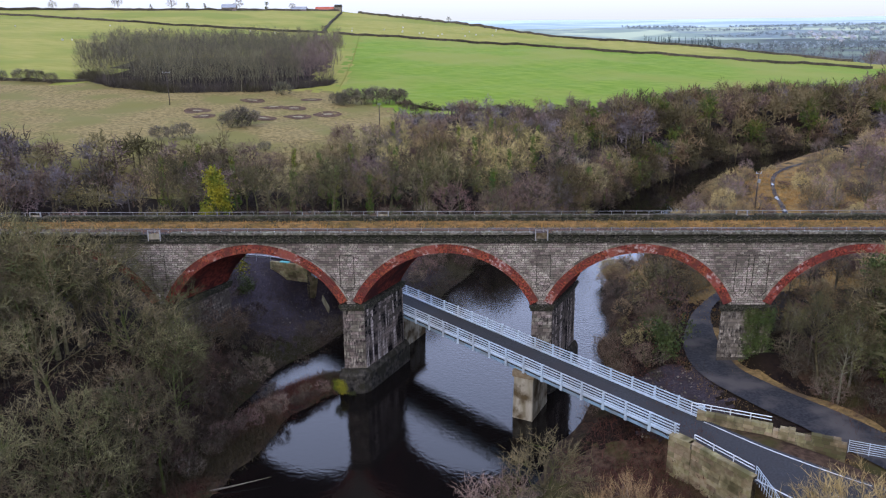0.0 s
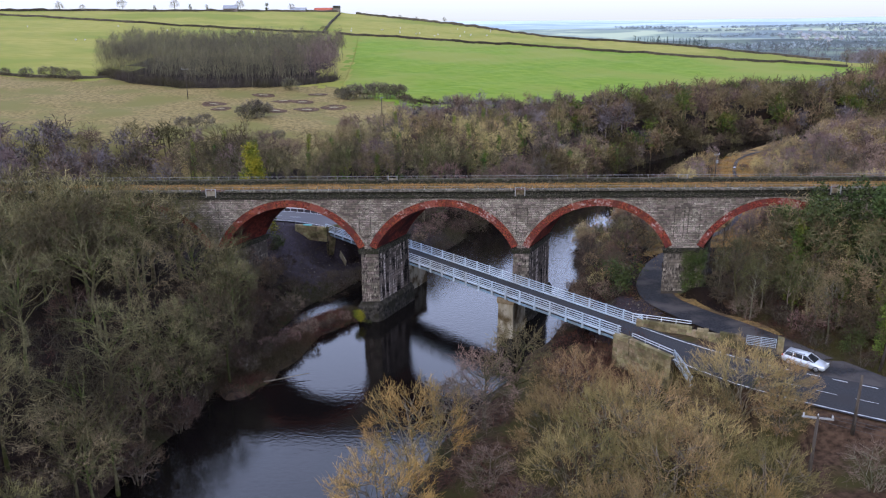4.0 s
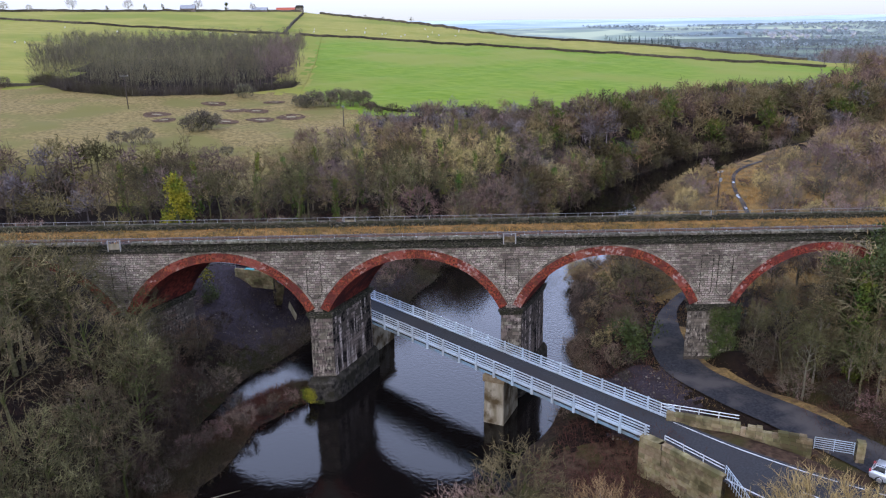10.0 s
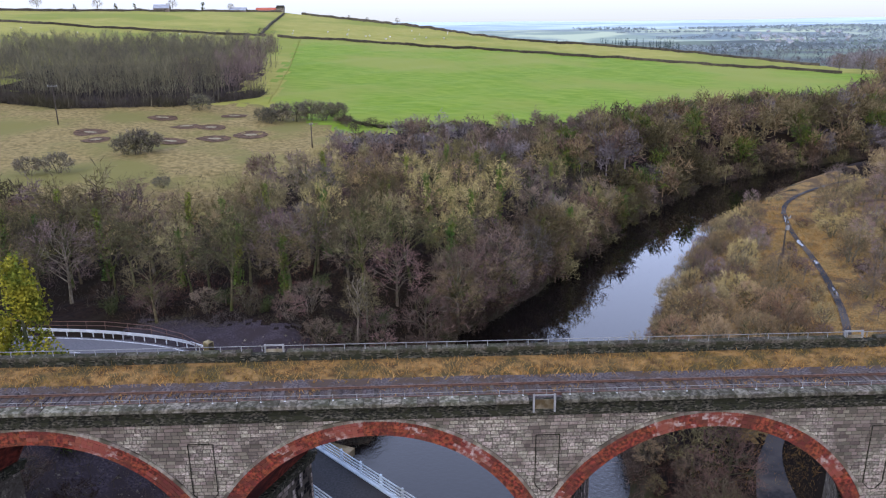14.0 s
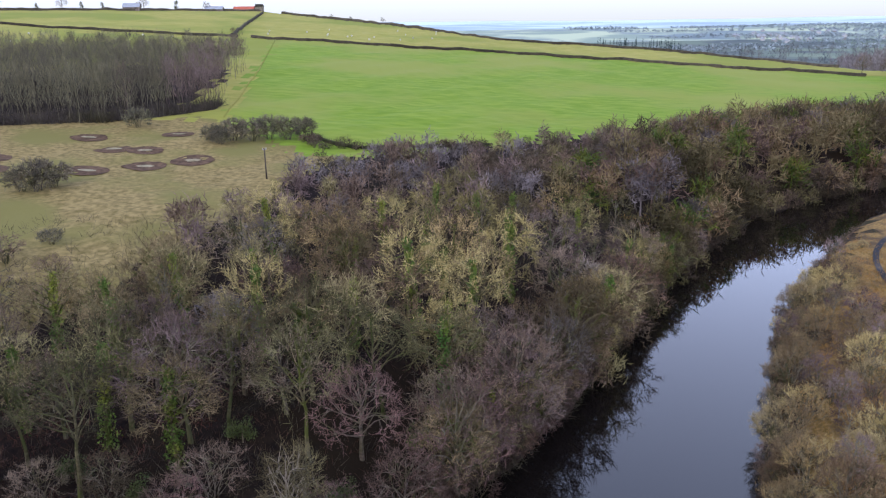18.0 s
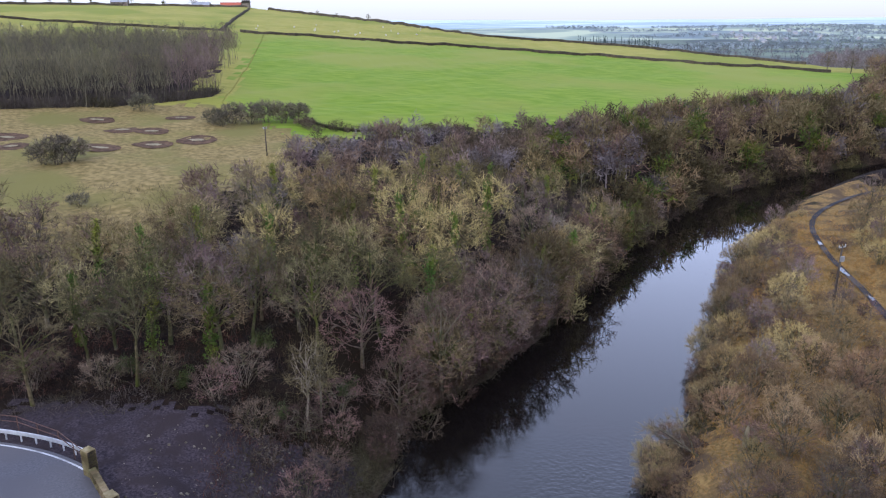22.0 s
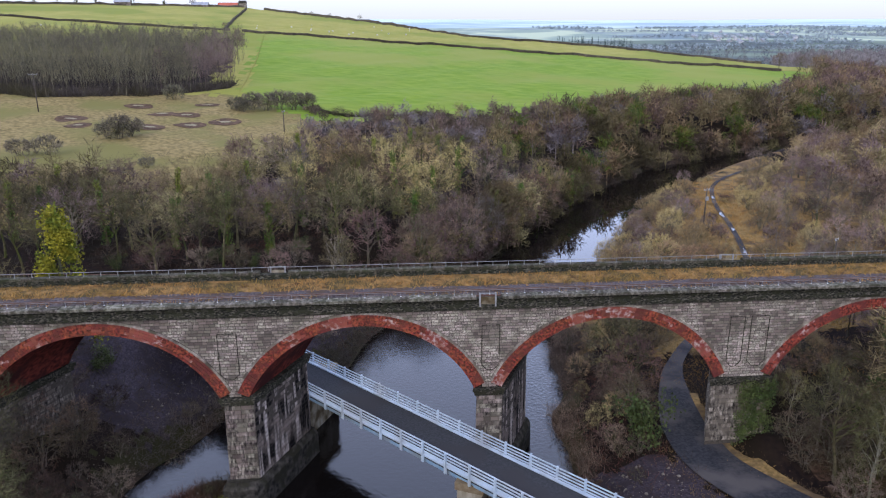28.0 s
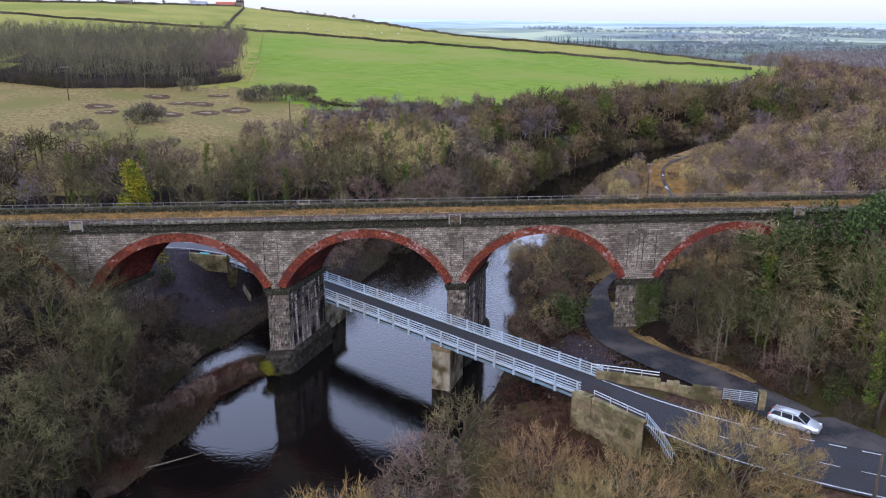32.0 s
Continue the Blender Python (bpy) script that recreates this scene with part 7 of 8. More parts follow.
hedge([(-420, 592), (-249, 560), (-181, 543), (-109, 535), (-96, 534)], 1.5, 1.2, 1.2, HEDGE, "dark clipped hedge between the fields")
hedge([(-88, 533), (-74, 532), (-5, 512), (60, 497), (122, 480), (178, 462), (240, 448)], 1.5, 1.2, 1.2, HEDGE, "dark clipped hedge across the hillside")
hedge([(-100, 536), (-112, 640), (-128, 800)], 1.9, 1.6, 0.8, HEDGE, "dark hedge climbing to the farm on the crest")
hedge([(-500, 592), (-403, 619), (-343, 668), (-254, 742), (-190, 797), (-134, 832)], 2.2, 2.2, 0.5, HEDGE, "dark hedge along the crest")
hedge([(-112, 812), (-60, 757), (-7, 702), (30, 652)], 2.2, 2.0, 0.6, HEDGE, "gappy hedge along the crest")
hedge([(30, 652), (72, 590), (120, 574), (178, 553), (215, 522), (246, 484)], 1.6, 1.6, 0.5, HEDGE, "low hedge along the falling crest")
hedge([(-400, 272), (-200, 271), (-150, 270), (-139, 276)], 1.1, 1.2, 0.8, HEDGE, "straggling hedge beside the pasture")
hedge([(-47, 280), (-56, 380), (-73, 530)], 0.35, 0.3, 0.3, LIME, "grassy field boundary with old fence")
hedge([(-20, 256), (-8, 247), (6, 249), (24, 254)], 0.7, 1.4, 5.0, GORSE, "dark gorse along the meadow's lower edge")
# field fence
fence = thing("field_fence", "post-and-wire fence at the meadow's corner", "fence")
g0 = None
for i in range(24):
    q = i / 23
    x, y = -22 + q * 13, 257 - q * 9
    m = pose(x, y, hz(x, y))
    if g0 is None:
        g = Geo()
        g.box(-0.07, -0.07, -0.2, 0.07, 0.07, 1.2)
        g0 = part("post", g, POLEWOOD, fence)
        g0.matrix_basis = m
    else:
        same("post", g0, m, fence)
# trampled feeding rings in the pasture
for x, y, a, b in ((-71.5, 250, 6.0, 5), (-61.5, 238, 6.2, 5.2), (-54.6, 237.6, 6, 5), (-50.8, 225.5, 6.5, 5.5), (-42.6, 230.5, 6.5, 6.5), (-60.2, 220, 6, 5.4), (-52.6, 256, 5.5, 6), (-82, 226.4, 6, 6.5), (-77, 217, 5, 5)):
    ring = thing("feeding_ring", "oval of trodden mud round old straw in the pasture", "feeding ring", "rings in the pasture")
    for nm, k, mt, up in (("mud", 1.0, MUD, 0.10), ("straw", 0.42, STRAW, 0.16)):
        g = Geo()
        n = 22
        g.v.append((x, y, hz(x, y) + up + (0.08 if nm == "straw" else 0)))
        for i in range(n):
            t = 2 * math.pi * i / n
            q = k * rng.uniform(0.93, 1.06) * 0.86
            xx, yy = x + math.cos(t) * a * 0.8 * q, y + math.sin(t) * b * 0.8 * q * (0.55 if nm == "straw" else 1)
            g.v.append((xx, yy, hz(xx, yy) + up))
        g.f = [[0, 1 + i, 1 + (i + 1) % n] for i in range(n)]
        g.m = [0] * n
        part(nm, g, mt, ring)


# ---- farm, sheep, village, distance ----
def house(x, y, z, w, d, h, roof_h, angle, wm, rm, label, name="house", chimney=True):
    e = thing(name, label, name.replace("_", " "), at=pose(x, y, z, 0, 0, angle))
    g = Geo()
    g.box(-w / 2, -d / 2, -2, w / 2, d / 2, h)
    g.add([(-w / 2, -d / 2, h), (-w / 2, d / 2, h), (-w / 2, 0, h + roof_h), (w / 2, -d / 2, h), (w / 2, d / 2, h), (w / 2, 0, h + roof_h)], [(0, 2, 1), (3, 4, 5)])
    part("wall", g, wm, e)
    g = Geo()
    o = 0.35
    for s in (-1, 1):
        g.add([(-w / 2 - o, s * (d / 2 + o), h - 0.2), (w / 2 + o, s * (d / 2 + o), h - 0.2), (w / 2 + o, 0, h + roof_h + 0.15), (-w / 2 - o, 0, h + roof_h + 0.15),
               (-w / 2 - o, s * (d / 2 + o), h - 0.4), (w / 2 + o, s * (d / 2 + o), h - 0.4), (w / 2 + o, 0, h + roof_h - 0.05), (-w / 2 - o, 0, h + roof_h - 0.05)],
              [(0, 1, 2, 3), (7, 6, 5, 4), (0, 4, 5, 1), (1, 5, 6, 2), (3, 7, 4, 0)])
    r = part("roof", g, rm, e)
    if chimney:
        g = Geo()
        g.box(w * 0.3, -0.4, h + roof_h - 0.6, w * 0.3 + 0.8, 0.4, h + roof_h + 1.0)
        part("chimney", g, wm, r)
        for i in (-1, 1):
            g = Geo()
            g.box(i * w * 0.25 - 0.5, -d / 2 - 0.05, h * 0.45, i * w * 0.25 + 0.5, -d / 2 + 0.02, h * 0.75)
            part("window", g, CARGLASS, e)
    return e


zc = hz(-150, 838)
house(-152, 836, zc, 20, 9, 2.6, 3.0, -4, STONE, ROOF_RED, "long stone barn with a red tiled roof on the hilltop", "barn", False)
house(-137, 834, zc, 7, 8, 5.6, 2.0, 0, STONE, STONE_DARK, "square stone farm building beside the barn", "farmhouse", False)
house(-175, 811, zc + 0.5, 16, 8, 2.4, 2.4, 0, STONE, ROOF_GREY, "low grey-roofed farm shed", "shed", False)
house(-235, 764, zc + 1, 14, 8, 3.2, 3.0, 5, STONE, ROOF_GREY, "stone farmhouse with a slate roof among trees", "farmhouse")
for i, (x, y, s, k) in enumerate(((-255, 850, 0.7, "evergreen"), (-268, 852, 0.75, "evergreen"), (-205, 846, 0.9, "evergreen"), (-216, 846, 0.55, "holly"), (-280, 856, 1.15, "grey"), (-228, 850, 1.15, "grey"), (-318, 860, 1.2, "grey"), (-345, 864, 0.7, "brown"), (-360, 868, 0.9, "olive"),
                                   (-295, 858, 0.6, "evergreen"), (-182, 842, 0.9, "grey"), (-400, 875, 0.8, "grey"), (-104, 560, 0.45, "brown"), (-60, 752, 0.45, "brown"), (-42, 735, 0.4, "grey"), (-14, 712, 0.55, "grey"), (-85, 776, 0.35, "thorn"), (40, 632, 0.4, "thorn"),
                                   (128, 476, 0.4, "thorn"), (170, 465, 0.45, "thorn"), (244, 458, 1.1, "brown"), (250, 446, 1.0, "mauve"), (256, 455, 1.0, "grey"))):
    plant(k, x, min(y, float(np.interp(x, CREST_X, CREST_Y)) + 7) if x < -170 else y, s)
sh = None
for i in range(26):
    x, y = (rng.uniform(-90, 40), rng.uniform(545, 640)) if i < 17 else (rng.uniform(-300, -110), rng.uniform(400, 525))
    if y > np.interp(x, CREST_X, CREST_Y) - 10:
        continue
    m = pose(x, y, hz(x, y), 0, 0, rng.uniform(0, 360))
    if sh is None:
        sh = thing("sheep_figure", "small pale woolly shape grazing in the far meadow", "sheep", "flock on the hillside", at=m)
        g = Geo()
        g.tube([(-0.6, 0, 0.62), (-0.45, 0, 0.66), (0, 0, 0.7), (0.4, 0, 0.68), (0.58, 0, 0.7), (0.85, 0, 0.72)], [0.1, 0.3, 0.36, 0.32, 0.15, 0.1], 8, cap=True)
        for a in (-0.35, 0.35):
            for b in (-0.15, 0.15):
                g.box(a - 0.05, b - 0.05, 0, a + 0.05, b + 0.05, 0.5)
        part("fleece", g, SHEEP, sh)
    else:
        copy_thing(sh, m)
# the village on the far slope
for i in range(34):
    x, y = rng.uniform(590, 700), rng.uniform(1260, 1430)
    if i > 22:
        x, y = rng.uniform(600, 900), rng.uniform(1250, 1600)
    house(x, y, hz(x, y), rng.uniform(5, 8.5), 5.5, rng.uniform(2.6, 3.8), 2.2, rng.uniform(0, 180), RENDER_W, ROOF_GREY, "small pale house in the distant village", "house", rng.random() < 0.5)
g = Geo()
for row in range(44):
    y0, x0 = rng.uniform(1080, 1950), rng.uniform(250, 1250)
    n = rng.randrange(16, 46)
    sl = rng.uniform(-0.3, 0.3)
    for i in range(n):
        x = x0 + i * 7 + rng.uniform(-3, 3)
        y = y0 + (x - x0) * sl + rng.uniform(-16, 16)
        leafcloud(g, (x, y, hz(x, y) + 2.5), rng.uniform(4, 7.5), 16, 3.6, 0.6, 0.2)
tagged(link("far_woods", g, FARTREE_BLUE), "trees round the distant village, greyed by haze in their colour", "wood", kind="stuff")
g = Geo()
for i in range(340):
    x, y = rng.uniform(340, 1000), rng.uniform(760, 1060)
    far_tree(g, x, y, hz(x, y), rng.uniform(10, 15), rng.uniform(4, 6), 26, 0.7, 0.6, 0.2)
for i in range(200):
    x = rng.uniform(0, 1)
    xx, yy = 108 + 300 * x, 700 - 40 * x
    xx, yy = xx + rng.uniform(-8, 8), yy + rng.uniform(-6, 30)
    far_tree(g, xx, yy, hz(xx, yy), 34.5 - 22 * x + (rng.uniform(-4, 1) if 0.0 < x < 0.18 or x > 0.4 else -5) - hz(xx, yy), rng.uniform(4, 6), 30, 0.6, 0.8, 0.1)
tagged(link("far_woods", g, FARTREE), "woods behind the falling crest, dulled by haze in their colour", "wood", kind="stuff")
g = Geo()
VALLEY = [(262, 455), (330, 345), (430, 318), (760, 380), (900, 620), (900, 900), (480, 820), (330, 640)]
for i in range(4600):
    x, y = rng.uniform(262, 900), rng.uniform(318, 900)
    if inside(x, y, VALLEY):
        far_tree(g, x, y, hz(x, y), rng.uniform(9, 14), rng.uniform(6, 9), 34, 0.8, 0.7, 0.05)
tagged(link("far_woods", g, VALLEYWOOD), "purple-brown woods filling the valley floor, greyed by painted haze", "wood", kind="stuff")
g = Geo()
for i in range(46):
    x = rng.uniform(0, 1)
    xx, yy = 168 + 56 * x + rng.uniform(-3, 3), 698 - 30 * x + rng.uniform(-6, 6)
    zz = hz(xx, yy)
    h = 34.6 - 2.6 * x + rng.uniform(-2.4, 0.8) - zz
    for q in range(80):
        f = rng.random() ** 0.8
        a = rng.uniform(0, 6.28)
        twig(g, Vector((xx, yy, zz + h * f)), Vector((math.cos(a), math.sin(a), 0.25)).normalized(), 0.3 + 2.6 * (1 - f), 0.9)
    g.add([(xx - 0.2, yy, zz), (xx + 0.2, yy, zz), (xx, yy, zz + h + 0.8)], [(0, 1, 2)])
tagged(link("conifer_belt", g, CONIFER), "dark row of conifers on the skyline behind the hedge", "wood", kind="stuff")
g = Geo()
for j, (dist, hgt, seed) in enumerate(((3700, 68, 1.0), (4700, 84, 2.3))):
    n = 120
    for i in range(n + 1):
        a = -0.6 + 1.9 * i / n
        x, y = math.sin(a) * dist, math.cos(a) * dist
        z = hgt * (0.94 + 0.05 * math.sin(a * 5 + seed) + 0.025 * math.sin(a * 13 + seed * 3) + 0.012 * math.sin(a * 37 + seed)) + 8 * max(0, a - 0.2)
        g.v += [(x, y, z), (x * 1.08, y * 1.08, z + 4), (x * 0.86, y * 0.86, -20)]
    k = j * (n + 1) * 3
    for i in range(n):
        b = k + 3 * i
        g.f += [[b, b + 3, b + 4, b + 1], [b + 2, b + 5, b + 3, b]]
        g.m += [0, 0]
tagged(link("backdrop", g, HILLS, smooth=True), "distant hills coloured pale blue for haze under a white sky", "hills", kind="structure")

# ---- undergrowth and grass ----
def scatter(name, n, where, mt, label, lo, hi, w, up=0.9, keep=0.8):
    g = Geo()
    k = 0
    while k < n:
        x, y = where()
        zz = hz(x, y)
        if zz < WL + 0.2:
            k += 1
            continue
        for _ in range(6):
            xx, yy = x + rng.gauss(0, 0.5), y + rng.gauss(0, 0.5)
            twig(g, Vector((xx, yy, zz - 0.05)), rand_dir(up), rng.uniform(lo, hi), w)
        k += 1
    tagged(link(name, g, mt), label, "undergrowth", kind="stuff")


def box_of(*b):
    def f():
        x0, x1, y0, y1 = rng.choice(b)
        return rng.uniform(x0, x1), rng.uniform(y0, y1)
    return f


scatter("brambles", 2600, box_of((-29, -13, 57, 78), (-28, -14, 60, 76), (-14, 2, 104, 124)), BRAMBLE, "reddish brambles over the spit and the bank", 0.3, 0.9, 0.05)
def spit_side():
    u = rng.random() ** 0.8
    k = min(int(u * 5), 4)
    (ax, ay), (bx, by) = SPIT[k], SPIT[k + 1]
    q = u * 5 - k
    return ax + (bx - ax) * q + rng.gauss(-0.3, 1.9), ay + (by - ay) * q + rng.gauss(0, 1.6)


def left_bank():
    y = rng.uniform(12, 74)
    return np.interp(y, [12, 40, 56, 66, 74], [-33.5, -30, -27.5, -27, -28]) + rng.gauss(-1.5, 2.2), y


def edge_of(k0, k1, side, spread):
    def f():
        k = rng.uniform(k0, k1)
        j = int(k)
        ax, ay, aw = (np.array(RIVER[j]) * (j + 1 - k) + np.array(RIVER[j + 1]) * (k - j))
        dx, dy = RIVER[j + 1][0] - RIVER[j][0], RIVER[j + 1][1] - RIVER[j][1]
        q = math.hypot(dx, dy)
        o = (aw + rng.gauss(0.3, spread)) * side
        return ax - dy / q * o, ay + dx / q * o
    return f


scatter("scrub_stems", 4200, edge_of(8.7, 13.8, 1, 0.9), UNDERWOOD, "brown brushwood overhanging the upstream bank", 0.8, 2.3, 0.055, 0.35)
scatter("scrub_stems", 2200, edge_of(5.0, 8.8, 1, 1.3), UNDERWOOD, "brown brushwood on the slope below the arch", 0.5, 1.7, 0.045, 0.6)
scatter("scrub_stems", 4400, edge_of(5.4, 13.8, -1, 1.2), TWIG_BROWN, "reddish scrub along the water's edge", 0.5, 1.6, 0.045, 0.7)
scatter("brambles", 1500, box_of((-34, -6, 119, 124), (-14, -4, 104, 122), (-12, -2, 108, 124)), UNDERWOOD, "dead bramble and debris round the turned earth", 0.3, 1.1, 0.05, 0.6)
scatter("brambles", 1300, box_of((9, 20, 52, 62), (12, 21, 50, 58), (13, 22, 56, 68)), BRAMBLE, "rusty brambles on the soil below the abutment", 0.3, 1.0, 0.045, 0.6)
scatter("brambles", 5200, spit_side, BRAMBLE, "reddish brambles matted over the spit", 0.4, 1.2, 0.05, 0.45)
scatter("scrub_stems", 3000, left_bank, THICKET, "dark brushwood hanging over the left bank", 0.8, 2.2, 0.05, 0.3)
scatter("brambles", 5200, box_of((-60, -24, 20, 76), (-40, -10, 123, 150), (-20, 30, 125, 175), (36, 70, 46, 75), (36, 60, 55, 75), (-2, 24, 20, 52)), BRAMBLE, "reddish bramble undergrowth on the wood floor", 0.4, 1.3, 0.05)
scatter("rank_grass", 12000, box_of((24, 60, 88, 150), (28, 62, 100, 150), (40, 76, 130, 190), (40, 90, 130, 200), (50, 84, 150, 196)), DRYGRASS, "dry straw-coloured riverside grass", 0.3, 0.8, 0.045, 1.2)
scatter("brambles", 1500, box_of((13, 22, 44, 57), (14, 24, 44, 54), (15, 27, 60, 104), (17, 25, 74, 96)), BRAMBLE, "brown brambles on the bank under the arch", 0.3, 1.1, 0.045, 0.7)
def lane_side():
    u, o = rng.uniform(0.05, 0.5), rng.choice((-1, -1, 1))
    o *= np.interp(u, [0, 0.1, 0.2, 0.3, 0.42, 1], [3.0, 4.0, 2.4, 2.2, 1.3, 1.1]) + abs(rng.gauss(0, 0.9))
    return ribbon(LANE_L, [(0, o), (1, o)], ZL, 1, u, u + 0.001)[0][:2]


scatter("lane_grass", 1500, lane_side, VERGE, "short mossy grass tufts along the lane", 0.12, 0.4, 0.05, 0.9)
scatter("scrub_stems", 1500, box_of((-36, -13, 68, 90), (-34, -14, 84, 104), (36, 60, 55, 90)), THICKET, "dead stems and scrub on the slope under the arch", 0.5, 1.7, 0.04, 0.6)
scatter("scrub_stems", 2600, box_of((-110, -26, 10, 76), (-60, 40, 125, 190)), HEDGE, "dark saplings and dead stems in the wood", 0.8, 2.4, 0.05, 1.0)
g = Geo()
for i in range(16000):
    x, y = rng.uniform(-62, 90), rng.triangular(80.4, 84.0, 82.9)
    d = Vector((rng.uniform(-.8, .8), rng.uniform(-.8, .8), rng.uniform(0.35, 1))).normalized()
    twig(g, Vector((x, y, 20.14)), d, rng.uniform(0.25, 0.62), 0.055)
for i in range(4200):
    x, y = rng.uniform(-62, 90), rng.uniform(78.2, 79.5)
    if math.sin(x * 0.35) + math.sin(x * 1.1 + 2) > -0.4:
        twig(g, Vector((x, y, 20.2)), rand_dir(1.0), rng.uniform(0.12, 0.3), 0.05)
tagged(link("trackside_grass", g, DRYGRASS), "tawny dead grass beside and between the rails", "grass", kind="stuff")
# fallen tree in the river beyond the viaduct
ft = thing("fallen_tree", "split willow leaning out over the river, branches bare", "tree")
w_, c_, a_ = grow(9.5, 3.4, 0.35, 8, 4, 9, 2, up=0.8, trunk=0.2, tw=0.06, wander=0.5)
part("trunk", w_, BARK, ft)
part("crown", c_, TWIG_WILLOW, ft)
ft.matrix_basis = pose(30.8, 113.4, 3.0, 8, -77, -58)
g = Geo()
g.tube([(32.4, 114.1, hz(32.4, 114.1) - 0.2), (32.4, 114.1, hz(32.4, 114.1) + 1.2), (32.5, 114.1, hz(32.4, 114.1) + 2.4)], [0.28, 0.24, 0.04], 7)
tagged(link("broken_stump", g, STRAW), "pale splintered tree stump on the river bank", "stump")
g = Geo()
g.tube([(-24.5, 55.8, WL + 0.2), (-21, 57, WL + 0.3), (-17.5, 58.3, WL + 0.5)], [0.1, 0.08, 0.03], 5)
tagged(link("driftwood", g, BARK_PALE), "bleached branch lying at the water's edge", "branch")

# loose stones on the turned earth
g = Geo()
for i in range(1500):
    x, y = rng.choice(((rng.uniform(-32, -14), rng.uniform(86, 102)), (rng.uniform(-20, -4), rng.uniform(98, 118)), (rng.uniform(17, 25), rng.uniform(60, 74)), (rng.uniform(-26, -15), rng.uniform(70, 84))))
    z = hz(x, y)
    if z < WL + 0.3:
        continue
    r = rng.uniform(0.04, 0.09) if i % 5 else rng.uniform(0.1, 0.2)
    pts = [(x + r * math.cos(a + i) * rng.uniform(.7, 1.2), y + r * math.sin(a + i) * rng.uniform(.7, 1.2), z - 0.03) for a in (0, 1.57, 3.14, 4.71)]
    top = [(x + (px - x) * 0.6, y + (py - y) * 0.6, z + r * rng.uniform(0.4, 0.8)) for px, py, _ in pts]
    g.add(pts + top, [(4, 5, 6, 7), (0, 1, 5, 4), (1, 2, 6, 5), (2, 3, 7, 6), (3, 0, 4, 7)])
tagged(link("rubble", g, HOOD), "loose pale stones scattered on the dark earth", "rubble", kind="stuff")
g = Geo()
for _ in range(10):
    az, rr = rng.uniform(0, 6.3), rng.uniform(0, 0.8)
    leafcloud(g, (-13.7 + math.cos(az) * rr, 74.4 + math.sin(az) * rr, rng.uniform(2.7, 4.4)), rng.uniform(0.45, 0.75), 110, 0.16, 1.0, 0.3)
tagged(link("mossy_bush", g, CYPRESS), "yellow-green bush at the foot of the pier", "shrub")

# hanging plants, added over half the pier to stand in for a shaded recess
g = Geo()
for _ in range(90):
    zz = rng.uniform(5.4, 12.2)
    leafcloud(g, (rng.uniform(31.7, 34.8), YF - 0.25, zz), rng.uniform(0.4, 0.8), 60, 0.2, 1.2, 0.2)
tagged(link("creeper", g, EVERGREEN), "dark creeper spread over the wide pier's shaded half", "creeper")
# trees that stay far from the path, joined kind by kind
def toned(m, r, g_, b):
    """A lighter or darker copy of a crown's colours, for trees that look lit or shaded."""
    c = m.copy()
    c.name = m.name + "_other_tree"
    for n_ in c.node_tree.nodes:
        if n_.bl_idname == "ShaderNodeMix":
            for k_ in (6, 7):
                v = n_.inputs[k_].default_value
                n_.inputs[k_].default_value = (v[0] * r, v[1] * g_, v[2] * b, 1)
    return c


for kind in sorted({o[0] for o in OVER}):
    g = Geo()
    label, category, _, _, wm, cm, _, im = KINDS[kind][0]
    vs, base = [], 0
    for k, i, m in OVER:
        if k != kind:
            continue
        _, _, wd, cr, _, _, iv, _ = KINDS[k][i]
        mm = np.array(m)
        tone = rng.randrange(3)
        for mi, part_ in enumerate((wd, cr, iv)):
            if part_ is None:
                continue
            v = np.array(part_.v)
            vs.append(v @ mm[:3, :3].T + mm[:3, 3])
            g.f += [[q + base for q in f] for f in part_.f]
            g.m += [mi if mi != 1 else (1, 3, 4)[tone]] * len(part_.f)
            base += len(v)
    g.v = np.concatenate(vs).tolist()
    # lit and shaded crown copies, dealt out at random tree by tree
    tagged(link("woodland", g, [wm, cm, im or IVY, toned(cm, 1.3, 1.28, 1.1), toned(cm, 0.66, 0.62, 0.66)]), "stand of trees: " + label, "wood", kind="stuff")

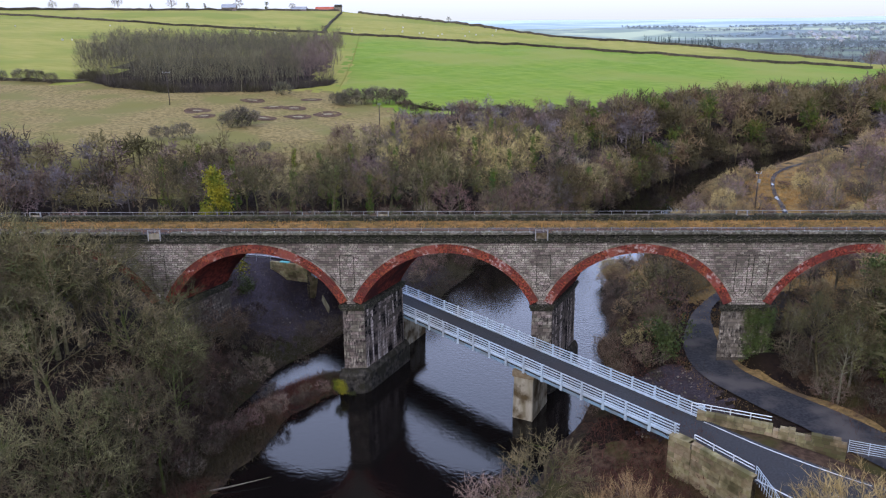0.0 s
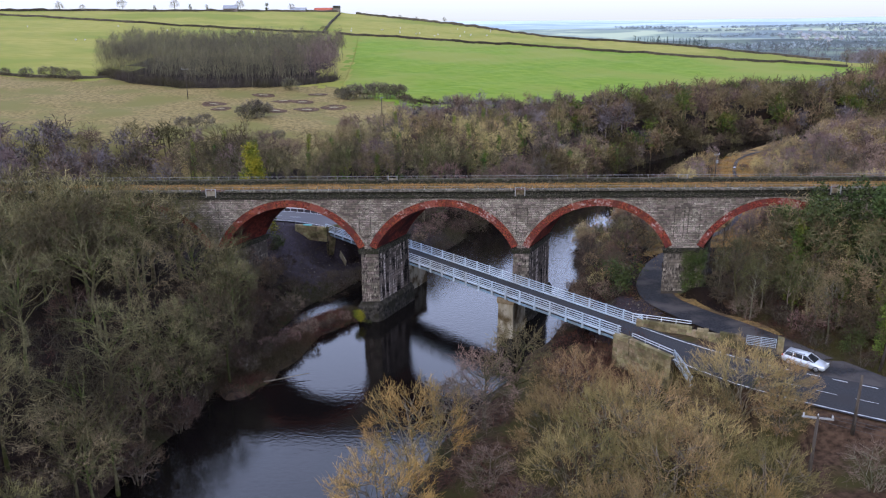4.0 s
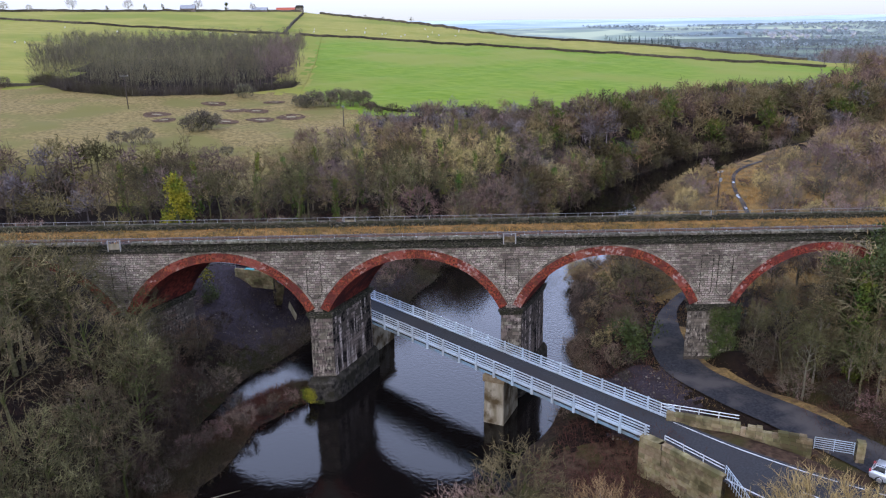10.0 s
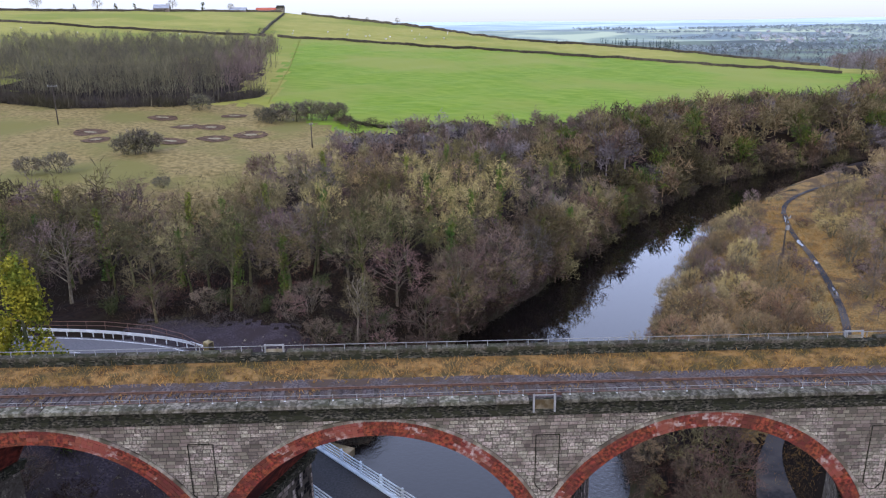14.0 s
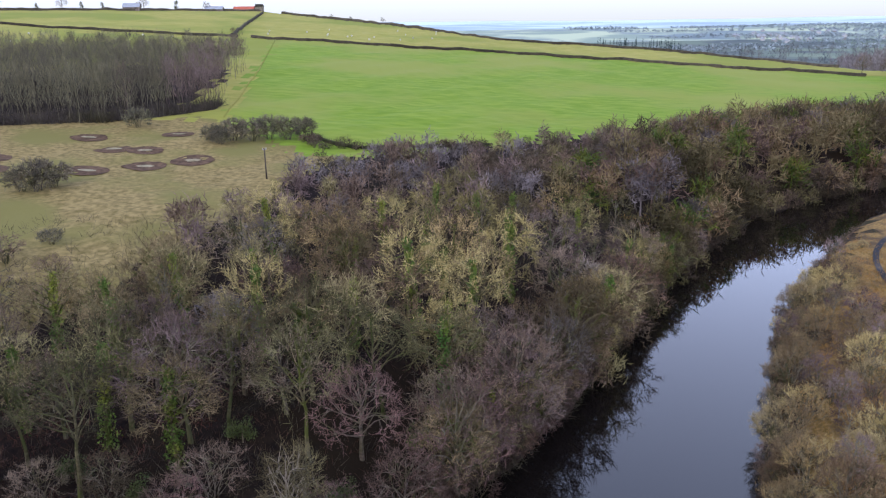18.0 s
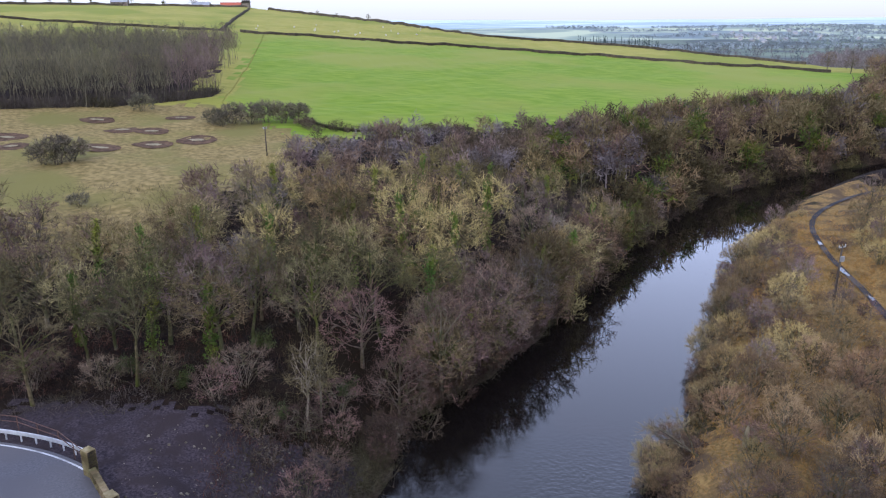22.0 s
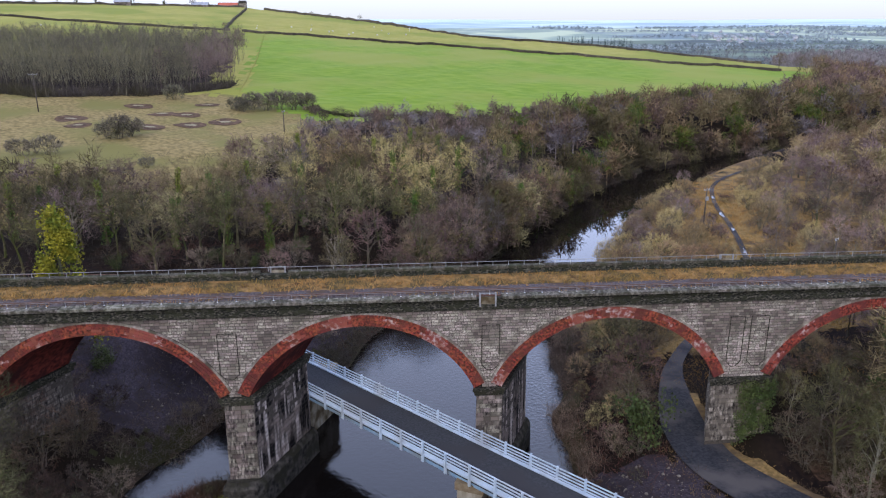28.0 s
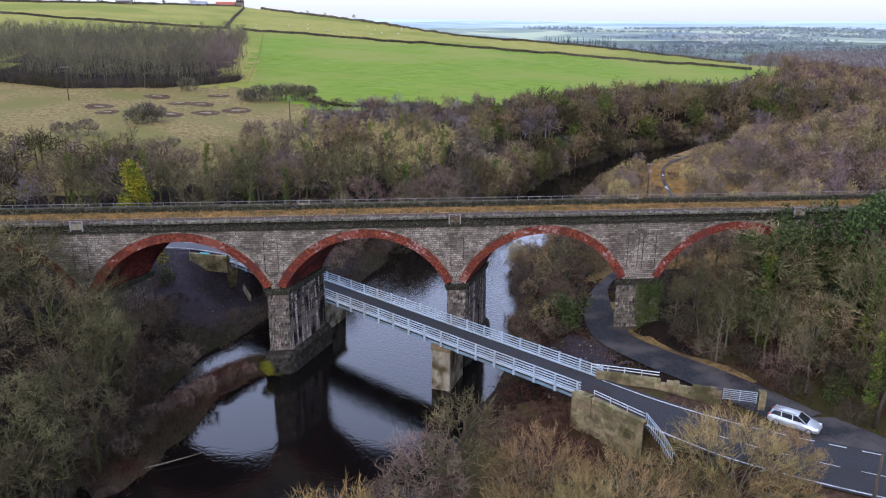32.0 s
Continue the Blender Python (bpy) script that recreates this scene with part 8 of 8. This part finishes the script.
# ---- the stones of the viaduct's face ----
def face_stones():
    joined = Geo()
    singles = 0
    z = SPRING
    row = 0
    hs = []
    while z < ZSTRING - 0.24:
        hs.append((z, min(0.255, ZSTRING - 0.21 - z)))
        z += 0.255
    for z, h in hs:
        x = -60 - rng.uniform(0, 0.4)
        while x < 82:
            w = rng.uniform(0.32, 0.7)
            x0, x1 = x + 0.016, x + w - 0.016
            x += w
            lo0, lo1 = under(x0, RING * 0.6), under(x1, RING * 0.6)
            zm = z + h / 2
            if (lo0 is not None and lo0 > zm) or (lo1 is not None and lo1 > zm):
                continue
            out = rng.uniform(0.012, 0.05)
            b = 0.012
            z0, z1 = z + 0.02, z + h - 0.02
            y = YF + 0.052
            vs = [(x0, y, z0), (x1, y, z0), (x1, y, z1), (x0, y, z1), (x0 + b, y - out, z0 + b), (x1 - b, y - out, z0 + b), (x1 - b, y - out, z1 - b), (x0 + b, y - out, z1 - b)]
            fs = [(4, 5, 6, 7), (0, 1, 5, 4), (1, 2, 6, 5), (2, 3, 7, 6), (3, 0, 4, 7)]
            if singles < 300 and 4 < x0 < 14:
                g = Geo()
                g.add(vs, fs)
                part("stone", g, STONE, wall_front)
                singles += 1
            else:
                joined.add(vs, fs)
        row += 1
    tagged(part("coursed_masonry", joined, STONE_ISL, wall_front), kind="stuff")


face_stones()
# pilaster panels over the piers: dark bars on the wall face stand in for the shade of their recessed edges
for xa, xb, z0 in ((-13.3, -11.75, 14.2), (8.45, 9.95, 14.2), (30.1, 31.4, 13.6), (32.0, 33.6, 13.6), (-34.4, -32.9, 14.2)):
    g = Geo()
    for a, b in (((xa, z0 + 0.5), (xa, 18.3)), ((xb, z0 + 0.5), (xb, 18.3)), ((xa, 18.3), (xb, 18.3)), ((xa, z0 + 0.5), (xa + 0.45, z0)), ((xb, z0 + 0.5), (xb - 0.45, z0)), ((xa + 0.45, z0), (xb - 0.45, z0))):
        g.bar((a[0], YF - 0.01, a[1]), (b[0], YF - 0.01, b[1]), 0.05, 0.05, up=(0, 1, 0))
    part("panel_moulding", g, STONE_DARK, viaduct, "dark bars drawn as the shaded panel edge over the pier")
